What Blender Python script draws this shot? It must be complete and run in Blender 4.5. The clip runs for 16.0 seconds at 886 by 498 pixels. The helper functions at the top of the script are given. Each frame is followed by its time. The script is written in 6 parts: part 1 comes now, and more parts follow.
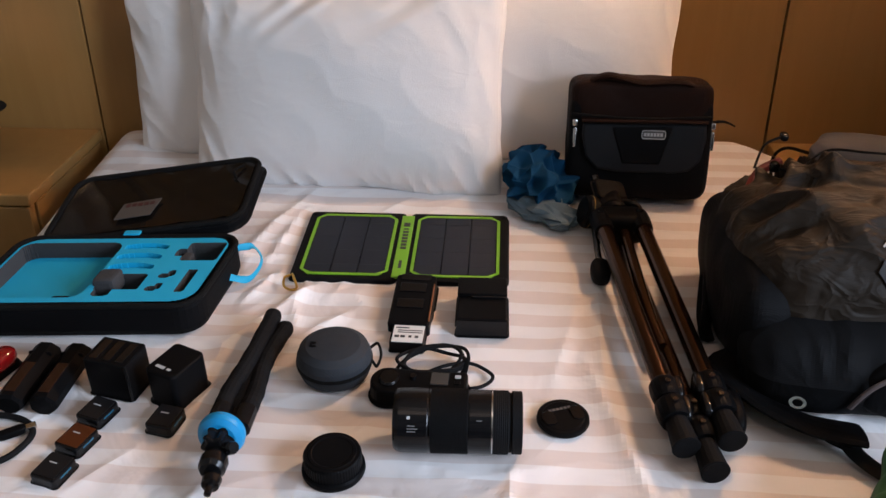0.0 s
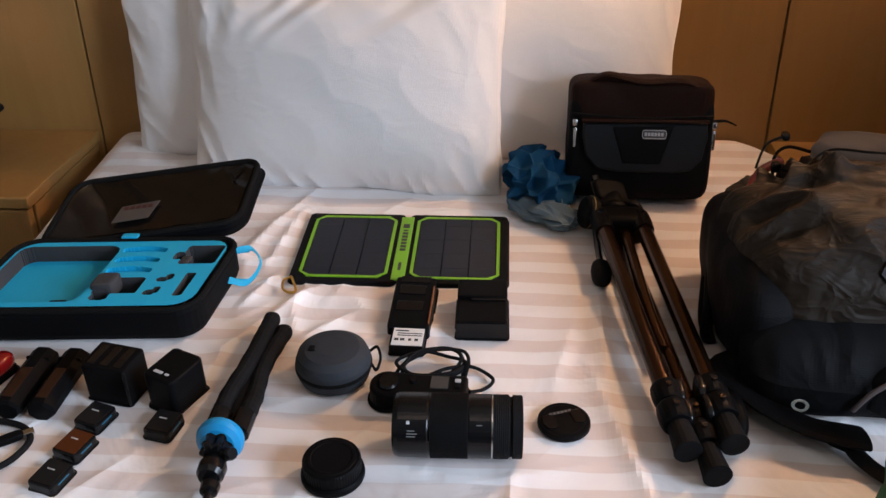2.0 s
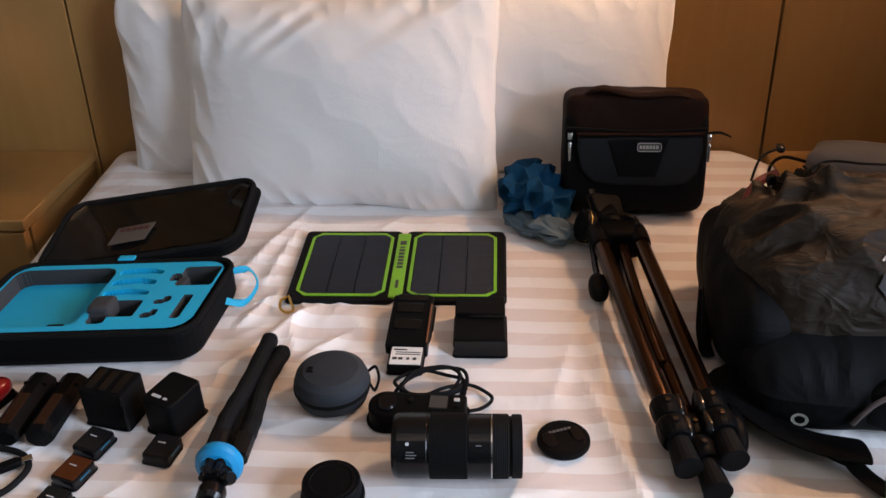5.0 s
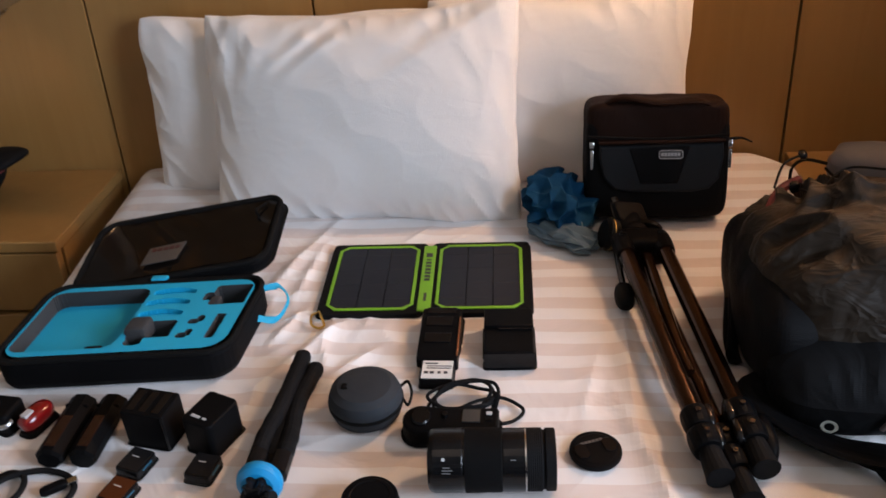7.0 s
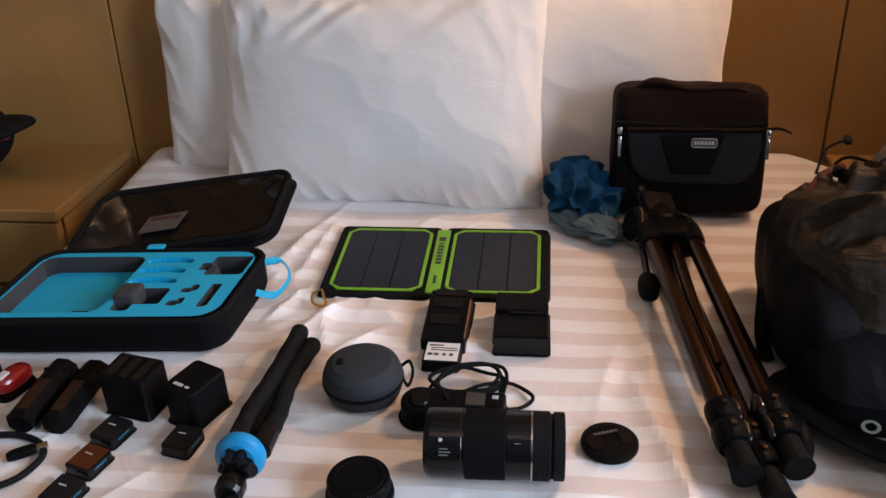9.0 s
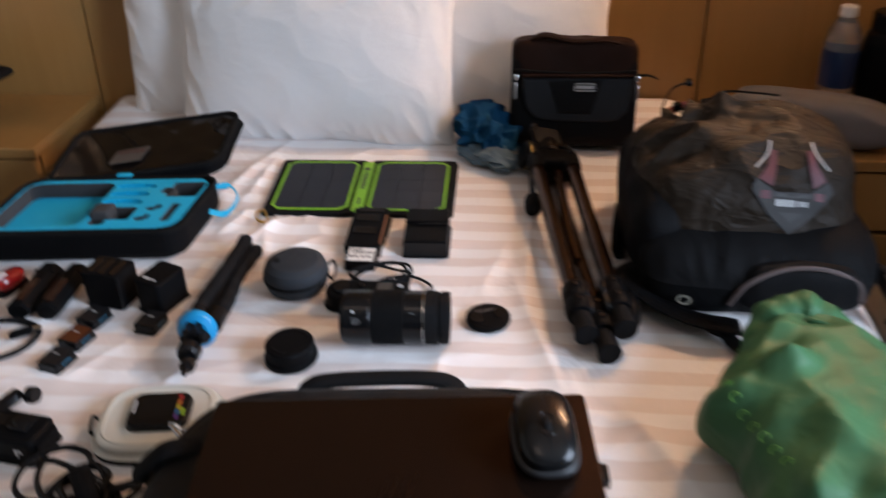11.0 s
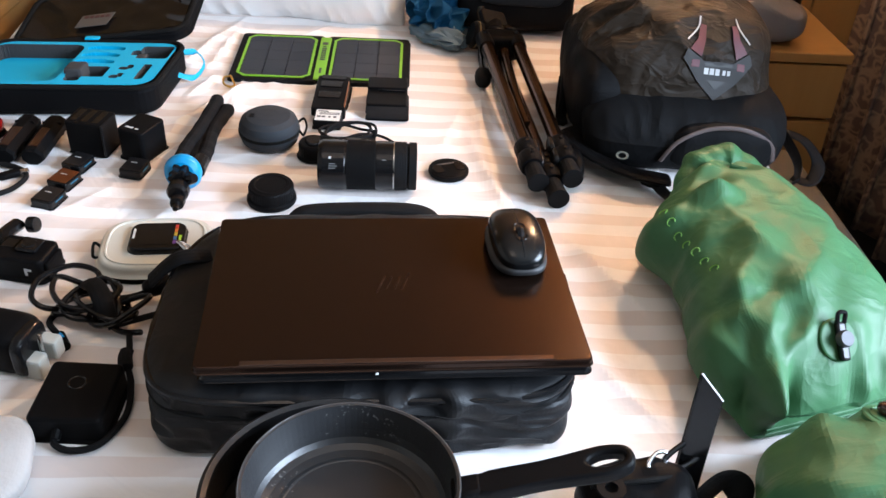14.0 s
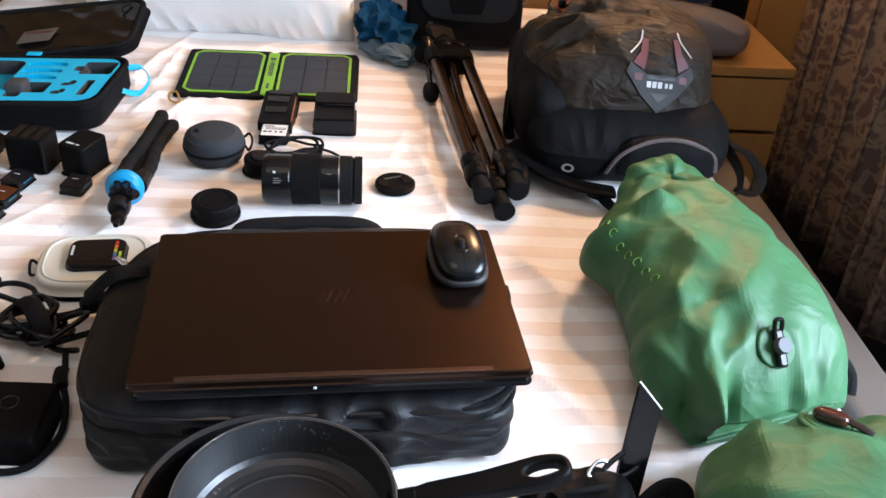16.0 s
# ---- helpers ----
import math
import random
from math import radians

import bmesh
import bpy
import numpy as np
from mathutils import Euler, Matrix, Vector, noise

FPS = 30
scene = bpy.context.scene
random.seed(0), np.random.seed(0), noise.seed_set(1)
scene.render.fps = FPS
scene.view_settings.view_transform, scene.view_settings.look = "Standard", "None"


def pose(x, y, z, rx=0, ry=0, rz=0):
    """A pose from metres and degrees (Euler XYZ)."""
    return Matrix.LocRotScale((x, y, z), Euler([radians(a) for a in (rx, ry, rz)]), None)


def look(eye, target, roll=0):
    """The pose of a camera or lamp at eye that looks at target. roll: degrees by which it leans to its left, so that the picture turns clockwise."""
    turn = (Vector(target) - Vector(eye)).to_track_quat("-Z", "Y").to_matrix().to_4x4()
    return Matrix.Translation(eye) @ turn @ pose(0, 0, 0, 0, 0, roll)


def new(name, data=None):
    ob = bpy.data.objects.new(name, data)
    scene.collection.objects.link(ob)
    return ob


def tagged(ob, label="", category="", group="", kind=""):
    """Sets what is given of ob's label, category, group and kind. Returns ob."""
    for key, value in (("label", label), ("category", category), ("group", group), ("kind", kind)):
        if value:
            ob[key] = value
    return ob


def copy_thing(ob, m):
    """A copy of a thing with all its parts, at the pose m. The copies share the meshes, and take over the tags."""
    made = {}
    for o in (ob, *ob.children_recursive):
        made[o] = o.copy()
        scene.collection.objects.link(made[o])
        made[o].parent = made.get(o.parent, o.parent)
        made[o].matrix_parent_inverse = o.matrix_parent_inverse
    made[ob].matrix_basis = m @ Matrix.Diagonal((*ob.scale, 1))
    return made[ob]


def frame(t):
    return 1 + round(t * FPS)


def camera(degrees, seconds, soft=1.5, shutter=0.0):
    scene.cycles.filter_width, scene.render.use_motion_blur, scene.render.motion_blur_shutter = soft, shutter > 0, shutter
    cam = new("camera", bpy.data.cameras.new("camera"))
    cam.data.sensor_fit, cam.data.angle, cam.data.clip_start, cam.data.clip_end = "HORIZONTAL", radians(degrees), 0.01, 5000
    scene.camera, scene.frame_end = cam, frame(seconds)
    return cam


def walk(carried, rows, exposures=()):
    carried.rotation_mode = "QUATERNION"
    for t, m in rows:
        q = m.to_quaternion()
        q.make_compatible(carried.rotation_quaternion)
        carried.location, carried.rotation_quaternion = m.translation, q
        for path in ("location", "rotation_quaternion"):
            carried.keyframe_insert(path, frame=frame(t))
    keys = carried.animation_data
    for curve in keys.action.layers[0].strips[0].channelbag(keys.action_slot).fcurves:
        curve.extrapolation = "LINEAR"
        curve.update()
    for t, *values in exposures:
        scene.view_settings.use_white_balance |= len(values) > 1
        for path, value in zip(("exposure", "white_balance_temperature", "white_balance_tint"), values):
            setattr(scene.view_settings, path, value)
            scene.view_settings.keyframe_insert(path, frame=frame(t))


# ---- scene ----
cam = camera(51.92, 16.0, soft=1.5, shutter=0.5)
ROWS = [
    (0, 0.0000, 0.0000, 1.2442, -28.922, 0.399, 4.081),
    (0.5, 0.0017, 0.0013, 1.2484, -29.006, 0.655, 4.104),
    (1, 0.0034, 0.0050, 1.2488, -28.808, 1.294, 3.764),
    (1.5, 0.0071, 0.0077, 1.2474, -29.032, 1.283, 3.777),
    (2, 0.0021, 0.0099, 1.2467, -29.135, 0.685, 4.048),
    (2.5, -0.0010, 0.0125, 1.2460, -29.019, 0.776, 4.057),
    (3, -0.0031, 0.0119, 1.2506, -28.948, 0.752, 3.994),
    (3.5, -0.0007, 0.0117, 1.2508, -28.709, 1.343, 3.596),
    (4, 0.0010, 0.0169, 1.2532, -28.741, 1.670, 3.676),
    (4.5, 0.0062, 0.0176, 1.2517, -28.726, 1.098, 3.672),
    (4.7, 0.0054, 0.0170, 1.2533, -28.652, 1.373, 3.702),
    (6.8, -0.0037, 0.0231, 1.2905, -29.795, 1.516, 2.812),
    (7, -0.0096, 0.0136, 1.2894, -29.057, 3.185, 3.681),
    (7.5, 0.0049, -0.0110, 1.2910, -27.381, 3.719, 3.975),
    (8, -0.0119, -0.0232, 1.2781, -26.240, 0.767, 5.144),
    (8.5, -0.0086, 0.0786, 1.2092, -26.499, 1.406, 6.348),
    (8.7, -0.0052, 0.0674, 1.1849, -26.559, 1.470, 6.524),
    (10.8, 0.0927, -0.1300, 1.2828, -29.996, 4.455, 4.415),
    (11, 0.0973, -0.1906, 1.2501, -29.256, 1.064, 4.224),
    (11.5, 0.0502, -0.3409, 1.2526, -29.608, -1.956, -2.889),
    (12, 0.0241, -0.3676, 1.2540, -28.597, -2.558, -2.562),
    (12.5, 0.0166, -0.3497, 1.2354, -30.413, -1.887, -3.072),
    (13, 0.0020, -0.3447, 1.2278, -30.718, -2.045, -0.428),
    (13.5, 0.0126, -0.3506, 1.2297, -30.957, -1.771, -0.178),
    (14, 0.0191, -0.3556, 1.2224, -33.557, -2.891, -0.621),
    (14.5, 0.0241, -0.3593, 1.2224, -32.921, -2.971, -0.983),
    (15, 0.0285, -0.3622, 1.2216, -32.652, -2.864, -1.554),
    (15.5, 0.0369, -0.3571, 1.2219, -32.288, -3.039, -2.284),
    (16, 0.0438, -0.3573, 1.2175, -32.309, -3.558, -2.848),
]
EXPOSURES = [(0, -0.08, 5750, 13), (7, -0.09, 5800, 13), (8.0, -0.08, 6050, 13), (8.7, -0.14, 5850, 13), (10.8, -0.02, 5650, 13), (11.5, 0.0, 5650, 11), (12, 0.34, 5600, 11), (12.5, 0.57, 5600, 11), (13.5, 0.80, 5650, 10), (14, 0.80, 5600, 9), (16, 0.77, 5600, 9)]
walk(cam, [(t, pose(x, y, z, 90 + pitch, roll, yaw)) for t, x, y, z, pitch, roll, yaw in ROWS], EXPOSURES)


# world: wall behind the bed at y = WALL, bed top follows zb(y)
WALL = 1.52


def zb(y):
    return 0.59 + 0.06 * (y - 0.7)


SLOPE = math.degrees(math.atan(0.06))


def B(x, y, yaw=0.0, h=0.0):
    """A pose on top of the bed."""
    return Matrix.Translation((x, y, zb(y) + h)) @ pose(0, 0, 0, SLOPE, 0, 0) @ pose(0, 0, 0, 0, 0, yaw)


# ---- light ----
world = bpy.data.worlds.new("world")
scene.world = world
world.use_nodes = True
wn = world.node_tree.nodes
sky = wn.new("ShaderNodeTexSky")
sky.sky_type, sky.sun_disc, sky.sun_elevation, sky.sun_rotation = "NISHITA", False, radians(40), radians(100)
world.node_tree.links.new(sky.outputs[0], wn["Background"].inputs[0])
wn["Background"].inputs[1].default_value = 0.12


def area_lamp(name, eye, target, size, size_y, watts, colour):
    data = bpy.data.lights.new(name, "AREA")
    data.shape, data.size, data.size_y, data.energy, data.color = "RECTANGLE", size, size_y, watts, colour
    ob = new(name, data)
    ob.matrix_world = look(eye, target)
    return ob


def bulb(name, place, watts, colour, radius=0.06):
    data = bpy.data.lights.new(name, "POINT")
    data.energy, data.color, data.shadow_soft_size = watts, colour, radius
    ob = new(name, data)
    ob.location = place
    return ob


DAY = (0.84, 0.92, 1.0)
WARM = (1.0, 0.58, 0.29)
area_lamp("window_daylight", (1.98, -0.12, 1.48), (-0.2, 0.35, 0.6), 1.35, 1.15, 120, DAY)
bulb("sconce_bulb", (0.66, 1.37, 1.47), 33.0, WARM, 0.04)
bulb("sconce_bulb", (-0.90, 1.42, 1.08), 2.2, WARM, 0.03)
# weak warm fill from overhead, added out of view to lift the ambient
area_lamp("ceiling_light_glow", (-0.2, 0.0, 2.36), (-0.2, 0.0, 0.0), 0.5, 0.5, 2.0, (1.0, 0.72, 0.5))


# ---- materials ----
def material(name, colour, rough=0.6, metal=0.0, vary=0.15, scale=12.0, bump=0.0, bump_scale=200.0, sheen=0.0, coat=0.0, spec=0.5):
    m = bpy.data.materials.new(name)
    m.use_nodes = True
    n, l = m.node_tree.nodes, m.node_tree.links
    b = n["Principled BSDF"]
    b.inputs["Roughness"].default_value, b.inputs["Metallic"].default_value = rough, metal
    b.inputs["Specular IOR Level"].default_value = spec
    b.inputs["Sheen Weight"].default_value, b.inputs["Coat Weight"].default_value = sheen, coat
    co = n.new("ShaderNodeTexCoord")
    big = n.new("ShaderNodeTexNoise")
    big.inputs["Scale"].default_value, big.inputs["Detail"].default_value = scale, 6
    l.new(co.outputs["Object"], big.inputs["Vector"])
    ramp = n.new("ShaderNodeMix")
    ramp.data_type = "RGBA"
    lo = [c * (1 - vary) for c in colour] + [1]
    hi = [min(1, c * (1 + vary)) for c in colour] + [1]
    ramp.inputs[6].default_value, ramp.inputs[7].default_value = lo, hi
    l.new(big.outputs["Fac"], ramp.inputs[0])
    l.new(ramp.outputs[2], b.inputs["Base Color"])
    if bump:
        fine = n.new("ShaderNodeTexNoise")
        fine.inputs["Scale"].default_value, fine.inputs["Detail"].default_value = bump_scale, 4
        l.new(co.outputs["Object"], fine.inputs["Vector"])
        bp = n.new("ShaderNodeBump")
        bp.inputs["Strength"].default_value, bp.inputs["Distance"].default_value = bump, 0.002
        l.new(fine.outputs["Fac"], bp.inputs["Height"])
        l.new(bp.outputs[0], b.inputs["Normal"])
    return m


def weave(m, scale, strength):
    """Adds a fine woven relief to a cloth material."""
    n, l = m.node_tree.nodes, m.node_tree.links
    b = n["Principled BSDF"]
    co = n.new("ShaderNodeTexCoord")
    last = None
    for axis in (0, 1):
        w = n.new("ShaderNodeTexWave")
        w.bands_direction = "XY"[axis]
        w.inputs["Scale"].default_value = scale
        w.inputs["Distortion"].default_value = 0.6
        l.new(co.outputs["Object"], w.inputs["Vector"])
        bp = n.new("ShaderNodeBump")
        bp.inputs["Strength"].default_value, bp.inputs["Distance"].default_value = strength, 0.0006
        l.new(w.outputs["Fac"], bp.inputs["Height"])
        if last:
            l.new(last.outputs[0], bp.inputs["Normal"])
        last = bp
    l.new(last.outputs[0], b.inputs["Normal"])
    return m


def wrinkled(m, scale, distance, strength=0.6, stretch=(1, 1, 1)):
    """Adds cloth wrinkles, crested folds at two sizes, over the weave."""
    n, l = m.node_tree.nodes, m.node_tree.links
    b = n["Principled BSDF"]
    co = n.new("ShaderNodeTexCoord")
    mp = n.new("ShaderNodeMapping")
    mp.inputs["Scale"].default_value = stretch
    l.new(co.outputs["Object"], mp.inputs["Vector"])
    last = b.inputs["Normal"].links[0].from_socket if b.inputs["Normal"].links else None
    for k in (1.0, 2.6):
        no = n.new("ShaderNodeTexNoise")
        no.inputs["Scale"].default_value, no.inputs["Detail"].default_value, no.inputs["Distortion"].default_value = scale * k, 2, 0.7
        l.new(mp.outputs[0], no.inputs["Vector"])
        mid = n.new("ShaderNodeMath")
        mid.operation = "SUBTRACT"
        mid.inputs[1].default_value = 0.5
        l.new(no.outputs["Fac"], mid.inputs[0])
        fold = n.new("ShaderNodeMath")
        fold.operation = "ABSOLUTE"
        l.new(mid.outputs[0], fold.inputs[0])
        bp = n.new("ShaderNodeBump")
        bp.invert = True
        bp.inputs["Strength"].default_value, bp.inputs["Distance"].default_value = strength, distance / k
        l.new(fold.outputs[0], bp.inputs["Height"])
        if last:
            l.new(last, bp.inputs["Normal"])
        last = bp.outputs[0]
    l.new(last, b.inputs["Normal"])
    return m


def wood(name, light, dark, rough=0.35):
    m = material(name, light, rough, vary=0.1, scale=3)
    n, l = m.node_tree.nodes, m.node_tree.links
    b = n["Principled BSDF"]
    co = n.new("ShaderNodeTexCoord")
    mp = n.new("ShaderNodeMapping")
    mp.inputs["Scale"].default_value = (14, 14, 1.2)
    no = n.new("ShaderNodeTexNoise")
    no.inputs["Scale"].default_value, no.inputs["Detail"].default_value, no.inputs["Distortion"].default_value = 3.0, 8, 0.6
    l.new(co.outputs["Object"], mp.inputs["Vector"])
    l.new(mp.outputs[0], no.inputs["Vector"])
    mx = n.new("ShaderNodeMix")
    mx.data_type = "RGBA"
    mx.inputs[6].default_value, mx.inputs[7].default_value = (*dark, 1), (*light, 1)
    l.new(no.outputs["Fac"], mx.inputs[0])
    l.new(mx.outputs[2], b.inputs["Base Color"])
    bp = n.new("ShaderNodeBump")
    bp.inputs["Strength"].default_value, bp.inputs["Distance"].default_value = 0.08, 0.001
    l.new(no.outputs["Fac"], bp.inputs["Height"])
    l.new(bp.outputs[0], b.inputs["Normal"])
    return m


def sheet_material():
    """White satin-striped cotton: bands across the bed, woven dull and glossy in turn."""
    m = material("striped_sheet", (0.8, 0.79, 0.78), 0.55, vary=0.03, scale=6, sheen=0.3)
    n, l = m.node_tree.nodes, m.node_tree.links
    b = n["Principled BSDF"]
    co = n.new("ShaderNodeTexCoord")
    warp = n.new("ShaderNodeTexNoise")
    warp.inputs["Scale"].default_value = 5
    l.new(co.outputs["Object"], warp.inputs["Vector"])
    sep = n.new("ShaderNodeSeparateXYZ")
    l.new(co.outputs["Object"], sep.inputs[0])
    mul = n.new("ShaderNodeMath")
    mul.operation = "MULTIPLY_ADD"
    mul.inputs[1].default_value = 0.012
    l.new(warp.outputs["Fac"], mul.inputs[0])
    l.new(sep.outputs["Y"], mul.inputs[2])
    fr = n.new("ShaderNodeMath")
    fr.operation = "MULTIPLY"
    fr.inputs[1].default_value = 2 * math.pi / STRIPE
    l.new(mul.outputs[0], fr.inputs[0])
    sn = n.new("ShaderNodeMath")
    sn.operation = "SINE"
    l.new(fr.outputs[0], sn.inputs[0])
    ramp = n.new("ShaderNodeValToRGB")
    ramp.color_ramp.elements[0].position, ramp.color_ramp.elements[1].position = 0.46, 0.54
    half = n.new("ShaderNodeMath")
    half.operation = "MULTIPLY_ADD"
    half.inputs[1].default_value, half.inputs[2].default_value = 0.5, 0.5
    l.new(sn.outputs[0], half.inputs[0])
    l.new(half.outputs[0], ramp.inputs[0])
    mx = n.new("ShaderNodeMix")
    mx.data_type = "RGBA"
    mx.inputs[6].default_value, mx.inputs[7].default_value = (0.81, 0.79, 0.785, 1), (0.705, 0.632, 0.598, 1)
    l.new(ramp.outputs[0], mx.inputs[0])
    l.new(mx.outputs[2], b.inputs["Base Color"])
    rg = n.new("ShaderNodeMath")
    rg.operation = "MULTIPLY_ADD"
    rg.inputs[1].default_value, rg.inputs[2].default_value = -0.12, 0.62
    l.new(ramp.outputs[0], rg.inputs[0])
    l.new(rg.outputs[0], b.inputs["Roughness"])
    crease = n.new("ShaderNodeTexNoise")
    crease.inputs["Scale"].default_value, crease.inputs["Detail"].default_value, crease.inputs["Distortion"].default_value = 9, 3, 1.2
    l.new(co.outputs["Object"], crease.inputs["Vector"])
    bp = n.new("ShaderNodeBump")
    bp.inputs["Strength"].default_value, bp.inputs["Distance"].default_value = 0.5, 0.012
    l.new(crease.outputs["Fac"], bp.inputs["Height"])
    l.new(bp.outputs[0], b.inputs["Normal"])
    return m


STRIPE = 0.0485
SHEET = sheet_material()
LINEN = wrinkled(material("pillow_cotton", (0.79, 0.78, 0.77), 0.7, vary=0.03, scale=5, sheen=0.3, bump=0.2, bump_scale=700), 7, 0.016, 0.16, (1, 1, 1.5))
WOOD = wood("maple_veneer", (0.325, 0.185, 0.056), (0.25, 0.130, 0.036))
SEAM = material("panel_gap", (0.05, 0.025, 0.012), 0.8)
WALLPAINT = material("cream_wall", (0.40, 0.365, 0.31), 0.8, vary=0.05, bump=0.1)
CARPET = material("dark_carpet", (0.05, 0.04, 0.035), 0.95, vary=0.4, scale=60, bump=0.6, bump_scale=300)
RAIL = material("grey_brown_rail", (0.062, 0.056, 0.050), 0.6, vary=0.12, scale=8, bump=0.1)
BLACKPL = material("black_plastic", (0.004, 0.004, 0.0044), 0.42, vary=0.3, scale=25, bump=0.12, bump_scale=600, spec=0.05)
GLOSS = material("glossy_black_plastic", (0.005, 0.005, 0.0055), 0.22, vary=0.3, scale=20, coat=0.05, spec=0.2)
RUBBER = material("black_rubber", (0.007, 0.007, 0.0075), 0.7, vary=0.3, scale=30, bump=0.3, bump_scale=500, spec=0.08)
NYLON = weave(material("black_nylon", (0.0045, 0.0045, 0.005), 0.6, vary=0.4, scale=14, spec=0.07), 260, 0.25)
STRAPM = weave(material("black_webbing", (0.006, 0.006, 0.006), 0.7, vary=0.3, scale=30, spec=0.08), 400, 0.4)
BLUE = material("sky_blue_foam", (0.02, 0.36, 0.60), 0.65, vary=0.12, scale=10, bump=0.15, bump_scale=500)
BLUEPL = material("blue_plastic", (0.015, 0.235, 0.50), 0.4, vary=0.08)
STEEL = material("bright_steel", (0.6, 0.6, 0.6), 0.25, metal=1.0, vary=0.1)
BRASS = material("gold_metal", (0.75, 0.5, 0.12), 0.3, metal=1.0, vary=0.1)
GREYFAB = weave(material("grey_felt", (0.025, 0.029, 0.035), 0.7, vary=0.2, scale=20, spec=0.2), 220, 0.2)
WHITEPL = material("white_label", (0.7, 0.7, 0.68), 0.5, vary=0.05)
LIME = material("lime_green", (0.18, 0.42, 0.01), 0.5, vary=0.1)
SOLAR = material("solar_cell", (0.008, 0.008, 0.013), 0.35, vary=0.3, scale=8, coat=0.1, spec=0.2)
REDPL = material("red_plastic", (0.15, 0.004, 0.004), 0.18, vary=0.2, coat=0.5)
TRIPOD = material("bronze_black_enamel", (0.042, 0.023, 0.014), 0.2, vary=0.2, scale=20, metal=0.85)
PRINT = material("pale_print", (0.45, 0.45, 0.45), 0.5, vary=0.05)
DARKPRINT = material("dark_print", (0.03, 0.03, 0.03), 0.5, vary=0.05)


def scuffed(m, scale, limit, colour):
    """Adds small worn specks to a coating."""
    n, l = m.node_tree.nodes, m.node_tree.links
    b = n["Principled BSDF"]
    under = b.inputs["Base Color"].links[0].from_socket
    co = n.new("ShaderNodeTexCoord")
    patch = n.new("ShaderNodeTexNoise")
    patch.inputs["Scale"].default_value = 16
    fine = n.new("ShaderNodeTexNoise")
    fine.inputs["Scale"].default_value, fine.inputs["Detail"].default_value = scale, 5
    both = n.new("ShaderNodeMath")
    both.operation = "MULTIPLY"
    for s, k in ((patch, 0), (fine, 1)):
        l.new(co.outputs["Object"], s.inputs["Vector"])
        l.new(s.outputs["Fac"], both.inputs[k])
    ramp = n.new("ShaderNodeValToRGB")
    ramp.color_ramp.elements[0].position, ramp.color_ramp.elements[1].position = limit, limit + 0.03
    l.new(both.outputs[0], ramp.inputs[0])
    mx = n.new("ShaderNodeMix")
    mx.data_type = "RGBA"
    l.new(ramp.outputs[0], mx.inputs[0])
    l.new(under, mx.inputs[6])
    mx.inputs[7].default_value = (*colour, 1)
    l.new(mx.outputs[2], b.inputs["Base Color"])
    return m


# ---- mesh helpers ----
def part(name, bm, mat, parent=None, label="", smooth=True, m=None):
    me = bpy.data.meshes.new(name)
    bm.normal_update()
    for f in bm.faces:
        f.smooth = smooth and not f.tag
    flat = [f.tag for f in bm.faces]
    bm.to_mesh(me)
    bm.free()
    me.materials.append(mat)
    if smooth:
        me.set_sharp_from_angle(angle=radians(38))
        for f, tag in zip(me.polygons, flat):
            if tag:
                f.use_smooth = False
    ob = new(name, me)
    if parent:
        ob.parent = parent
    if m is not None:
        ob.matrix_basis = m
    if label:
        ob["label"] = label
    return ob


def thing(name, label, category, m, group="", kind=""):
    ob = new(name)
    ob.empty_display_size = 0.02
    ob.matrix_world = m
    return tagged(ob, label, category, group, kind)


def T(x=0, y=0, z=0):
    return Matrix.Translation((x, y, z))


def rbox(sx, sy, sz, r=0.003, at=(0, 0, 0), bm=None, seg=2, m=None):
    """A box with rounded edges, its base centre at `at`."""
    bm = bm or bmesh.new()
    vs = bmesh.ops.create_cube(bm, size=1)["verts"]
    bmesh.ops.scale(bm, vec=(sx, sy, sz), verts=vs)
    bm.normal_update()
    if r > 0:
        es = list({e for v in vs for e in v.link_edges})
        out = bmesh.ops.bevel(bm, geom=es, offset=min(r, 0.49 * min(sx, sy, sz)), segments=seg, affect="EDGES", profile=0.5)
        vs = list({v for f in out["faces"] for v in f.verts} | {v for v in vs if v.is_valid})
        bm.normal_update()
    faces = {f for v in vs for f in v.link_faces}
    most = max(f.calc_area() for f in faces)
    for f in faces:
        n = f.normal
        f.tag = f.calc_area() > 0.02 * most and max(abs(n.x), abs(n.y), abs(n.z)) > 0.999
    mm = Matrix.Translation((at[0], at[1], at[2] + sz / 2))
    bmesh.ops.transform(bm, matrix=(m @ mm) if m else mm, verts=vs)
    return bm


def slab(outline, h, r=0.002, at=(0, 0, 0), bm=None, seg=2):
    """A plate of the given outline (x, y) with rounded upper and lower edges."""
    bm = bm or bmesh.new()
    vs = [bm.verts.new((x + at[0], y + at[1], at[2])) for x, y in outline]
    f = bm.faces.new(vs)
    ex = bmesh.ops.extrude_face_region(bm, geom=[f])
    top = [g for g in ex["geom"] if isinstance(g, bmesh.types.BMVert)]
    bmesh.ops.translate(bm, vec=(0, 0, h), verts=top)
    f.normal_flip()
    if r > 0:
        caps = [f] + [g for g in ex["geom"] if isinstance(g, bmesh.types.BMFace)]
        es = list({e for c in caps for e in c.edges})
        bmesh.ops.bevel(bm, geom=es, offset=r, segments=seg, affect="EDGES", profile=0.5)
    bmesh.ops.recalc_face_normals(bm, faces=bm.faces)
    for f in bm.faces:
        f.tag = f.tag or len(f.verts) > 4
    return bm


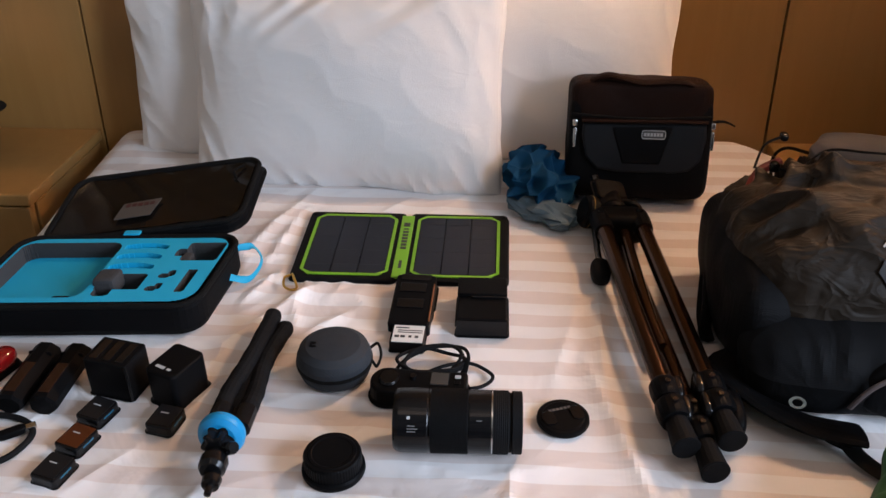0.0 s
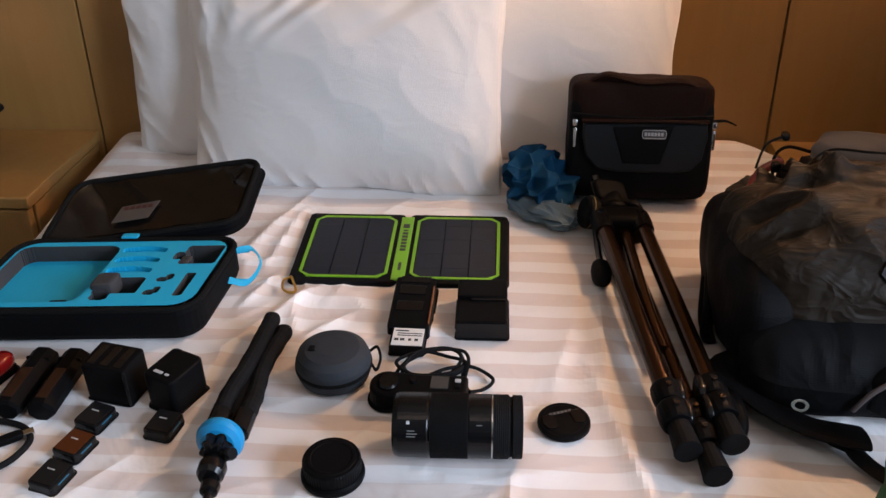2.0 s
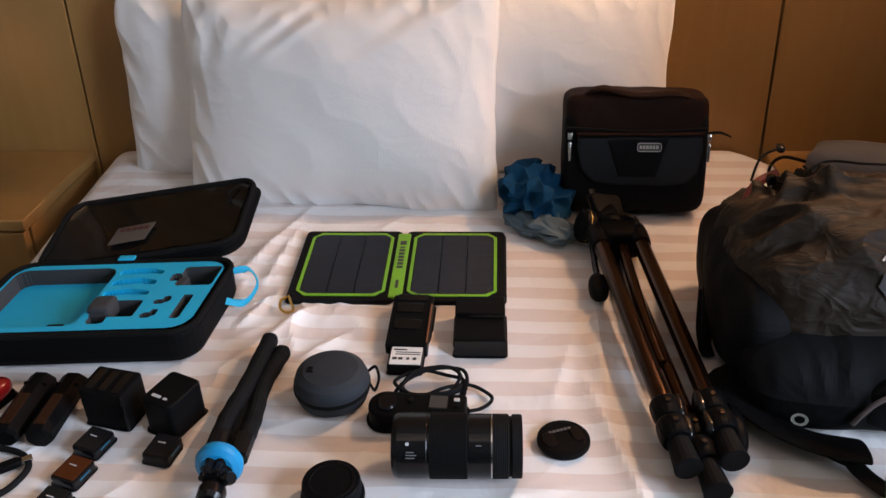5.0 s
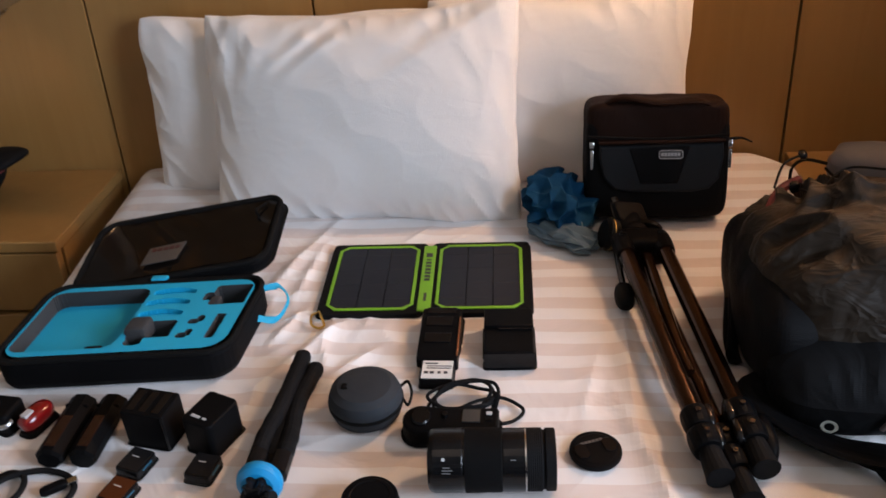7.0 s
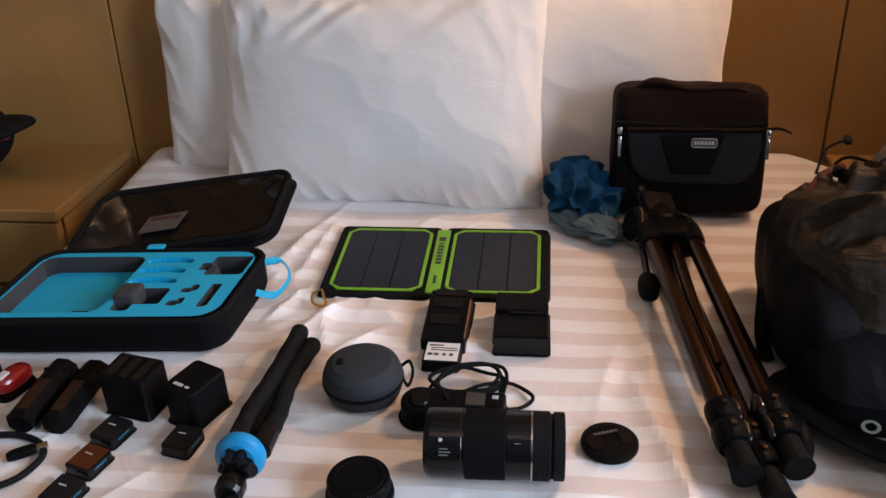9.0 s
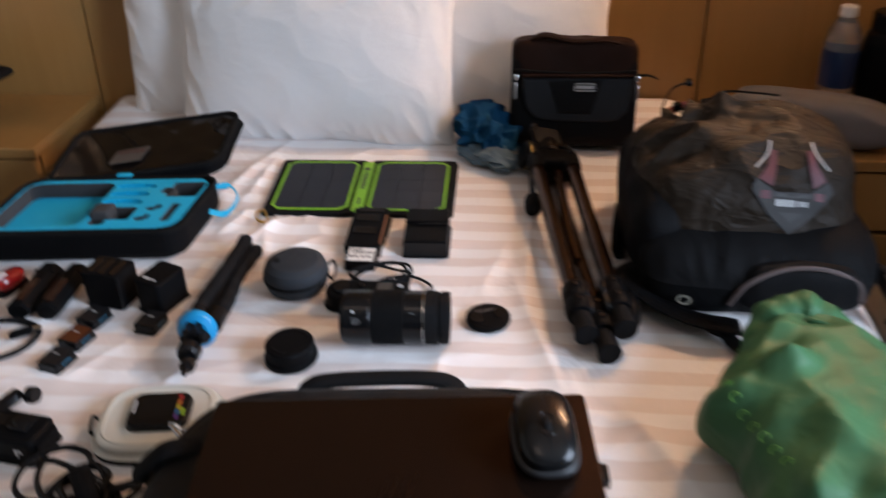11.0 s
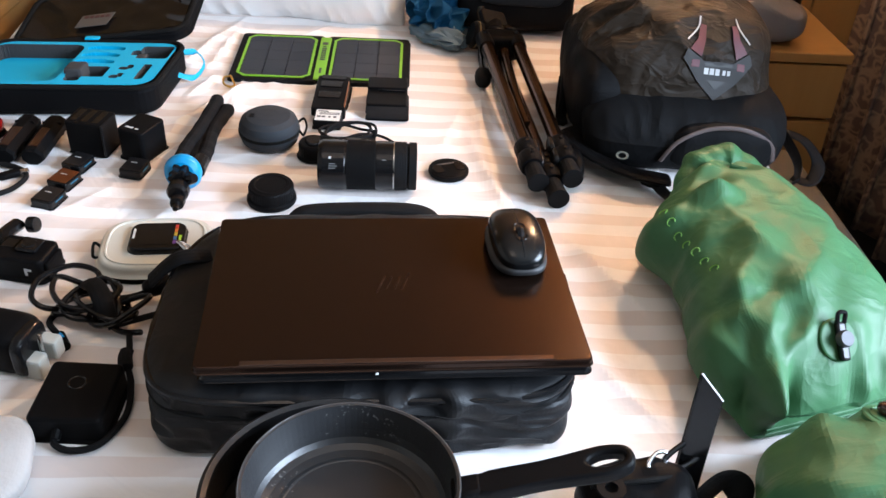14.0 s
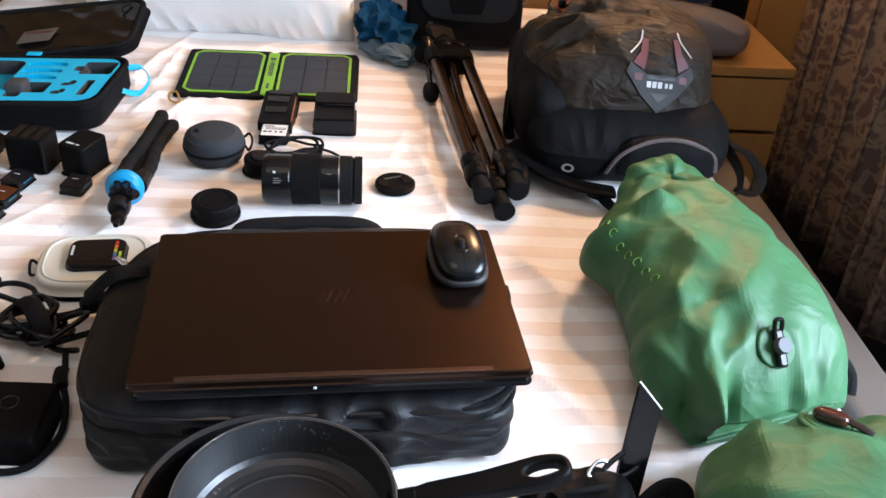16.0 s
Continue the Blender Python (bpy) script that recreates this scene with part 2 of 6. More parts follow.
def rrect(w, d, r, n=6, cx=0, cy=0):
    """Outline of a rectangle with round corners."""
    r = min(r, w / 2 - 1e-4, d / 2 - 1e-4)
    out = []
    for k, (sx, sy) in enumerate(((1, 1), (-1, 1), (-1, -1), (1, -1))):
        for i in range(n + 1):
            a = math.pi / 2 * (k + i / n)
            out.append((cx + sx * (w / 2 - r) + r * math.cos(a), cy + sy * (d / 2 - r) + r * math.sin(a)))
    return out


def ring_loop(n, r, z=0.0, rx=1.0, ry=1.0):
    return [(r * rx * math.cos(2 * math.pi * i / n), r * ry * math.sin(2 * math.pi * i / n), z) for i in range(n)]


def lathe(profile, n=40, m=None, bm=None):
    """Turns (radius, height) pairs round the z axis."""
    bm = bm or bmesh.new()
    rows = []
    for r, z in profile:
        if r < 1e-6:
            rows.append([bm.verts.new((0, 0, z))])
        else:
            rows.append([bm.verts.new(p) for p in ring_loop(n, r, z)])
    for a, b in zip(rows, rows[1:]):
        for i in range(n):
            j = (i + 1) % n
            if len(a) == 1 and len(b) == 1:
                continue
            if len(a) == 1:
                bm.faces.new((a[0], b[j], b[i]))
            elif len(b) == 1:
                bm.faces.new((a[i], a[j], b[0]))
            else:
                bm.faces.new((a[i], a[j], b[j], b[i]))
    if m:
        bmesh.ops.transform(bm, matrix=m, verts=[v for r in rows for v in r])
    bmesh.ops.recalc_face_normals(bm, faces=bm.faces)
    return bm


def smooth_path(pts, closed=False, n=8):
    """Catmull-Rom points through pts."""
    pts = [Vector(p) for p in pts]
    out, k = [], len(pts)
    for i in range(k if closed else k - 1):
        p0 = pts[(i - 1) % k] if closed or i > 0 else pts[0]
        p1, p2 = pts[i], pts[(i + 1) % k]
        p3 = pts[(i + 2) % k] if closed or i + 2 < k else pts[-1]
        for j in range(n):
            t = j / n
            out.append(0.5 * (2 * p1 + (p2 - p0) * t + (2 * p0 - 5 * p1 + 4 * p2 - p3) * t * t + (3 * p1 - p0 - 3 * p2 + p3) * t ** 3))
    if not closed:
        out.append(pts[-1])
    return out


def tube(pts, r, n=8, closed=False, flat=1.0, bm=None, taper=None, fine=8, up=(0, 0, 1)):
    """A cord, pipe or (flat < 1) strap along a smooth line."""
    bm = bm or bmesh.new()
    line = smooth_path(pts, closed, fine)
    rows = []
    k = len(line)
    for i, p in enumerate(line):
        a = line[(i - 1) % k] if closed or i else line[0]
        b = line[(i + 1) % k] if closed or i < k - 1 else line[-1]
        d = (b - a).normalized() if (b - a).length > 1e-9 else Vector((0, 1, 0))
        u = Vector(up)
        if abs(d.dot(u)) > 0.95:
            u = Vector((1, 0, 0)) if abs(d.x) < 0.9 else Vector((0, 1, 0))
        s = d.cross(u).normalized()
        w = s.cross(d)
        rr = r * (taper(i / max(1, k - 1)) if taper else 1.0)
        rows.append([bm.verts.new(p + s * rr * math.cos(2 * math.pi * j / n) + w * rr * flat * math.sin(2 * math.pi * j / n)) for j in range(n)])
    for a, b in zip(rows, rows[1:] + ([rows[0]] if closed else [])):
        for j in range(n):
            bm.faces.new((a[j], a[(j + 1) % n], b[(j + 1) % n], b[j]))
    if not closed:
        bm.faces.new(rows[0][::-1])
        bm.faces.new(rows[-1])
    bmesh.ops.recalc_face_normals(bm, faces=bm.faces)
    return bm


def blob(sx, sy, sz, k=5.0, seg=18, bulge=None, at=(0, 0, 0), rough=0.0, rscale=8.0, seed=0):
    """A stuffed, round-edged body: a cube of seg x seg faces a side pressed towards a superellipsoid. Base centre at `at`."""
    bm = bmesh.new()
    made = {}

    def vert(p):
        key = tuple(round(c, 5) for c in p)
        if key not in made:
            made[key] = bm.verts.new(p)
        return made[key]

    for axis in range(3):
        for sign in (-1, 1):
            grid = []
            for i in range(seg + 1):
                row = []
                for j in range(seg + 1):
                    q = [0, 0, 0]
                    q[axis] = sign
                    q[(axis + 1) % 3] = math.tan((2 * i / seg - 1) * math.pi / 4)
                    q[(axis + 2) % 3] = math.tan((2 * j / seg - 1) * math.pi / 4)
                    row.append(vert(q))
                grid.append(row)
            for i in range(seg):
                for j in range(seg):
                    f = (grid[i][j], grid[i + 1][j], grid[i + 1][j + 1], grid[i][j + 1])
                    bm.faces.new(f if sign > 0 else f[::-1])
    for v in bm.verts:
        q = v.co
        q = q / (sum(abs(c) ** k for c in q) ** (1 / k))
        p = Vector((q.x * sx / 2, q.y * sy / 2, q.z * sz / 2))
        if rough:
            d = noise.noise(p * rscale + Vector((seed * 7.3, 0, 0))) + 0.5 * noise.noise(p * rscale * 2.3 + Vector((0, seed * 3.1, 0)))
            p += q.normalized() * d * rough
        if bulge:
            p = bulge(p, q)
        v.co = p + Vector((at[0], at[1], at[2] + sz / 2))
    bmesh.ops.recalc_face_normals(bm, faces=bm.faces)
    return bm


def crumpled(bm, seed, far, side=0.0, cuts=2, rounds=1, keep=None):
    """Stiff creased cloth: the coarse body's corners pushed about, its flat facets cut finer and their edges rounded."""
    rnd = random.Random(seed)
    bmesh.ops.triangulate(bm, faces=bm.faces)
    bm.normal_update()
    for v in sorted(bm.verts, key=lambda v: (round(v.co.x, 5), round(v.co.y, 5), round(v.co.z, 5))):
        k = keep(v.co) if keep else 1.0
        v.co += v.normal * far * k * rnd.uniform(-1, 1) + Vector((rnd.uniform(-1, 1), rnd.uniform(-1, 1), 0)) * side * k
    for _ in range(cuts):
        bmesh.ops.subdivide_edges(bm, edges=bm.edges, cuts=1, use_grid_fill=True)
        bmesh.ops.triangulate(bm, faces=[f for f in bm.faces if len(f.verts) > 3])
    for _ in range(rounds):
        bmesh.ops.smooth_vert(bm, verts=bm.verts, factor=0.5, use_axis_x=True, use_axis_y=True, use_axis_z=True)
    bmesh.ops.recalc_face_normals(bm, faces=bm.faces)
    return bm


def ridge(x, y, seed, scale, sharp=1.0):
    """Fold-like noise: sharp crests, soft valleys."""
    a = noise.noise(Vector((x * scale, y * scale, seed)))
    return (1 - min(1, abs(a) * 2.4)) ** (1 + sharp)


def words(text, size, mat, parent, m, name="lettering", label=""):
    cu = bpy.data.curves.new(name, "FONT")
    cu.body, cu.size, cu.extrude, cu.align_x, cu.align_y = text, size, 0.0003, "CENTER", "CENTER"
    tmp = bpy.data.objects.new(name, cu)
    scene.collection.objects.link(tmp)
    me = bpy.data.meshes.new_from_object(tmp.evaluated_get(bpy.context.evaluated_depsgraph_get()))
    bpy.data.objects.remove(tmp)
    me.materials.clear()
    me.materials.append(mat)
    ob = new(name, me)
    ob.parent, ob.matrix_basis = parent, m
    if label:
        ob["label"] = label
    return ob


def bars(rows, mat, parent, m, name="print_bars"):
    """Unreadable print as plain bars: (x, y, width, height)."""
    bm = bmesh.new()
    for x, y, w, h in rows:
        rbox(w, h, 0.0006, 0, (x, y, 0), bm)
    return part(name, bm, mat, parent, smooth=False, m=m)


def structure(name, bm, mat, label, category, smooth=False):
    return tagged(part(name, bm, mat, smooth=smooth), label, category, kind="structure")


# ---- room ----
structure("floor", rbox(4.2, 4.6, 0.1, 0, (0.2, -0.5, -0.1)), CARPET, "dark patterned carpet floor under the bed", "floor")
# unseen ceiling and walls close the room; their tone sets the bounce light
structure("ceiling", rbox(4.2, 4.6, 0.1, 0, (0.2, -0.5, 2.4)), WALLPAINT, "unseen cream ceiling added for bounce light", "ceiling")
structure("wall_west", rbox(0.1, 4.6, 2.4, 0, (-1.95, -0.5, 0)), WALLPAINT, "unseen cream side wall added for bounce light", "wall")
structure("wall_south", rbox(4.4, 0.1, 2.4, 0, (0.2, -2.85, 0)), WALLPAINT, "unseen cream wall at the bed's foot, added for bounce light", "wall")
bm = rbox(0.1, 1.22, 2.4, 0, (2.10, 1.19, 0))
rbox(0.1, 2.0, 2.4, 0, (2.10, -1.82, 0), bm)
rbox(0.1, 1.4, 0.8, 0, (2.10, -0.12, 0), bm)
rbox(0.1, 1.4, 0.4, 0, (2.10, -0.12, 2.0), bm)
structure("wall_east", bm, WALLPAINT, "unseen cream window wall beside the bed, added for bounce light", "wall")
win = tagged(new("window_1"), "white framed window beside the bed", "window", kind="structure")
for y, z, sy, sz in ((-0.80, 0.8, 0.04, 1.2), (0.56, 0.8, 0.04, 1.2), (-0.12, 0.8, 1.4, 0.04), (-0.12, 1.96, 1.4, 0.04)):
    part("window_frame", rbox(0.05, sy, sz, 0.003, (2.11, y, z)), material("window_white", (0.7, 0.7, 0.68), 0.5), win)
backing = structure("wall_north", rbox(4.4, 0.1, 2.4, 0, (0.2, WALL + 0.07, 0)), SEAM, "wall behind the bed, faced with maple panels", "wall")
seams = [-1.93, -1.53, -1.13, -0.737, -0.345, 0.058, 0.451, 0.85, 1.25, 1.65, 2.05]
for a, b in zip(seams, seams[1:]):
    w = b - a - 0.0035
    part("panel", rbox(w, 0.018, 1.9, 0.0015, ((a + b) / 2, WALL + 0.009, 0.3)), WOOD, backing, "maple veneer wall panel", smooth=False)
    part("panel", rbox(w, 0.018, 0.295, 0.0015, ((a + b) / 2, WALL + 0.009, 0.0)), WOOD, backing, smooth=False)


# ---- bed ----
def bed():
    """Mattress in a striped sheet, tucked over a side rail and base."""
    root = thing("bed", "narrow bed made up with a white satin-striped sheet", "bed", Matrix.Identity(4))
    bm = bmesh.new()
    x0, x1, y0, y1 = -0.735, 0.598, -1.35, WALL - 0.01
    nx, ny = 260, 460

    def edge(y):
        # the head corners of the mattress are round
        k = max(0.0, (y - (y1 - 0.26)) / 0.26)
        return 0.145 * k ** 2.2

    creases = [((-0.34, 0.90), (-0.24, 1.04), 0.010, 0.010), ((-0.34, 0.99), (-0.30, 1.07), 0.008, 0.009), ((-0.33, 1.08), (-0.305, 1.24), 0.006, 0.009), ((-0.26, 0.91), (-0.19, 0.98), 0.006, 0.009), ((-0.37, 1.10), (-0.30, 1.30), 0.008, 0.012),
               ((-0.60, 0.62), (-0.45, 0.66), 0.006, 0.012), ((-0.40, 0.58), (-0.22, 0.66), 0.006, 0.012), ((-0.36, 0.75), (-0.30, 0.88), 0.006, 0.010), ((-0.05, 0.70), (0.16, 0.62), 0.006, 0.014), ((0.10, 0.90), (0.16, 0.66), 0.007, 0.012), ((0.13, 1.06), (0.12, 0.86), 0.006, 0.012),
               ((0.02, 0.66), (0.26, 0.60), 0.006, 0.012), ((0.22, 0.64), (0.30, 0.50), 0.007, 0.014), ((0.20, 0.45), (0.28, 0.33), 0.006, 0.014), ((-0.62, 0.95), (-0.70, 1.30), 0.007, 0.012), ((-0.42, 0.44), (-0.28, 0.40), 0.006, 0.012), ((-0.55, 1.32), (-0.35, 1.28), 0.006, 0.012)]
    # small loose wrinkles between the laid-out things
    rnd = random.Random(12)
    for k in range(70):
        ax, ay, turn, far = rnd.uniform(-0.68, 0.32), rnd.uniform(0.30, 1.25), rnd.gauss(0.55, 0.5), rnd.uniform(0.05, 0.16)
        creases.append(((ax, ay), (ax + far * math.cos(turn), ay + far * math.sin(turn)), rnd.uniform(0.0015, 0.0040), rnd.uniform(0.006, 0.013)))
    grid = []
    for j in range(ny + 1):
        y = y0 + (y1 - y0) * j / ny
        row = []
        xr = x1 - edge(y)
        for i in range(nx + 1):
            x = x0 + (xr - x0) * i / nx
            d = min(x - x0, xr - x, y - y0)
            drop = 0.07 * (1 - min(1, d / 0.07)) ** 2.4
            z = zb(y) - drop
            calm = 1.0
            w = 0.0036 * (0.5 - abs(noise.noise(Vector((x * 5 + y * 3, y * 9 - x * 4, 4.0))))) * max(0, noise.noise(Vector((x * 2.2, y * 2.2, 7))) + 0.25) + 0.0024 * ridge(x * 0.8 + y * 0.5, y * 1.6 - x * 0.5, 3.1, 5.0, 2.0) + 0.002 * noise.noise(Vector((x * 6, y * 6, 1)))
            w += 0.006 * math.exp(-((x + 0.27) / 0.16) ** 2 - ((y - 0.99) / 0.13) ** 2) * ridge(x * 1.2 - y * 1.1, y + x * 0.4, 8.7, 11.0, 1.0)
            for (ax, ay), (bx, by), hh, ww in creases:
                if min(ax, bx) - 0.05 < x < max(ax, bx) + 0.05 and min(ay, by) - 0.05 < y < max(ay, by) + 0.05:
                    dx, dy = bx - ax, by - ay
                    t = max(0.0, min(1.0, ((x - ax) * dx + (y - ay) * dy) / (dx * dx + dy * dy)))
                    w += hh * math.exp(-(math.hypot(x - ax - t * dx, y - ay - t * dy) / ww) ** 1.3) * math.sin(math.pi * (0.1 + 0.8 * t))
            row.append(bm.verts.new((x, y, z + w - 0.003)))
        grid.append(row)
    for j in range(ny):
        for i in range(nx):
            bm.faces.new((grid[j][i], grid[j][i + 1], grid[j + 1][i + 1], grid[j + 1][i]))
    # the sheet hangs down on all sides
    rim = grid[0] + [r[-1] for r in grid[1:]] + grid[-1][-2::-1] + [r[0] for r in grid[-2:0:-1]]
    low = [bm.verts.new((v.co.x, v.co.y, v.co.z - 0.16)) for v in rim]
    k = len(rim)
    for i in range(k):
        bm.faces.new((rim[i], low[i], low[(i + 1) % k], rim[(i + 1) % k]))
    bmesh.ops.recalc_face_normals(bm, faces=bm.faces)
    ob = part("mattress", bm, SHEET, root, "mattress under a white sheet with satin stripes")
    part("base", rbox(1.24, 2.8, 0.32, 0.01, (-0.10, 0.1, 0.08)), BLACKPL, root, "dark bed base")
    part("side_rail", rbox(0.07, 2.3, 0.36, 0.006, (0.665, -0.05, 0.14)), RAIL, root, "grey-brown upholstered side rail")
    return root


bed()


def pillow(label, w, h, th, m, seed, dog=0.04, fold=0.014, lift=(0.0, 0.0), creases=()):
    """A stuffed pillow in its case: thin seams, pulled corners, creases."""
    bm = bmesh.new()
    n = 120
    sides = []
    for s in (-1, 1):
        g = []
        for i in range(n + 1):
            row = []
            for j in range(n + 1):
                u, v = 2 * i / n - 1, 2 * j / n - 1
                # sides bow inwards between the corners
                px = u * w / 2 * (1 - dog * (1 - v * v) * abs(u) ** 3)
                pz = v * h / 2 * (1 - dog * 1.6 * (1 - u * u) * abs(v) ** 3)
                t = max(0.0, (1 - abs(u) ** 2.6) * (1 - abs(v) ** 2.6)) ** 0.55
                edge = 1 - min(1, t * 1.3)
                cr = fold * (0.4 * noise.noise(Vector((px * 6, pz * 6, seed * 2.7))) + 0.55 * edge * (0.5 - abs(noise.noise(Vector((px * 26 + pz * 14, pz * 11 - px * 5, seed)))) * 2) + 0.10 * (0.4 - abs(noise.noise(Vector((px * 9 + pz * 12, pz * 5 - px * 9, seed * 5)))) * 2))
                px += 0.006 * abs(u) ** 3 * noise.noise(Vector((pz * 16, u, seed)))
                pz += 0.010 * abs(v) ** 3 * noise.noise(Vector((px * 11, v, seed)))
                pz += max(0.0, v) ** 2 * (lift[1] * max(0.0, u) ** 2 + lift[0] * max(0.0, -u) ** 2)
                for (au, av), (bu, bv), deep, wide in creases:
                    du, dv = bu - au, bv - av
                    k = max(0.0, min(1.0, ((u - au) * du + (v - av) * dv) / (du * du + dv * dv)))
                    away = math.hypot((u - au - k * du) * w / 2, (v - av - k * dv) * h / 2)
                    side = (u - au) * dv - (v - av) * du
                    cr += deep * (1 - k) ** 0.7 * (math.exp(-(away / wide) ** 2) * (0.9 if side > 0 else 0.9) - 1.2 * math.exp(-((away - 1.6 * wide) / wide) ** 2) * (0.5 + 0.5 * math.tanh(side * 30)))
                blunt = 1 - 0.035 * abs(u) ** 9 * abs(v) ** 9
                px, pz = px * blunt, pz * blunt
                py = s * (th / 2 * t + cr * min(1, t * 3))
                row.append(bm.verts.new((px, py, pz + h / 2)))
            g.append(row)
        for i in range(n):
            for j in range(n):
                f = (g[i][j], g[i + 1][j], g[i + 1][j + 1], g[i][j + 1])
                bm.faces.new(f if s < 0 else f[::-1])
        sides.append(g)
    bmesh.ops.remove_doubles(bm, verts=bm.verts, dist=1e-5)
    bmesh.ops.recalc_face_normals(bm, faces=bm.faces)
    ob = part("pillow", bm, LINEN, None)
    ob.matrix_world = m
    return tagged(ob, label, "pillow", "pillows at the head of the bed")


pillow("plump white cotton pillow standing against the wall panels", 0.54, 0.315, 0.13, T(-0.37, 1.445, 0.612) @ pose(0, 0, 0, -6, 0, 0), 1.0)
pillow("white cotton pillow against the wall behind the camera bag", 0.43, 0.325, 0.13, T(0.06, 1.445, 0.612) @ pose(0, 0, 0, -6, 0, 0), 2.0)
pillow("creased white cotton pillow leaning in front of two others", 0.515, 0.345, 0.15, T(-0.255, 1.325, 0.606) @ pose(0, 0, 0, -14, -1.2, -5), 5.0, fold=0.016, dog=0.045, lift=(0.004, 0.024),
       creases=[((0.86, 0.92), (0.12, 0.36), 0.0045, 0.0150), ((-0.08, 0.78), (-0.45, 0.36), 0.0045, 0.0120), ((-0.27, 0.78), (-0.54, 0.45), 0.0030, 0.0120), ((-0.78, 0.92), (-0.93, 0.25), 0.0045, 0.0180), ((0.58, 0.80), (0.38, 0.66), 0.0030, 0.0120), ((-0.6, 0.7), (-0.7, 0.3), 0.0023, 0.0150)])


def nightstand(label, x0, x1, front, m=None):
    """A wall-hung maple drawer box with a thick top."""
    root = thing("nightstand", label, "nightstand", T((x0 + x1) / 2, (front + WALL) / 2, 0.49), "nightstands")
    w, d = x1 - x0, WALL - 0.002 - front
    part("top", rbox(w, d, 0.02, 0.003, (0, 0, 0.124)), WOOD, root)
    part("body", rbox(w - 0.01, d - 0.03, 0.40, 0.002, (0, 0.012, -0.28)), WOOD, root)
    part("lower_drawer", rbox(w - 0.012, 0.018, 0.270, 0.002, (0, -d / 2 + 0.012, -0.265)), WOOD, root)
    part("drawer_front", rbox(w - 0.012, 0.018, 0.106, 0.002, (0, -d / 2 + 0.012, 0.014)), WOOD, root)
    part("plinth", rbox(w - 0.06, d - 0.08, 0.209, 0.002, (0, 0.03, -0.489)), CARPET, root, "dark recessed plinth")
    return root


nightstand("maple nightstand with two drawers", -1.20, -0.742, 1.235)
nightstand("maple nightstand with two drawers holding a grey rolled sack", 0.456, 0.825, 1.225)


# ---- curtain ----
def curtain():
    root = thing("curtain", "brown damask curtain hanging in deep folds", "curtain", T(0.96, 0, 0))
    for y0, y1, n, amp, base in ((0.72, 1.50, 7.5, 0.036, 0.263), (0.50, 0.70, 2.5, 0.036, 0.263)):
        bm = bmesh.new()
        cols, rows = [], 30
        steps = 220
        for i in range(steps + 1):
            s = i / steps
            col = []
            for j in range(rows + 1):
                z = base + (2.25 - base) * j / rows
                ph = 2 * math.pi * n * s + 0.5 * math.sin(7 * s)
                a = amp * (1 + 0.3 * math.sin(5.1 * s + 1)) * (1.15 - 0.25 * j / rows)
                x = a * math.sin(ph) + 0.006 * noise.noise(Vector((s * 9, z * 3, 4)))
                y = y0 + (y1 - y0) * s + 0.018 * math.sin(2 * ph) + 0.01 * noise.noise(Vector((s * 6, z * 2, 9)))
                col.append(bm.verts.new((x, y, z)))
            cols.append(col)
        for a, b in zip(cols, cols[1:]):
            for j in range(rows):
                bm.faces.new((a[j], b[j], b[j + 1], a[j + 1]))
        ob = part("drape", bm, DAMASK, root, "brown damask drape with scrolling leaf pattern")
        so = ob.modifiers.new("thick", "SOLIDIFY")
        so.thickness = 0.004
    part("curtain_rail", tube([(0, 0.4, 2.27), (0, 1.0, 2.27), (0, 1.5, 2.27)], 0.012), STEEL, root)
    return root


def damask():
    m = material("brown_damask", (0.10, 0.06, 0.05), 0.6, vary=0.2, scale=10)
    n, l = m.node_tree.nodes, m.node_tree.links
    b = n["Principled BSDF"]
    co = n.new("ShaderNodeTexCoord")
    warp = n.new("ShaderNodeTexNoise")
    warp.inputs["Scale"].default_value, warp.inputs["Detail"].default_value = 16, 2
    l.new(co.outputs["Object"], warp.inputs["Vector"])
    mixv = n.new("ShaderNodeMix")
    mixv.data_type = "VECTOR"
    mixv.inputs[0].default_value = 0.16
    l.new(co.outputs["Object"], mixv.inputs[4])
    l.new(warp.outputs["Color"], mixv.inputs[5])
    vo = n.new("ShaderNodeTexVoronoi")
    vo.feature = "DISTANCE_TO_EDGE"
    vo.inputs["Scale"].default_value = 26
    l.new(mixv.outputs[1], vo.inputs["Vector"])
    rp = n.new("ShaderNodeValToRGB")
    rp.color_ramp.elements[0].position, rp.color_ramp.elements[1].position = 0.05, 0.22
    rp.color_ramp.elements[0].color, rp.color_ramp.elements[1].color = (0.22, 0.150, 0.100, 1), (0.090, 0.057, 0.046, 1)
    l.new(vo.outputs["Distance"], rp.inputs[0])
    l.new(rp.outputs[0], b.inputs["Base Color"])
    return m


DAMASK = damask()
curtain()
structure("window_ledge", rbox(0.42, 2.6, 0.26, 0.004, (1.19, 0.2, 0)), material("dark_ledge", (0.02, 0.019, 0.018), 0.7, vary=0.2, spec=0.2), "dark low ledge under the curtain", "ledge")


# ---- things on the bed ----
FOAMDARK = material("charcoal_foam", (0.03, 0.03, 0.032), 0.9, vary=0.2, scale=40, bump=0.3, bump_scale=400)
FILM = material("clear_dark_film", (0.006, 0.005, 0.0045), 0.13, vary=0.5, scale=18, bump=0.15, bump_scale=40, spec=0.16)
EVA = weave(material("black_moulded_shell", (0.0045, 0.0045, 0.005), 0.6, vary=0.3, scale=10, spec=0.04), 300, 0.15)


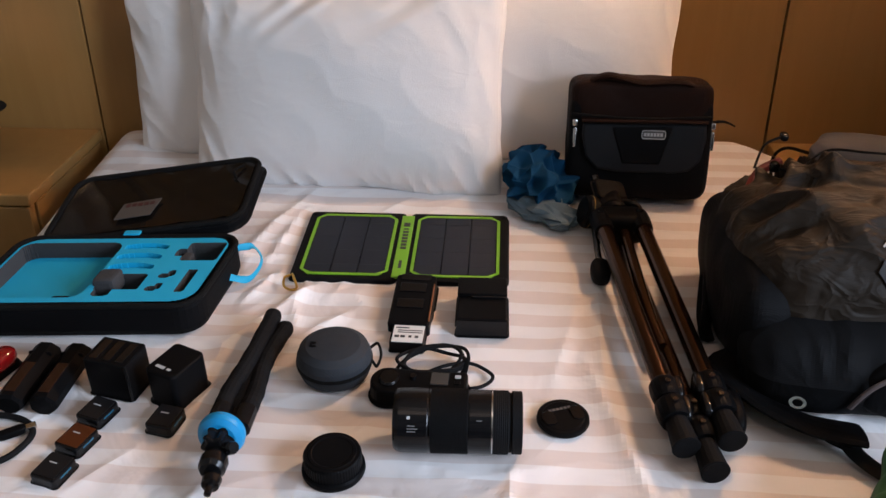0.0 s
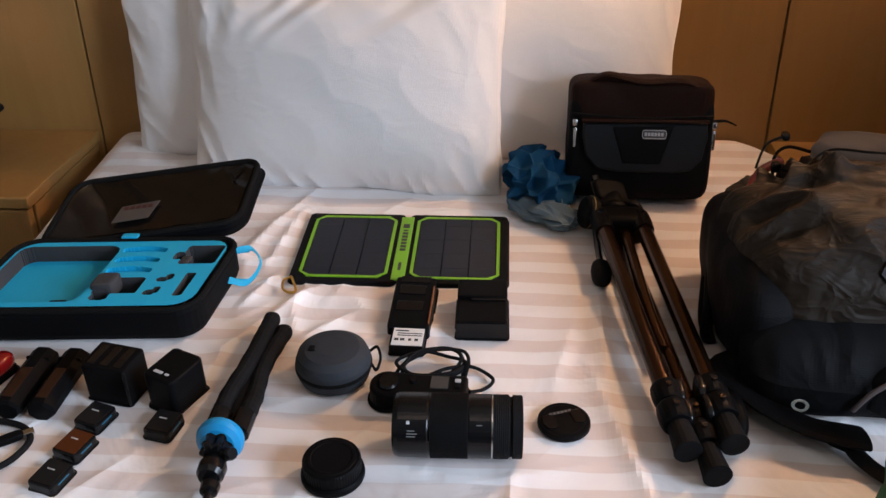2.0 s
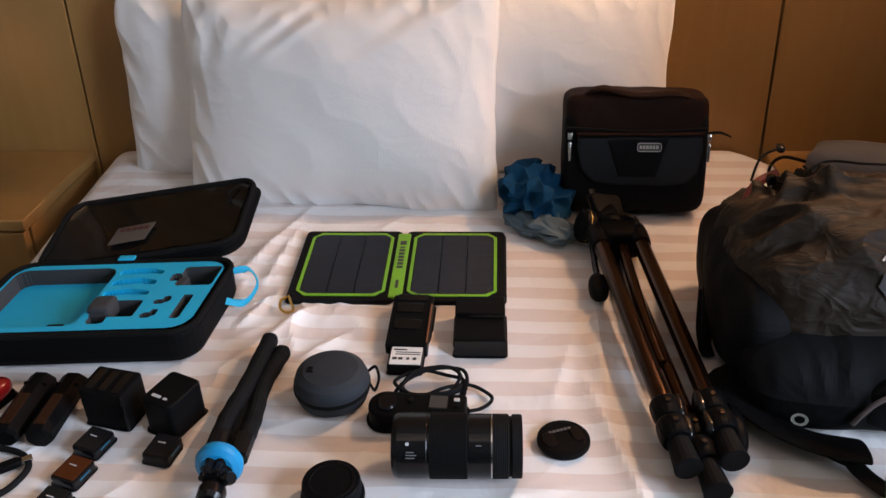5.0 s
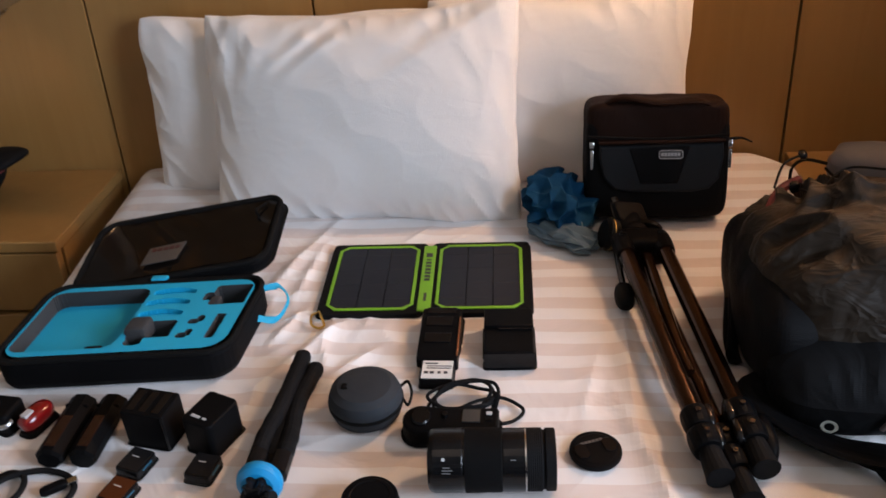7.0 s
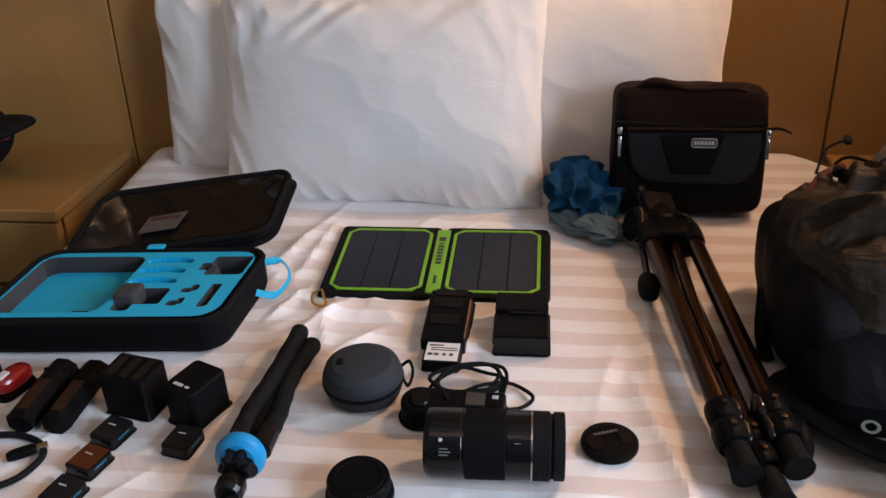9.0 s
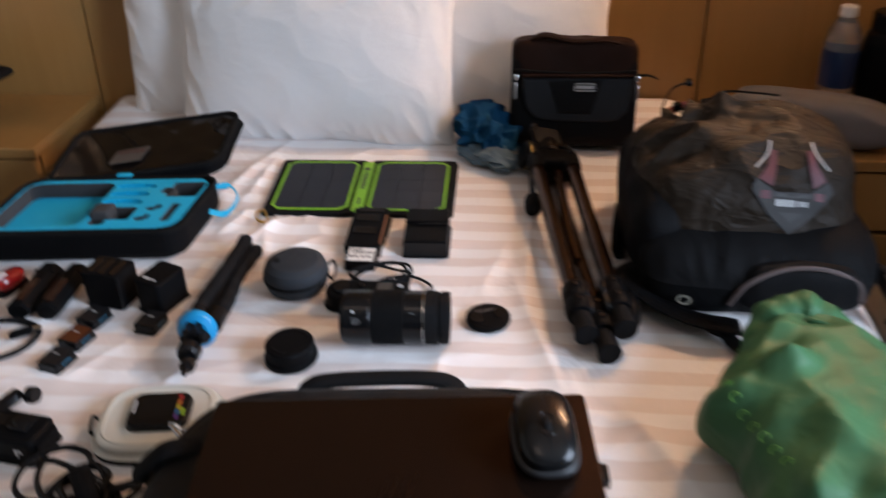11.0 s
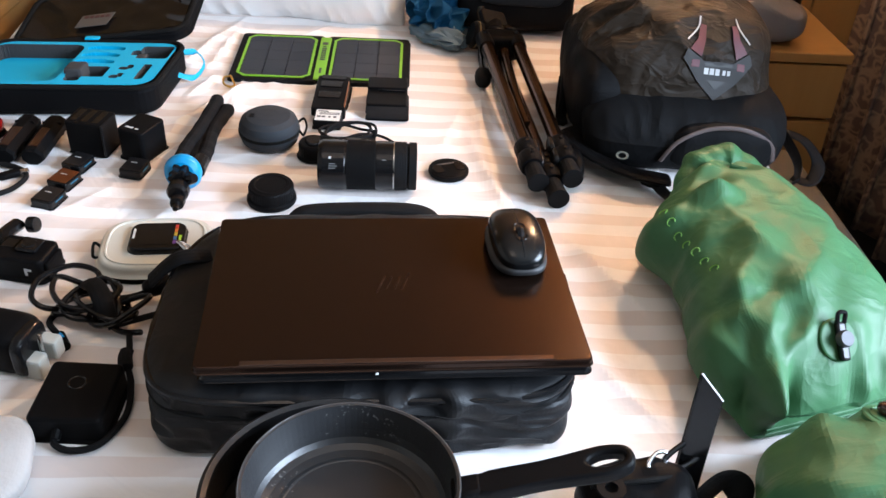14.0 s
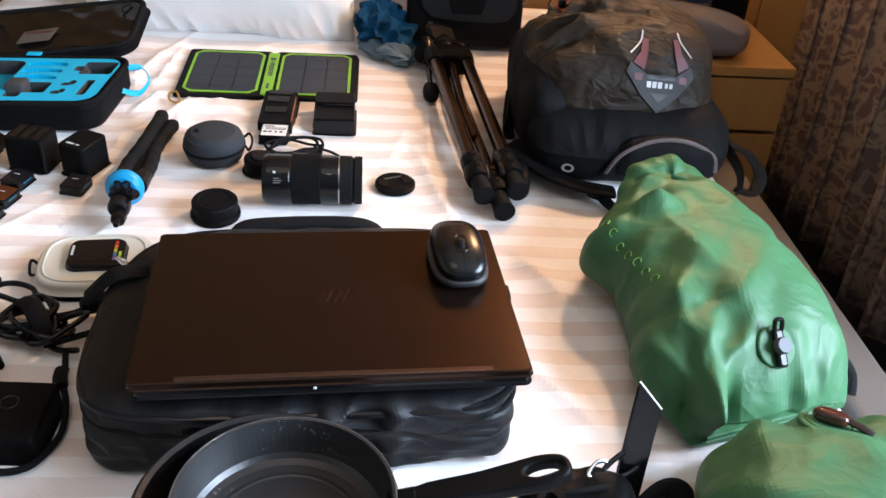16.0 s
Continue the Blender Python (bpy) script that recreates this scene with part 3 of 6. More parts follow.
def open_case():
    """A zipped hard case, open: blue foam with cut pockets, lid with a film pocket."""
    root = thing("camera_case", "open black hard case with pocketed blue foam inside", "case", B(-0.512, 0.985, 4.0))
    w, d, h = 0.300, 0.166, 0.054
    bm = bmesh.new()
    rows = []
    for inset, z in ((0.010, 0.0), (0.003, 0.004), (0.0, 0.012), (0.0, h - 0.014), (0.002, h - 0.007), (0.008, h - 0.006), (0.009, 0.016)):
        rows.append([bm.verts.new((x, y, z)) for x, y in rrect(w - 2 * inset, d - 2 * inset, 0.03 - inset * 0.6)])
    for p, q in zip(rows, rows[1:]):
        for i in range(len(p)):
            bm.faces.new((p[i], p[(i + 1) % len(p)], q[(i + 1) % len(p)], q[i]))
    bm.faces.new(rows[0][::-1])
    bm.faces.new(rows[-1])
    bmesh.ops.recalc_face_normals(bm, faces=bm.faces)
    part("shell", bm, EVA, root, "black moulded case shell")
    rim = tube([(x, y, h - 0.006) for x, y in rrect(w - 0.004, d - 0.004, 0.028)], 0.004, closed=True, fine=1, n=8)
    part("zip_rim", rim, STRAPM, root, "black zip tape round the rim")
    # foam: cells over the inside, pockets cut down to a lower level
    step = 0.00125
    nx, ny = int((w - 0.016) / step), int((d - 0.016) / step)

    def inside(px, py, x, y, sx, sy, r=0.004):
        qx, qy = abs(px - x) - sx / 2 + r, abs(py - y) - sy / 2 + r
        return math.hypot(max(qx, 0), max(qy, 0)) + min(max(qx, qy), 0) < r

    def depth(px, py):
        px, py = px * 0.96, py * 0.916
        if not inside(px, py, 0, 0, 0.270, 0.134, 0.024):
            return None
        if inside(px, py, -0.067, 0.0, 0.130, 0.116, 0.014):
            return 0.024
        for y in (0.050, 0.028, 0.006):
            if inside(px, py, 0.031, y - 4 * (px - 0.03) ** 2, 0.056, 0.013 - 6 * (px - 0.03) ** 2, 0.002):
                return 0.0075
        if inside(px, py, 0.108, 0.036, 0.046, 0.040) or inside(px, py, 0.080, 0.034, 0.012, 0.016):
            return 0.030
        if inside(px, py, 0.034, -0.028, 0.054, 0.032) or inside(px, py, 0.020, -0.040, 0.022, 0.032, 0.006) or inside(px, py, 0.010, -0.024, 0.014, 0.018):
            return 0.026
        for x, y in ((0.081, -0.016), (0.076, -0.042)):
            if inside(px, py, x, y, 0.014, 0.010, 0.005) or inside(px, py, x + 0.007, y + 0.005, 0.009, 0.013, 0.004):
                return 0.016
        if inside(px, py, 0.112, -0.026, 0.012, 0.046, 0.003):
            return 0.016
        return 0.0

    grid = [[depth((i + 0.5) * step - nx * step / 2, (j + 0.5) * step - ny * step / 2) for j in range(ny)] for i in range(nx)]
    top, wall, edge = bmesh.new(), bmesh.new(), bmesh.new()
    zt = h - 0.004
    for i in range(nx):
        for j in range(ny):
            g = grid[i][j]
            if g is None:
                continue
            x, y = i * step - nx * step / 2, j * step - ny * step / 2
            top.faces.new([top.verts.new((x + a * step, y + b * step, zt - g)) for a, b in ((0, 0), (1, 0), (1, 1), (0, 1))])
            for di, dj, e in ((1, 0, ((1, 0), (1, 1))), (0, 1, ((1, 1), (0, 1)))):
                o = grid[i + di][j + dj] if i + di < nx and j + dj < ny else None
                if o is not None and abs(o - g) > 1e-6:
                    (a, b), (c, e2) = e
                    # the blue skin is thin; below it the foam is charcoal
                    deep, high = max(o, g), min(o, g)
                    skin = edge if deep - high < 0.01 else wall
                    skin.faces.new([skin.verts.new(p) for p in ((x + a * step, y + b * step, zt - g), (x + c * step, y + e2 * step, zt - g), (x + c * step, y + e2 * step, zt - o), (x + a * step, y + b * step, zt - o))])
    bmesh.ops.remove_doubles(top, verts=top.verts, dist=1e-5)
    bmesh.ops.remove_doubles(wall, verts=wall.verts, dist=1e-5)
    bmesh.ops.remove_doubles(edge, verts=edge.verts, dist=1e-5)
    foam = part("foam", top, BLUE, root, "sky-blue foam with cut pockets", smooth=False)
    part("pocket_wall", wall, FOAMDARK, foam, "charcoal pocket sides", smooth=False)
    part("slot_wall", edge, BLUE, foam, smooth=False)
    part("foam_block", rbox(0.028, 0.030, 0.026, 0.005, (0.017, -0.026, 0.033)), FOAMDARK, root, "charcoal foam block")
    part("foam_block", rbox(0.014, 0.020, 0.014, 0.003, (0.092, 0.033, 0.033)), FOAMDARK, root)
    part("lens_clip", rbox(0.024, 0.016, 0.010, 0.003, (-0.038, -0.048, 0.0272)), GLOSS, root, "small glossy black clip")
    part("hinge_tab", rbox(0.022, 0.010, 0.003, 0.001, (0.0, 0.081, h - 0.001)), BLUE, root)
    # lid
    lm = T(0.022, 0.084, h - 0.006) @ pose(0, 0, 0, 8, -5, 5)
    lid = part("lid", slab(rrect(w - 0.022, 0.150, 0.026, cy=0.075), 0.014, 0.005, (0, 0, -0.012), seg=3), EVA, root, "black lid folded back", m=lm)
    part("lid_rim", tube([(x, y, 0.004) for x, y in rrect(w - 0.028, 0.142, 0.024, cy=0.075)], 0.0045, closed=True, fine=1), STRAPM, lid)
    bm = bmesh.new()
    n, k = 44, 26
    g = []
    for i in range(n + 1):
        row = []
        for j in range(k + 1):
            x, y = (i / n - 0.5) * (w - 0.04), 0.012 + 0.126 * j / k
            row.append(bm.verts.new((x, y, 0.004 + 0.002 * ridge(x * 1.2 + y, y * 0.7, 4.0, 14, 1) + 0.0012 * noise.noise(Vector((x * 30, y * 30, 2))))))
        g.append(row)
    for i in range(n):
        for j in range(k):
            bm.faces.new((g[i][j], g[i + 1][j], g[i + 1][j + 1], g[i][j + 1]))
    part("film_pocket", bm, FILM, lid, "creased glossy clear pocket")
    leaflet = part("leaflet", slab([(-0.038, 0.030), (0.012, 0.032), (0.018, 0.068), (-0.034, 0.064)], 0.0012, 0, (-0.006, 0, 0.0095)), material("dim_paper", (0.065, 0.058, 0.053), 0.5, vary=0.1), lid, "white leaflet behind the film", smooth=False)
    bars([(-0.030 + 0.0085 * i, 0.058, 0.006, 0.006) for i in range(5)], material("dim_red_print", (0.05, 0.008, 0.008), 0.5), lid, T(-0.002, 0, 0.0108), "print_bars")
    part("pull_cord", tube([(0.115, 0.128, 0.008), (0.105, 0.110, 0.012), (0.112, 0.095, 0.009)], 0.0018), STRAPM, lid)
    part("wrist_strap", tube([(0.140, 0.060, 0.040), (0.165, 0.072, 0.036), (0.180, 0.058, 0.022), (0.172, 0.030, 0.012), (0.150, 0.022, 0.020)], 0.005, flat=0.22, n=8, up=(1, 0, 0)), BLUE, root, "sky-blue wrist strap")
    # the soft case stands a little askew
    for ob in root.children_recursive:
        for v in ob.data.vertices:
            v.co.x += 0.17 * v.co.y


open_case()


def solar_panel():
    root = thing("solar_panel", "folding solar panel with lime green borders lying open", "solar panel", B(-0.141, 1.131, 0.4) @ Matrix.Diagonal((1.03, 1.02, 1, 1)))
    for s in (-1, 1):
        x = s * 0.0735
        leaf = part("leaf", slab(rrect(0.140, 0.176, 0.008), 0.006, 0.002, (x, 0, 0.001)), RUBBER, root, "black fabric leaf")
        # lime border with cut corners, round the cells
        hw, hd, c = 0.059, 0.079, 0.012
        out = [(hw - c, hd), (hw, hd - c), (hw, -hd + c), (hw - c, -hd), (-hw + c, -hd), (-hw, -hd + c), (-hw, hd - c), (-hw + c, hd)]
        t = 0.93
        inn = [(px * t if abs(px) < hw else px - math.copysign(0.0042, px), py if abs(py) < hd else py - math.copysign(0.0042, py)) for px, py in out]
        bm = bmesh.new()
        a = [bm.verts.new((x + p, q, 0.0085)) for p, q in out]
        b = [bm.verts.new((x + p, q, 0.0085)) for p, q in inn]
        for i in range(8):
            j = (i + 1) % 8
            bm.faces.new((a[i], a[j], b[j], b[i]))
        ex = bmesh.ops.extrude_face_region(bm, geom=list(bm.faces))
        bmesh.ops.translate(bm, vec=(0, 0, -0.003), verts=[g for g in ex["geom"] if isinstance(g, bmesh.types.BMVert)])
        bmesh.ops.recalc_face_normals(bm, faces=bm.faces)
        part("border", bm, LIME, leaf, "lime green border", smooth=False)
        for i in range(3):
            part("cell", rbox(0.0352, 0.148, 0.0014, 0.0004, (x + (i - 1) * 0.0362, 0, 0.0068)), SOLAR, leaf)
        for i in range(4):
            part("seam_line", rbox(0.106, 0.0005, 0.0003, 0, (x, -0.054 + 0.036 * i, 0.0081)), FOAMDARK, leaf, smooth=False)
    part("hinge_strip", rbox(0.018, 0.160, 0.004, 0.001, (0, -0.002, 0.0045)), LIME, root, "lime green centre strip")
    for bx, by, bw, bh in [(0, 0.052, 0.009, 0.010), (0, 0.040, 0.007, 0.003)] + [(0, 0.032 - 0.0085 * i, 0.008, 0.0055) for i in range(6)] + [(0, -0.052, 0.004, 0.018)]:
        part("print_bar", rbox(bw, bh, 0.0006, 0, (bx, by, 0.0084)), DARKPRINT, root, smooth=False)
    for sx, sy in ((-1, 1), (1, 1), (1, -1), (-1, -1)):
        part("eyelet", lathe([(0.0018, 0), (0.0034, 0), (0.0034, 0.001), (0.0018, 0.001), (0.0018, 0)], 14, T(sx * 0.137, sy * 0.080, 0.0068)), BLACKPL, root)
    part("carabiner", tube([(-0.141, -0.080, 0.006), (-0.147, -0.093, 0.010), (-0.145, -0.108, 0.007), (-0.136, -0.112, 0.004), (-0.129, -0.107, 0.004), (-0.134, -0.094, 0.008), (-0.139, -0.082, 0.008)], 0.0017, closed=True), BRASS, root, "gold carabiner hook")


solar_panel()


def twin_charger():
    root = thing("battery_charger", "black two-bay camera battery charger leaning on the solar panel", "charger", B(-0.113, 0.984, -1.5) @ pose(0, 0, 0.0, 4, 0, 0) @ Matrix.Diagonal((0.82, 1, 1, 1)))
    part("body", slab(rrect(0.064, 0.100, 0.005), 0.020, 0.003), BLACKPL, root)
    part("bay", rbox(0.042, 0.018, 0.003, 0.001, (-0.002, 0.022, 0.0185)), GLOSS, root)
    part("bay", rbox(0.042, 0.018, 0.003, 0.001, (-0.002, -0.010, 0.0185)), GLOSS, root)
    part("display", rbox(0.048, 0.012, 0.002, 0.0005, (0, 0.043, 0.0192)), GLOSS, root, "glossy strip with pale print")
    part("edge_trim", rbox(0.0022, 0.072, 0.004, 0.0006, (0.0305, -0.006, 0.018)), material("copper_trim", (0.30, 0.12, 0.05), 0.35, metal=0.6), root, "copper-coloured edge trim")


twin_charger()


def single_charger():
    root = thing("battery_charger", "matt black single camera battery charger", "charger", B(-0.024, 0.976, 1.0) @ Matrix.Diagonal((0.90, 1, 1, 1)))
    part("body", slab(rrect(0.070, 0.084, 0.004), 0.026, 0.003), BLACKPL, root)
    part("cradle", rbox(0.070, 0.038, 0.005, 0.002, (0, 0.025, 0.026)), BLACKPL, root)
    part("slot", rbox(0.046, 0.004, 0.003, 0.0005, (0.008, 0.004, 0.0258)), GLOSS, root)
    part("end_seam", rbox(0.0705, 0.001, 0.022, 0, (0, -0.0420, 0.002)), GLOSS, root)


single_charger()


def battery_pack():
    root = thing("camera_battery", "black camera battery with a white printed label", "battery", B(-0.113, 0.918, -1.5) @ Matrix.Diagonal((0.9, 1, 1, 1)))
    part("body", slab(rrect(0.046, 0.040, 0.003), 0.014, 0.0015), BLACKPL, root)
    part("label", rbox(0.042, 0.036, 0.0006, 0, (0.001, 0, 0.0138)), WHITEPL, root, "white printed label", smooth=False)
    bars([(-0.008, 0.010, 0.018, 0.002), (0.003, 0.005, 0.034, 0.0012), (0.003, 0.001, 0.034, 0.0012), (-0.014, -0.007, 0.006, 0.004), (-0.006, -0.007, 0.006, 0.004), (0.004, -0.007, 0.004, 0.004), (0.013, -0.007, 0.005, 0.004)], DARKPRINT, root, T(0, 0, 0.0143))


battery_pack()


def cord_bundle():
    root = thing("remote_cord", "thin black coiled remote cord", "cable", B(-0.078, 0.868))
    pts = []
    for i in range(26):
        a = i / 26 * 2 * math.pi * 4
        r = 0.036 + 0.006 * math.sin(i * 1.7)
        pts.append((r * math.cos(a) * 1.05, r * 0.62 * math.sin(a + 0.3) + 0.003 * math.sin(i), 0.006 + 0.012 * abs(math.sin(a * 0.5 + i * 0.2))))
    pts += [(0.045, 0.004, 0.008), (0.068, -0.008, 0.004), (0.069, -0.020, 0.004), (0.058, -0.034, 0.006), (0.045, -0.045, 0.012)]
    part("cord", tube(pts, 0.0022, n=7, fine=6), RUBBER, root)
    part("band", tube([(0.036, -0.012, 0.004), (0.04, 0.0, 0.018), (0.034, 0.01, 0.004)], 0.004, flat=0.4), STRAPM, root)


cord_bundle()


def timer_remote():
    root = thing("timer_remote", "black corded timer remote with round end and display", "remote", B(-0.082, 0.822, -2) @ Matrix.Diagonal((0.84, 1, 1, 1)))
    body = slab([(-0.052 + 0.024 * math.cos(a), 0.022 * math.sin(a)) for a in [math.pi / 2 + math.pi * i / 12 for i in range(13)]] + [(-0.01, -0.019), (0.052, -0.021), (0.055, -0.017), (0.055, 0.017), (0.052, 0.021), (-0.01, 0.019)], 0.022, 0.004, seg=3)
    part("body", body, BLACKPL, root)
    part("dial", lathe([(0, 0.026), (0.012, 0.026), (0.014, 0.024), (0.014, 0.021)], 24, T(-0.050, 0, 0)), GLOSS, root)
    part("button", lathe([(0, 0.030), (0.004, 0.030), (0.005, 0.026)], 16, T(-0.018, 0.004, -0.004)), GLOSS, root)
    part("display", rbox(0.024, 0.020, 0.002, 0.0005, (0.018, 0.004, 0.0215)), material("grey_display", (0.05, 0.05, 0.048), 0.25), root, "dull grey display")
    part("key", rbox(0.008, 0.005, 0.002, 0.0008, (0.042, 0.009, 0.0215)), PRINT, root)
    part("key", rbox(0.008, 0.005, 0.002, 0.0008, (0.042, -0.001, 0.0215)), BLACKPL, root)


timer_remote()


FAINT = material("faint_marking", (0.13, 0.13, 0.13), 0.5)


def zoom_lens():
    """A telephoto zoom lying on its side, front glass towards +x."""
    R = 0.0355
    root = thing("zoom_lens", "black telephoto zoom lens lying on its side", "camera lens", B(-0.108, 0.744, 1.0, R * 0.945) @ pose(0, 0, 0, 0, 90, 0) @ Matrix.Diagonal((0.945, 0.945, 0.985, 1)))
    part("barrel", lathe([(0, 0.0), (0.032, 0.0), (0.034, 0.002), (R, 0.006), (R, 0.036), (0.0348, 0.037), (0.0348, 0.039)], 56), GLOSS, root)
    ribs = []
    for i in range(30):
        z = 0.039 + i * 0.0013
        ribs += [(R + 0.0004, z), (R + 0.0004, z + 0.0007), (R - 0.0004, z + 0.0008), (R - 0.0004, z + 0.0013)]
    part("zoom_ring", lathe([(0.034, 0.039)] + ribs + [(0.034, 0.0785)], 56), RUBBER, root, "ribbed rubber zoom ring")
    part("front_barrel", lathe([(0.0345, 0.0785), (0.0350, 0.080), (0.0350, 0.1020), (0.0345, 0.1025)], 56), GLOSS, root)
    part("silver_band", lathe([(0.0340, 0.1025), (0.0353, 0.1026), (0.0353, 0.1040), (0.0340, 0.1042)], 56), STEEL, root, "thin silver band")
    part("focus_ring", lathe([(0.034, 0.1042)] + [(0.0352 - 0.0005 * (i % 2), 0.1045 + i * 0.0011) for i in range(15)] + [(0.0325, 0.1215), (0.0325, 0.124), (0.0345, 0.1245), (0.0345, 0.134), (0.033, 0.135), (0.030, 0.135), (0.029, 0.128)], 56), RUBBER, root, "ribbed focus ring and hood mount")
    part("front_glass", lathe([(0.029, 0.127), (0.018, 0.130), (0, 0.132)], 40), material("coated_glass", (0.01, 0.008, 0.02), 0.05, coat=1.0), root, "dark coated front glass")
    for name, a, z, wd, hh in (("index_mark", 224, 0.017, 0.0034, 0.0034), ("marking", 238, 0.020, 0.008, 0.0012), ("marking", 243, 0.021, 0.011, 0.0012), ("marking", 248, 0.020, 0.009, 0.0012), ("marking", 226, 0.090, 0.006, 0.0010)):
        ca, sa = math.cos(radians(a)), math.sin(radians(a))
        m = Matrix(((0, -sa, ca, ca * (R + 0.0001)), (0, ca, sa, sa * (R + 0.0001)), (1, 0, 0, z), (0, 0, 0, 1)))
        part(name, rbox(wd, hh, 0.0005, 0, (0, 0, 0)), PRINT if name == "index_mark" else FAINT, root, smooth=False, m=m)


zoom_lens()


def lens_cap():
    root = thing("camera_front_cover", "round black pinch lens cap lying flat", "lens cap", B(0.071, 0.790, 20) @ Matrix.Diagonal((0.93, 0.93, 1, 1)))
    part("disc", lathe([(0, 0.0075), (0.024, 0.0075), (0.0255, 0.0068), (0.0285, 0.0068), (0.0308, 0.0055), (0.0312, 0.002), (0.0300, 0.0)] + [(0, 0.0)], 56), BLACKPL, root)
    for s in (-1, 1):
        part("pinch_grip", slab([(s * 0.010, -0.009), (s * 0.016, -0.012), (s * 0.023, -0.010), (s * 0.026, 0.0), (s * 0.023, 0.010), (s * 0.016, 0.012), (s * 0.010, 0.009)][::s], 0.002, 0.0006, (0, 0, 0.0068)), GLOSS, root)
    bars([(-0.012 + 0.0048 * i, 0.0, 0.0034, 0.0035) for i in range(6)], material("faint_print", (0.10, 0.09, 0.085), 0.5), root, T(0, 0.012, 0.0074) @ pose(0, 0, 0, 0, 0, 0))


lens_cap()


def rear_cap():
    root = thing("camera_rear_cover", "round black rear lens cap with ribbed wall", "lens cap", B(-0.168, 0.704) @ Matrix.Diagonal((0.94, 0.94, 1, 1)))
    part("flange", lathe([(0, 0), (0.0345, 0), (0.0352, 0.002), (0.0348, 0.006), (0.0325, 0.008), (0, 0.008)], 56), BLACKPL, root)
    bm = bmesh.new()
    n = 120
    rows = [[bm.verts.new(((r + 0.0005 * (i % 2)) * math.cos(2 * math.pi * i / n), (r + 0.0005 * (i % 2)) * math.sin(2 * math.pi * i / n), z)) for i in range(n)] for r, z in ((0.0315, 0.006), (0.0315, 0.022), (0.0300, 0.0242))]
    for a, b in zip(rows, rows[1:]):
        for i in range(n):
            bm.faces.new((a[i], a[(i + 1) % n], b[(i + 1) % n], b[i]))
    bm.faces.new(rows[-1])
    bmesh.ops.recalc_face_normals(bm, faces=bm.faces)
    part("wall", bm, BLACKPL, root, "ribbed wall and flat top", smooth=False)
    part("top_ring", lathe([(0.022, 0.0243), (0.023, 0.0249), (0.026, 0.0249), (0.027, 0.0243)], 48), BLACKPL, root)


rear_cap()


def round_pouch():
    root = thing("round_pouch", "round dark grey zipped hard pouch", "pouch", B(-0.192, 0.856, -12) @ Matrix.Diagonal((0.93, 0.93, 1.22, 1)))
    part("lower_shell", lathe([(0, 0), (0.036, 0), (0.043, 0.004), (0.0465, 0.012), (0.0470, 0.015)], 48), GREYFAB, root)
    part("zip", lathe([(0.0455, 0.014), (0.0480, 0.0155), (0.0480, 0.0185), (0.0455, 0.020)], 48), STRAPM, root, "black zip")
    part("upper_shell", lathe([(0.0470, 0.019), (0.0465, 0.024), (0.043, 0.031), (0.034, 0.0355), (0.018, 0.0372), (0, 0.0375)], 48), GREYFAB, root)
    bars([(0, 0.004, 0.012, 0.0045), (0, -0.002, 0.012, 0.0045), (-0.007, 0.001, 0.003, 0.010), (0.007, 0.001, 0.003, 0.010)], BLACKPL, root, T(-0.018, -0.010, 0.0362) @ pose(0, 0, 0, 0, 2, 8), "badge")
    part("pull_loop", tube([(0.036, 0.034, 0.017), (0.045, 0.036, 0.022), (0.054, 0.022, 0.018), (0.053, 0.008, 0.012), (0.046, 0.012, 0.015)], 0.0018), STRAPM, root)


round_pouch()


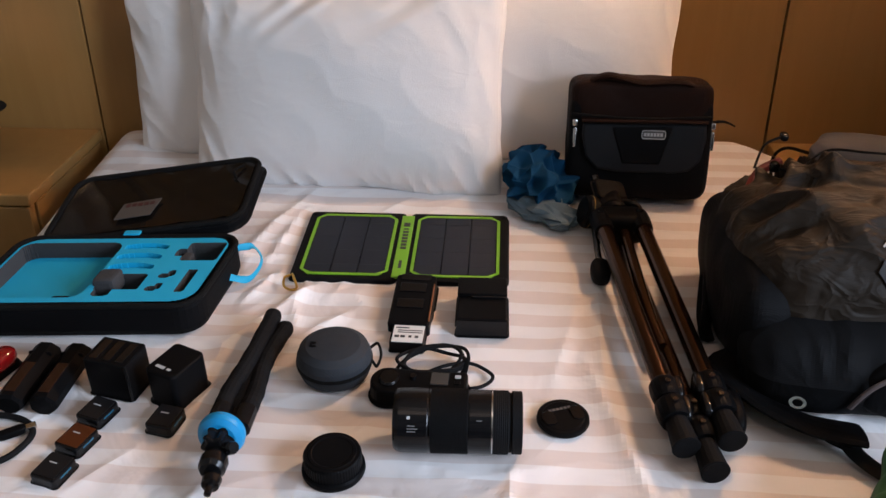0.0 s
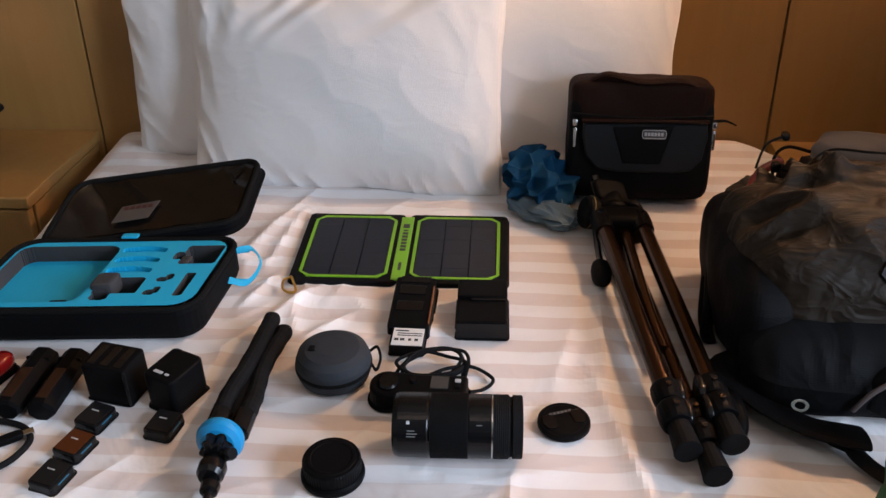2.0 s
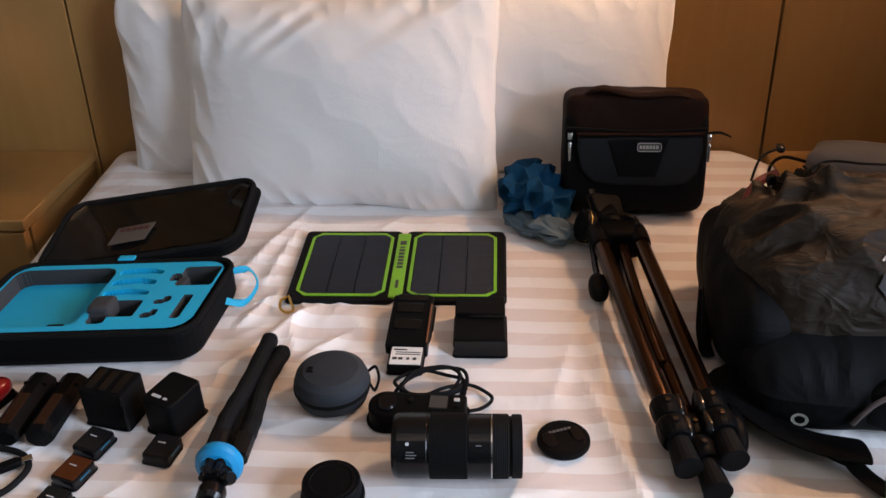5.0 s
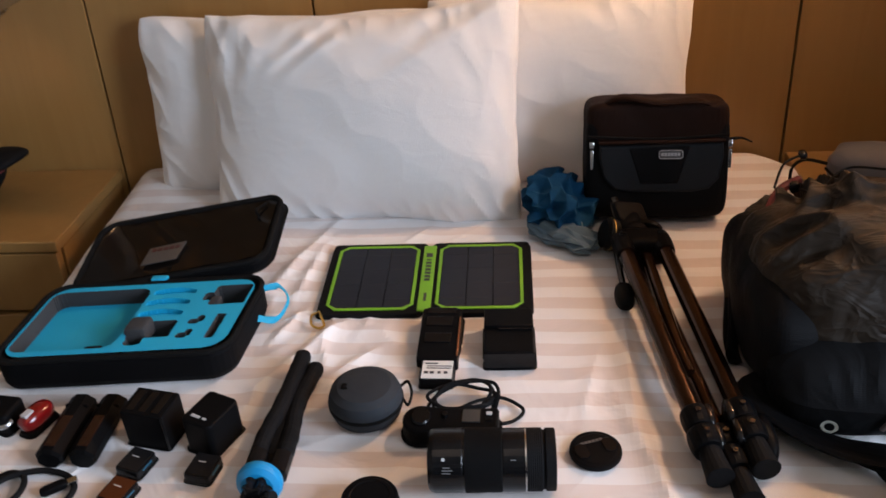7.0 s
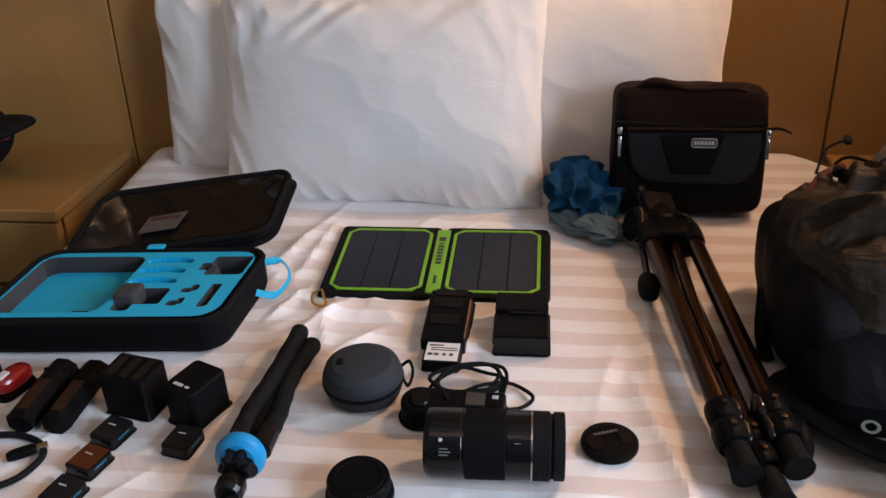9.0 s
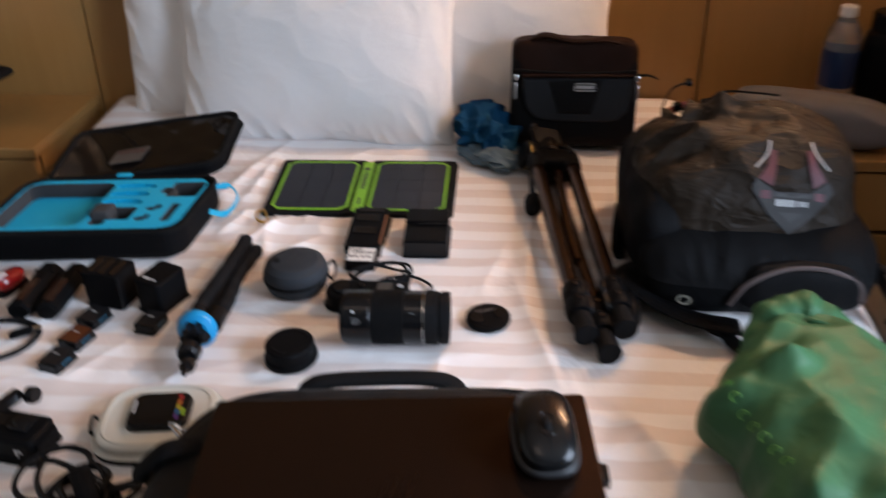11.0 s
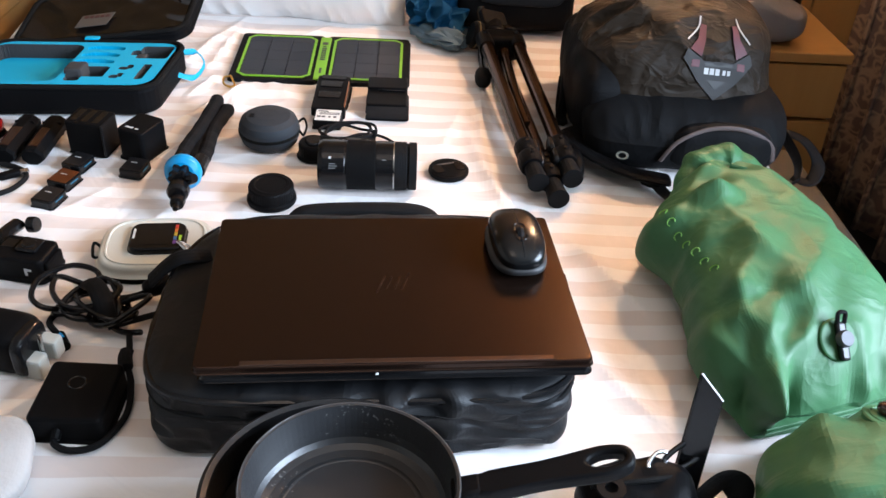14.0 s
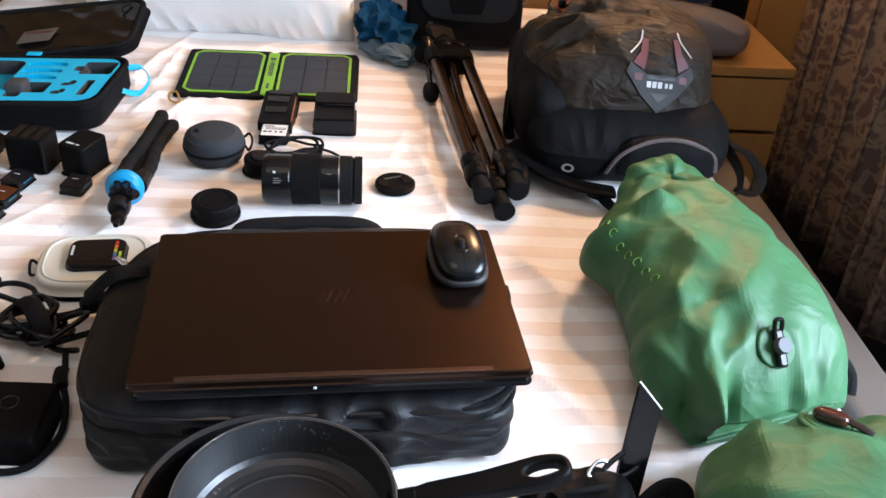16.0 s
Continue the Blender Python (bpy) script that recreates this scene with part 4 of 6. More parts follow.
def flexible_tripod():
    """A small flexible-legged tripod lying down, legs together, blue collar, ball head."""
    root = thing("flexible_tripod", "small flexible tripod with grey foam legs and blue collar", "tripod", B(-0.286, 0.716, -1))
    legs = [[(-0.013, 0.035, 0.022), (-0.015, 0.075, 0.020), (-0.006, 0.135, 0.022), (0.000, 0.215, 0.022)],
            [(0.013, 0.035, 0.020), (0.013, 0.080, 0.016), (0.009, 0.140, 0.014), (0.018, 0.200, 0.015)],
            [(0.0, 0.035, 0.012), (-0.001, 0.085, 0.0115), (0.003, 0.140, 0.0115), (-0.006, 0.205, 0.0115)]]
    for pts in legs:
        leg = part("leg", tube(pts, 0.0105, n=14, taper=lambda t: 0.96 + 0.04 * math.sin(t * 40)), RUBBER, root, "foam-covered bendable leg")
        x, y, z = pts[-1]
        part("tip", blob(0.020, 0.016, 0.020, k=2.5, seg=8, at=(x, y + 0.002, z - 0.010)), RUBBER, leg)
        x, y, z = pts[0]
        part("leg_joint", tube([(x, y - 0.016, z + 0.001), (x, y + 0.014, z)], 0.0115, n=12), GLOSS, leg)
    ax = T(0, 0.004, 0.029) @ pose(0, 0, 0, 82, 0, 0)
    part("collar", lathe([(0, 0.012), (0.018, 0.012), (0.0235, 0.008), (0.0252, 0.003), (0.0243, -0.003), (0.016, -0.007), (0, -0.007)], 40, ax), BLUEPL, root, "sky-blue collar ring")
    # knob with lobes, ball and clamp
    bm = bmesh.new()
    out = [((0.0125 + 0.0022 * math.cos(6 * a)) * math.cos(a), (0.0125 + 0.0022 * math.cos(6 * a)) * math.sin(a)) for a in [2 * math.pi * i / 48 for i in range(48)]]
    slab(out, 0.016, 0.002, (0, 0, 0.012), bm)
    bmesh.ops.transform(bm, matrix=ax, verts=bm.verts)
    part("lock_knob", bm, GLOSS, root)
    part("ball_socket", lathe([(0, 0.052), (0.011, 0.052), (0.014, 0.047), (0.0145, 0.036), (0.012, 0.028), (0.010, 0.026)], 28, T(0, 0.004, 0.022) @ pose(0, 0, 0, 86, 0, 3)), GLOSS, root)
    part("mount_screw", lathe([(0, 0.078), (0.0035, 0.077), (0.0045, 0.066), (0.009, 0.065), (0.010, 0.056), (0.008, 0.050)], 20, T(0.001, 0.004, 0.018) @ pose(0, 0, 0, 88, 0, 4)), GLOSS, root, "clamp and screw")
    part("side_knob", lathe([(0, 0.016), (0.006, 0.016), (0.007, 0.013), (0.007, 0.004), (0.004, 0)], 20, T(0.010, -0.020, 0.030) @ pose(0, 0, 0, 20, 55, 0)), GLOSS, root)


flexible_tripod()


def large_tripod():
    """A folded travel tripod lying on the bed, head towards the pillows."""
    root = thing("tripod", "folded black and bronze camera tripod lying on the bed", "tripod", B(0.0, 0.0))
    tops = [(0.137, 1.148, 0.040), (0.192, 1.156, 0.038), (0.166, 1.150, 0.016)]
    ends = [(0.190, 0.742, 0.028), (0.238, 0.752, 0.030), (0.217, 0.722, 0.016)]
    for k, (a, b) in enumerate(zip(tops, ends)):
        a, b = Vector(a), Vector(b)
        d = b - a
        side = d.cross(Vector((0, 0, 1))).normalized() * (-1, 1, 1)[k]
        leg = part("leg", tube([a, a + d * 0.4, a + d * 0.84], 0.0112 if k < 2 else 0.0095, n=20, fine=2), TRIPOD, root, "bronze-black tubular leg")
        part("leg_hinge", tube([a - d * 0.055, a - d * 0.02, a + d * 0.045], 0.0148, n=18, fine=3, taper=lambda t: 0.9 + 0.1 * math.sin(3 * t)), BLACKPL, leg, "rounded leg socket")
        part("hinge_pin", lathe([(0, 0.004), (0.004, 0.004), (0.005, 0.002), (0.005, -0.002)], 14, Matrix.Translation(a - d * 0.03 + Vector((0, 0, 0.013)))), GLOSS, leg)
        for q, r in ((0.80, 0.0162), (0.875, 0.0175)):
            lock = part("leg_lock", tube([a + d * q, a + d * (q + 0.012), a + d * (q + 0.05), a + d * (q + 0.068)], r, n=18, fine=3, taper=lambda t: 0.90 + 0.14 * math.sin(math.pi * t)), BLACKPL, leg, "flip leg lock")
            p = a + d * (q + 0.030) + side * 0.013
            part("lever", blob(0.013, 0.036, 0.026, k=3, seg=10, at=(p.x, p.y, p.z - 0.013)), GLOSS, lock)
            part("clamp_screw", lathe([(0, 0.003), (0.003, 0.003), (0.0035, 0.0)], 12, Matrix.Translation(a + d * (q + 0.034) + Vector((0, 0, r)))), GLOSS, lock)
        part("lower_tube", tube([a + d * 0.93, a + d * 0.96], 0.0115, n=16, fine=2), BLACKPL, leg)
        part("foot", tube([a + d * 0.945, a + d * 0.985, b + d * 0.025, b + d * 0.034], 0.0150, n=18, fine=4, taper=lambda t: (0.80 + 0.26 * t) * (1 if t < 0.9 else 0.86)), RUBBER, leg, "rubber foot")
    # the wide flip lever that stands out beside the outer leg
    part("wide_lever", blob(0.020, 0.066, 0.034, k=2.6, seg=14, at=(0.252, 0.792, 0.004)), BLACKPL, root, "broad black leg lever")
    part("centre_column", tube([(0.166, 1.20, 0.030), (0.180, 0.98, 0.024), (0.190, 0.90, 0.020)], 0.0085, n=16, fine=4), TRIPOD, root)
    part("shoulder", blob(0.078, 0.046, 0.046, k=4, seg=14, at=(0.165, 1.168, 0.006)), BLACKPL, root, "black leg casting")
    part("collar", lathe([(0.0, 0.0), (0.020, 0.0), (0.022, 0.006), (0.020, 0.014), (0.0, 0.014)], 28, T(0.158, 1.188, 0.032) @ pose(0, 0, 0, -80, 0, 8)), BLACKPL, root)
    head = part("pan_head", blob(0.040, 0.046, 0.044, k=3.2, seg=14, at=(0.150, 1.212, 0.012)), BLACKPL, root, "black pan head")
    part("plate", slab(rrect(0.052, 0.036, 0.008), 0.008, 0.003), BLACKPL, head, "tilted quick-release plate", m=T(0.152, 1.224, 0.050) @ pose(0, 0, 0, 28, 18, 24))
    part("plate_base", slab(rrect(0.044, 0.034, 0.006), 0.010, 0.002), BLACKPL, head, m=T(0.152, 1.222, 0.041) @ pose(0, 0, 0, 28, 18, 24))
    knob = T(0.126, 1.196, 0.032) @ pose(0, 0, 0, 10, -72, 0)
    part("tilt_knob", lathe([(0, 0.014), (0.020, 0.014), (0.0235, 0.010), (0.0245, 0.004), (0.0235, -0.004), (0, -0.004)], 40, knob), BLACKPL, head, "large round tilt knob")
    part("level_ring", lathe([(0.0240, 0.0040), (0.0248, 0.0044), (0.0248, 0.0054), (0.0240, 0.0058)], 40, knob), material("dull_gold", (0.30, 0.20, 0.07), 0.4, metal=0.9), head, "thin gold ring")
    part("lever", tube([(0.140, 1.232, 0.044), (0.134, 1.246, 0.056), (0.132, 1.252, 0.062)], 0.0065), GLOSS, head)
    part("lock_lever", tube([(0.168, 1.214, 0.040), (0.186, 1.206, 0.042), (0.196, 1.200, 0.036)], 0.006, taper=lambda t: 1.1 - 0.3 * t), GLOSS, head)
    part("pan_handle", tube([(0.130, 1.18, 0.022), (0.130, 1.12, 0.020), (0.131, 1.090, 0.018)], 0.0045), GLOSS, root)
    part("handle_grip", blob(0.027, 0.050, 0.027, k=2.4, seg=14, at=(0.131, 1.066, 0.002)), RUBBER, root, "rubber handle grip")


large_tripod()


def cloth_heap():
    """A crumpled microfibre cloth: hard folds, the pale side turned out below."""
    root = thing("cloth", "crumpled blue and grey microfibre cloth", "cloth", B(0.050, 1.262, 0))

    def pile(p, q):
        u = p.z / 0.09 + 0.5
        return Vector((p.x * (1.15 - 0.5 * u) - 0.024 * u + 0.010, p.y + 0.030 * u, p.z))
    part("upper_fold", crumpled(blob(0.112, 0.110, 0.072, k=2.2, seg=6, bulge=pile, at=(0.004, 0.010, 0.004)), 21, 0.015, 0.009, 4, 16), material("blue_microfibre", (0.0065, 0.043, 0.100), 0.85, vary=0.2, scale=30, bump=0.4, bump_scale=500, spec=0.1), root, "blue fold of cloth", smooth=True)
    part("lower_fold", crumpled(blob(0.120, 0.056, 0.026, k=2.6, seg=6, at=(0, 0, 0.002)), 9, 0.005, 0.003, 3, 2), material("grey_blue_microfibre", (0.10, 0.14, 0.17), 0.85, vary=0.2, scale=30, bump=0.4, bump_scale=500, spec=0.1), root, "grey-blue fold of cloth", m=T(0.010, -0.034, 0) @ pose(0, 0, 0, 0, 0, -38))


cloth_heap()

from mathutils.bvhtree import BVHTree

OLIVE = wrinkled(weave(material("olive_grey_ripstop", (0.0175, 0.0120, 0.0074), 0.62, vary=0.35, scale=9, spec=0.22), 220, 0.08), 9, 0.050, 0.50, (1, 1.6, 1.4))
SLATE = wrinkled(weave(material("slate_ripstop", (0.0062, 0.0064, 0.0070), 0.65, vary=0.3, scale=9, spec=0.06), 220, 0.1), 9, 0.022, 0.35)
BROWNNY = weave(material("dark_brown_nylon", (0.0145, 0.0062, 0.0040), 0.65, vary=0.25, scale=12, spec=0.08), 240, 0.25)
GREYPANEL = weave(material("charcoal_panel", (0.013, 0.0145, 0.017), 0.6, vary=0.2, scale=12, spec=0.12), 240, 0.2)
REFLECT = material("silver_print", (0.055, 0.055, 0.056), 0.75, vary=0.1, scale=30, spec=0.1)
PINK = material("dull_pink_print", (0.085, 0.020, 0.028), 0.6, vary=0.2, scale=20)


def camera_bag():
    root = thing("camera_bag", "brown-black padded camera shoulder bag leaning on a pillow", "bag", B(0.199, 1.308, -1.5, 0.003) @ pose(0, 0, 0, -14, 0, 0) @ Matrix.Diagonal((1.03, 1, 1.10, 1)))
    w, d, h = 0.205, 0.085, 0.154
    part("body", blob(w, d, h - 0.01, k=10, seg=24, rough=0.002, rscale=14, seed=1), NYLON, root, "black bag body")
    part("flap", blob(w - 0.002, d + 0.004, 0.070, k=6.5, seg=26, rough=0.003, rscale=16, seed=2, at=(0, 0.0, h - 0.060)), BROWNNY, root, "dark brown zipped top")
    # front pocket, its lower edge curved
    out = [(-0.082, 0.105), (0.092, 0.108), (0.094, 0.090), (0.088, 0.058), (0.074, 0.044), (0.05, 0.040), (-0.03, 0.040), (-0.060, 0.044), (-0.076, 0.060), (-0.083, 0.09)]
    pocket = part("front_pocket", slab(out[::-1], 0.012, 0.004, seg=3), GREYPANEL, root, "charcoal front pocket", m=T(0, -d / 2 + 0.004, 0) @ pose(0, 0, 0, 90, 0, 0))
    part("pocket_centre", slab([(-0.042, 0.103), (0.046, 0.105), (0.030, 0.052), (-0.024, 0.052)][::-1], 0.0135, 0.003), NYLON, pocket, "black centre panel")
    part("pocket_lip", tube([(-0.084, -d / 2 - 0.006, 0.109), (0, -d / 2 - 0.011, 0.111), (0.094, -d / 2 - 0.006, 0.111)], 0.0035, flat=0.7), BROWNNY, root)
    badge = part("badge", rbox(0.030, 0.002, 0.0105, 0.001, (0.018, -d / 2 - 0.011, 0.088)), material("badge_grey", (0.06, 0.06, 0.06), 0.4), root, "small grey badge with pale frame")
    part("badge_frame", tube([(0.018 + x, -d / 2 - 0.0125, 0.094 + y) for x, y in rrect(0.033, 0.011, 0.003, 3)], 0.0006, closed=True, fine=1, n=6), PRINT, badge)
    bm = bmesh.new()
    for i in range(6):
        rbox(0.0034, 0.0006, 0.0045, 0, (0.006 + 0.0046 * i, -d / 2 - 0.0122, 0.0918), bm)
    part("badge_bars", bm, PRINT, badge, smooth=False)
    handle = part("top_handle", tube([(-0.074, -0.022, h + 0.002), (-0.050, -0.030, h + 0.014), (0.0, -0.036, h + 0.006), (0.052, -0.034, h + 0.008), (0.080, -0.024, h - 0.004)], 0.013, flat=0.40, n=12), BROWNNY, root, "padded top handle")
    part("top_seam", tube([(-0.1, -d / 2 - 0.003, h - 0.036), (0, -d / 2 - 0.005, h - 0.040), (0.1, -d / 2 - 0.003, h - 0.036)], 0.002), STRAPM, root)
    for s, x in ((-1, -0.094), (1, 0.101)):
        pull = part("zip_pull", rbox(0.0045, 0.0025, 0.026, 0.001, (x, -d / 2 - 0.010, h - 0.080)), STEEL, root, "metal zip pull")
        part("zip_slider", rbox(0.007, 0.005, 0.010, 0.002, (x, -d / 2 - 0.008, h - 0.052)), STEEL, pull)
    part("side_tab", tube([(0.103, -0.03, h - 0.045), (0.120, -0.028, h - 0.044), (0.136, -0.026, h - 0.050)], 0.005, flat=0.5, taper=lambda t: 1 - 0.6 * t), NYLON, root, "black pull tab sticking out")


camera_bag()


def print_plate(outline, h):
    """A thin plate cut finely enough to lie on a curved cloth."""
    bm = bmesh.new()
    f = bm.faces.new([bm.verts.new((x, y, 0)) for x, y in outline])
    f.normal_update()
    if f.normal.z < 0:
        f.normal_flip()
    bmesh.ops.triangulate(bm, faces=bm.faces)
    for _ in range(3):
        bmesh.ops.subdivide_edges(bm, edges=[e for e in bm.edges if e.calc_length() > 0.006], cuts=1, use_grid_fill=False)
        bmesh.ops.triangulate(bm, faces=bm.faces)
    ex = bmesh.ops.extrude_face_region(bm, geom=list(bm.faces))
    bmesh.ops.translate(bm, vec=(0, 0, h), verts=[g for g in ex["geom"] if isinstance(g, bmesh.types.BMVert)])
    bmesh.ops.recalc_face_normals(bm, faces=bm.faces)
    return bm


def backpack():
    """A packed rucksack lying on its back, its base towards the bed's foot."""
    root = thing("backpack", "packed olive-grey hiking backpack lying on its back", "backpack", B(0.412, 0.950, 0))

    def fold(p, seed, s):
        return 0.6 * noise.noise(Vector((p.x * s, p.y * s * 0.5, p.z * s + seed))) + 0.5 * (0.5 - abs(noise.noise(Vector((p.x * s * 1.6 + p.y * 6, p.y * s * 0.5, p.z * s + seed * 2)))))

    gather = Vector((-0.075, 0.105, 0.075))

    def lean(p, q):
        u = p.z / 0.17 + 0.5
        x = p.x * (1.0 - 0.22 * max(0, u - 0.4)) + 0.012 * u - 0.006
        y = p.y + 0.050 * u
        z = p.z - 0.085 * max(0, p.y / 0.14) * u - 0.025 * max(0.0, -p.x / 0.14 - 0.25) * u
        # folds run out from the drawcord and lie across the upper side
        d = p - gather
        far = d.length
        ang = math.atan2(d.y - 0.4 * d.z, d.x)
        rays = 1 - 2 * abs(math.sin(ang * 5.5 + 2.2 * noise.noise(p * 9) + 3 * far / 0.1))
        slack = 1 - 2.2 * abs(noise.noise(Vector((p.x * 11 + p.y * 5, p.y * 26 + p.x * 7, p.z * 18 + 3.0))))
        loose = max(0.0, u - 0.30) * max(0.0, min(1.0, 0.75 - p.x / 0.16 + p.y / 0.30))
        small = 1 - 2.2 * abs(noise.noise(Vector((p.x * 34 + 5, p.y * 30, p.z * 34))))
        w = 0.020 * rays * math.exp(-(far / 0.100) ** 2) + 0.021 * slack * loose + 0.0035 * small * loose + 0.008 * fold(p, 2.0, 10) + 0.0035 * (1 - 2.4 * abs(noise.noise(Vector((p.x * 9 + p.z * 8, p.y * 6, p.z * 12 + 9)))))
        return Vector((x, y, z)) + q.normalized() * w
    bm = blob(0.290, 0.262, 0.172, k=3.3, seg=88, bulge=lean, at=(-0.004, 0.014, 0.030))
    for _ in range(2):
        bmesh.ops.smooth_vert(bm, verts=bm.verts, factor=0.5, use_axis_x=True, use_axis_y=True, use_axis_z=True)
    skin = BVHTree.FromBMesh(bm)
    part("main_body", bm, OLIVE, root, "olive-grey packed body with gathered folds")

    def lower(p, q):
        pucker = (1 - 2 * abs(noise.noise(Vector((p.x * 34, 4.0, p.z * 9))))) * math.exp(-((p.z - 0.020) / 0.018) ** 2)
        return Vector((p.x, p.y + 0.034 * max(0, p.z / 0.05), p.z)) + q.normalized() * (0.008 * fold(p, 8.0, 15) + 0.0035 * pucker)
    part("lower_pocket", blob(0.290, 0.150, 0.104, k=4.4, seg=64, bulge=lower, at=(0.002, -0.076, 0.0)), SLATE, root, "slate-grey lower compartment")

    def flap(p, q):
        return p + q.normalized() * 0.005 * fold(p, 3.0, 20)
    part("front_pocket", blob(0.150, 0.040, 0.070, k=2.8, seg=18, bulge=flap, at=(0.045, -0.142, 0.014)), SLATE, root, "rounded zipped pocket")
    part("pocket_zip", tube([(-0.040, -0.156, 0.030), (-0.022, -0.160, 0.064), (0.02, -0.156, 0.084), (0.07, -0.155, 0.084), (0.112, -0.152, 0.062), (0.124, -0.148, 0.032)], 0.0034, flat=0.6, up=(0, 1, 0)), material("dusty_zip", (0.075, 0.055, 0.052), 0.6, vary=0.2), root, "dusty grey-pink zip")
    # printed emblem on the sloping front, standing 2 mm proud
    em = T(0.034, -0.080, 0.140) @ pose(0, 0, 0, 50, 0, -2)
    badge = part("emblem", print_plate([(-0.052, 0.008), (-0.030, -0.020), (0.0, -0.044), (0.030, -0.020), (0.052, 0.008), (0.046, 0.022), (0.022, 0.006), (-0.022, 0.006), (-0.046, 0.022)], 0.003), REFLECT, root, "grey printed shield emblem", smooth=False, m=em)
    bars([(-0.017 + 0.0085 * i, -0.007, 0.0065, 0.008) for i in range(3)] + [(0.010 + 0.007 * i, -0.007, 0.0045, 0.006) for i in range(2)], PRINT, badge, T(0, 0, 0.003))
    part("emblem_slot", rbox(0.040, 0.004, 0.001, 0, (0, 0.002, 0.003)), DARKPRINT, badge, smooth=False)
    part("emblem_slot", slab([(-0.014, -0.018), (0.0, -0.030), (0.014, -0.018)], 0.001, 0, (0, 0, 0.003)), DARKPRINT, badge, smooth=False)
    for s in (-1, 1):
        part("emblem_wing", print_plate([(s * 0.026, 0.012), (s * 0.042, 0.022), (s * 0.030, 0.040), (s * 0.026, 0.062), (s * 0.018, 0.060), (s * 0.020, 0.036)][::s], 0.0028), PINK, badge, "dull pink printed horn", smooth=False)
        part("emblem_gem", rbox(0.012, 0.010, 0.001, 0.0004, (s * 0.034, 0.002, 0.003)), PINK, badge, smooth=False)
        part("reflective_line", tube([(s * 0.026, 0.074, 0.002), (s * 0.030, 0.056, 0.003), (s * 0.046, 0.036, 0.002)], 0.0012), PRINT, badge, "silver piping")
    # the print follows the cloth
    away = em.to_3x3() @ Vector((0, 0, 1))
    for ob in [badge] + list(badge.children):
        for v in ob.data.vertices:
            w = em @ ob.matrix_basis @ v.co if ob is not badge else em @ v.co
            hit = skin.ray_cast(w + away * 0.15, -away)
            if hit[0]:
                lift = (ob.matrix_basis @ v.co).z if ob is not badge else v.co.z
                local = em.inverted() @ (hit[0] + away * (lift * 0.5 + 0.0015))
                v.co = (ob.matrix_basis.inverted() @ local) if ob is not badge else local
    # straps, cords, buckles
    part("shoulder_strap", tube([(-0.115, 0.11, 0.090), (-0.148, 0.075, 0.060), (-0.158, 0.02, 0.020), (-0.165, -0.01, 0.010)], 0.018, flat=0.35, n=12, up=(1, 0, 0.4)), NYLON, root, "padded shoulder strap")
    part("strap_end", tube([(-0.156, 0.06, 0.050), (-0.162, 0.02, 0.016), (-0.160, -0.015, 0.006)], 0.008, flat=0.25), STRAPM, root)
    part("back_padding", blob(0.088, 0.262, 0.142, k=3, seg=18, rough=0.006, rscale=12, seed=4, at=(-0.118, 0.034, 0.0)), NYLON, root, "black padded back panel")
    part("hip_belt", tube([(-0.10, -0.06, 0.030), (-0.150, -0.085, 0.024), (-0.130, -0.135, 0.022), (-0.085, -0.170, 0.018), (-0.03, -0.178, 0.012)], 0.026, flat=0.28, n=12, up=(0.3, 0.3, 1)), NYLON, root, "padded hip belt")
    part("belt_ring", lathe([(0.0042, 0), (0.0068, 0.0008), (0.0068, 0.002), (0.0042, 0.002), (0.0042, 0)], 22, T(-0.097, -0.160, 0.038) @ pose(0, 0, 0, 30, 0, 0) @ Matrix.Diagonal((1.35, 1, 1, 1))), material("dull_eyelet", (0.16, 0.17, 0.15), 0.45, metal=0.6), root, "oval metal eyelet")
    part("webbing", tube([(-0.050, -0.178, 0.016), (-0.042, -0.200, 0.008), (-0.022, -0.225, 0.005), (0.010, -0.252, 0.004)], 0.011, flat=0.14, n=10), STRAPM, root, "black webbing strap on the sheet")
    part("buckle", slab(rrect(0.026, 0.020, 0.004), 0.008, 0.002), GLOSS, root, "black plastic buckle", m=T(-0.052, -0.182, 0.008) @ pose(0, 0, 0, 0, 0, -35))
    part("side_strap", tube([(0.128, -0.05, 0.075), (0.150, -0.10, 0.050), (0.165, -0.14, 0.028), (0.160, -0.165, 0.010)], 0.013, flat=0.2, n=10, up=(1, 0, 0)), STRAPM, root, "hanging side strap")
    part("loop_strap", tube([(0.150, -0.09, 0.050), (0.180, -0.11, 0.046), (0.196, -0.14, 0.026), (0.180, -0.165, 0.010), (0.160, -0.15, 0.008)], 0.010, flat=0.3, n=10, up=(0, 0, 1)), NYLON, root, "black strap loop")
    part("red_piping", tube([(-0.112, 0.115, 0.125), (-0.090, 0.150, 0.150), (-0.060, 0.165, 0.160)], 0.006), material("red_trim", (0.12, 0.012, 0.012), 0.6, vary=0.2), root, "dark red trim")
    for k, pts in enumerate([[(-0.10, 0.135, 0.165), (-0.085, 0.16, 0.185), (-0.06, 0.175, 0.190)], [(-0.06, 0.09, 0.186), (-0.02, 0.125, 0.196), (0.02, 0.105, 0.204), (0.06, 0.13, 0.190)], [(-0.08, 0.11, 0.178), (-0.05, 0.05, 0.196), (-0.02, 0.08, 0.200)]]):
        part("cord", tube(pts, 0.0016, n=6), STRAPM, root)
    part("cord_lock", blob(0.010, 0.016, 0.010, k=3, seg=6, at=(-0.058, 0.176, 0.185)), GLOSS, root)
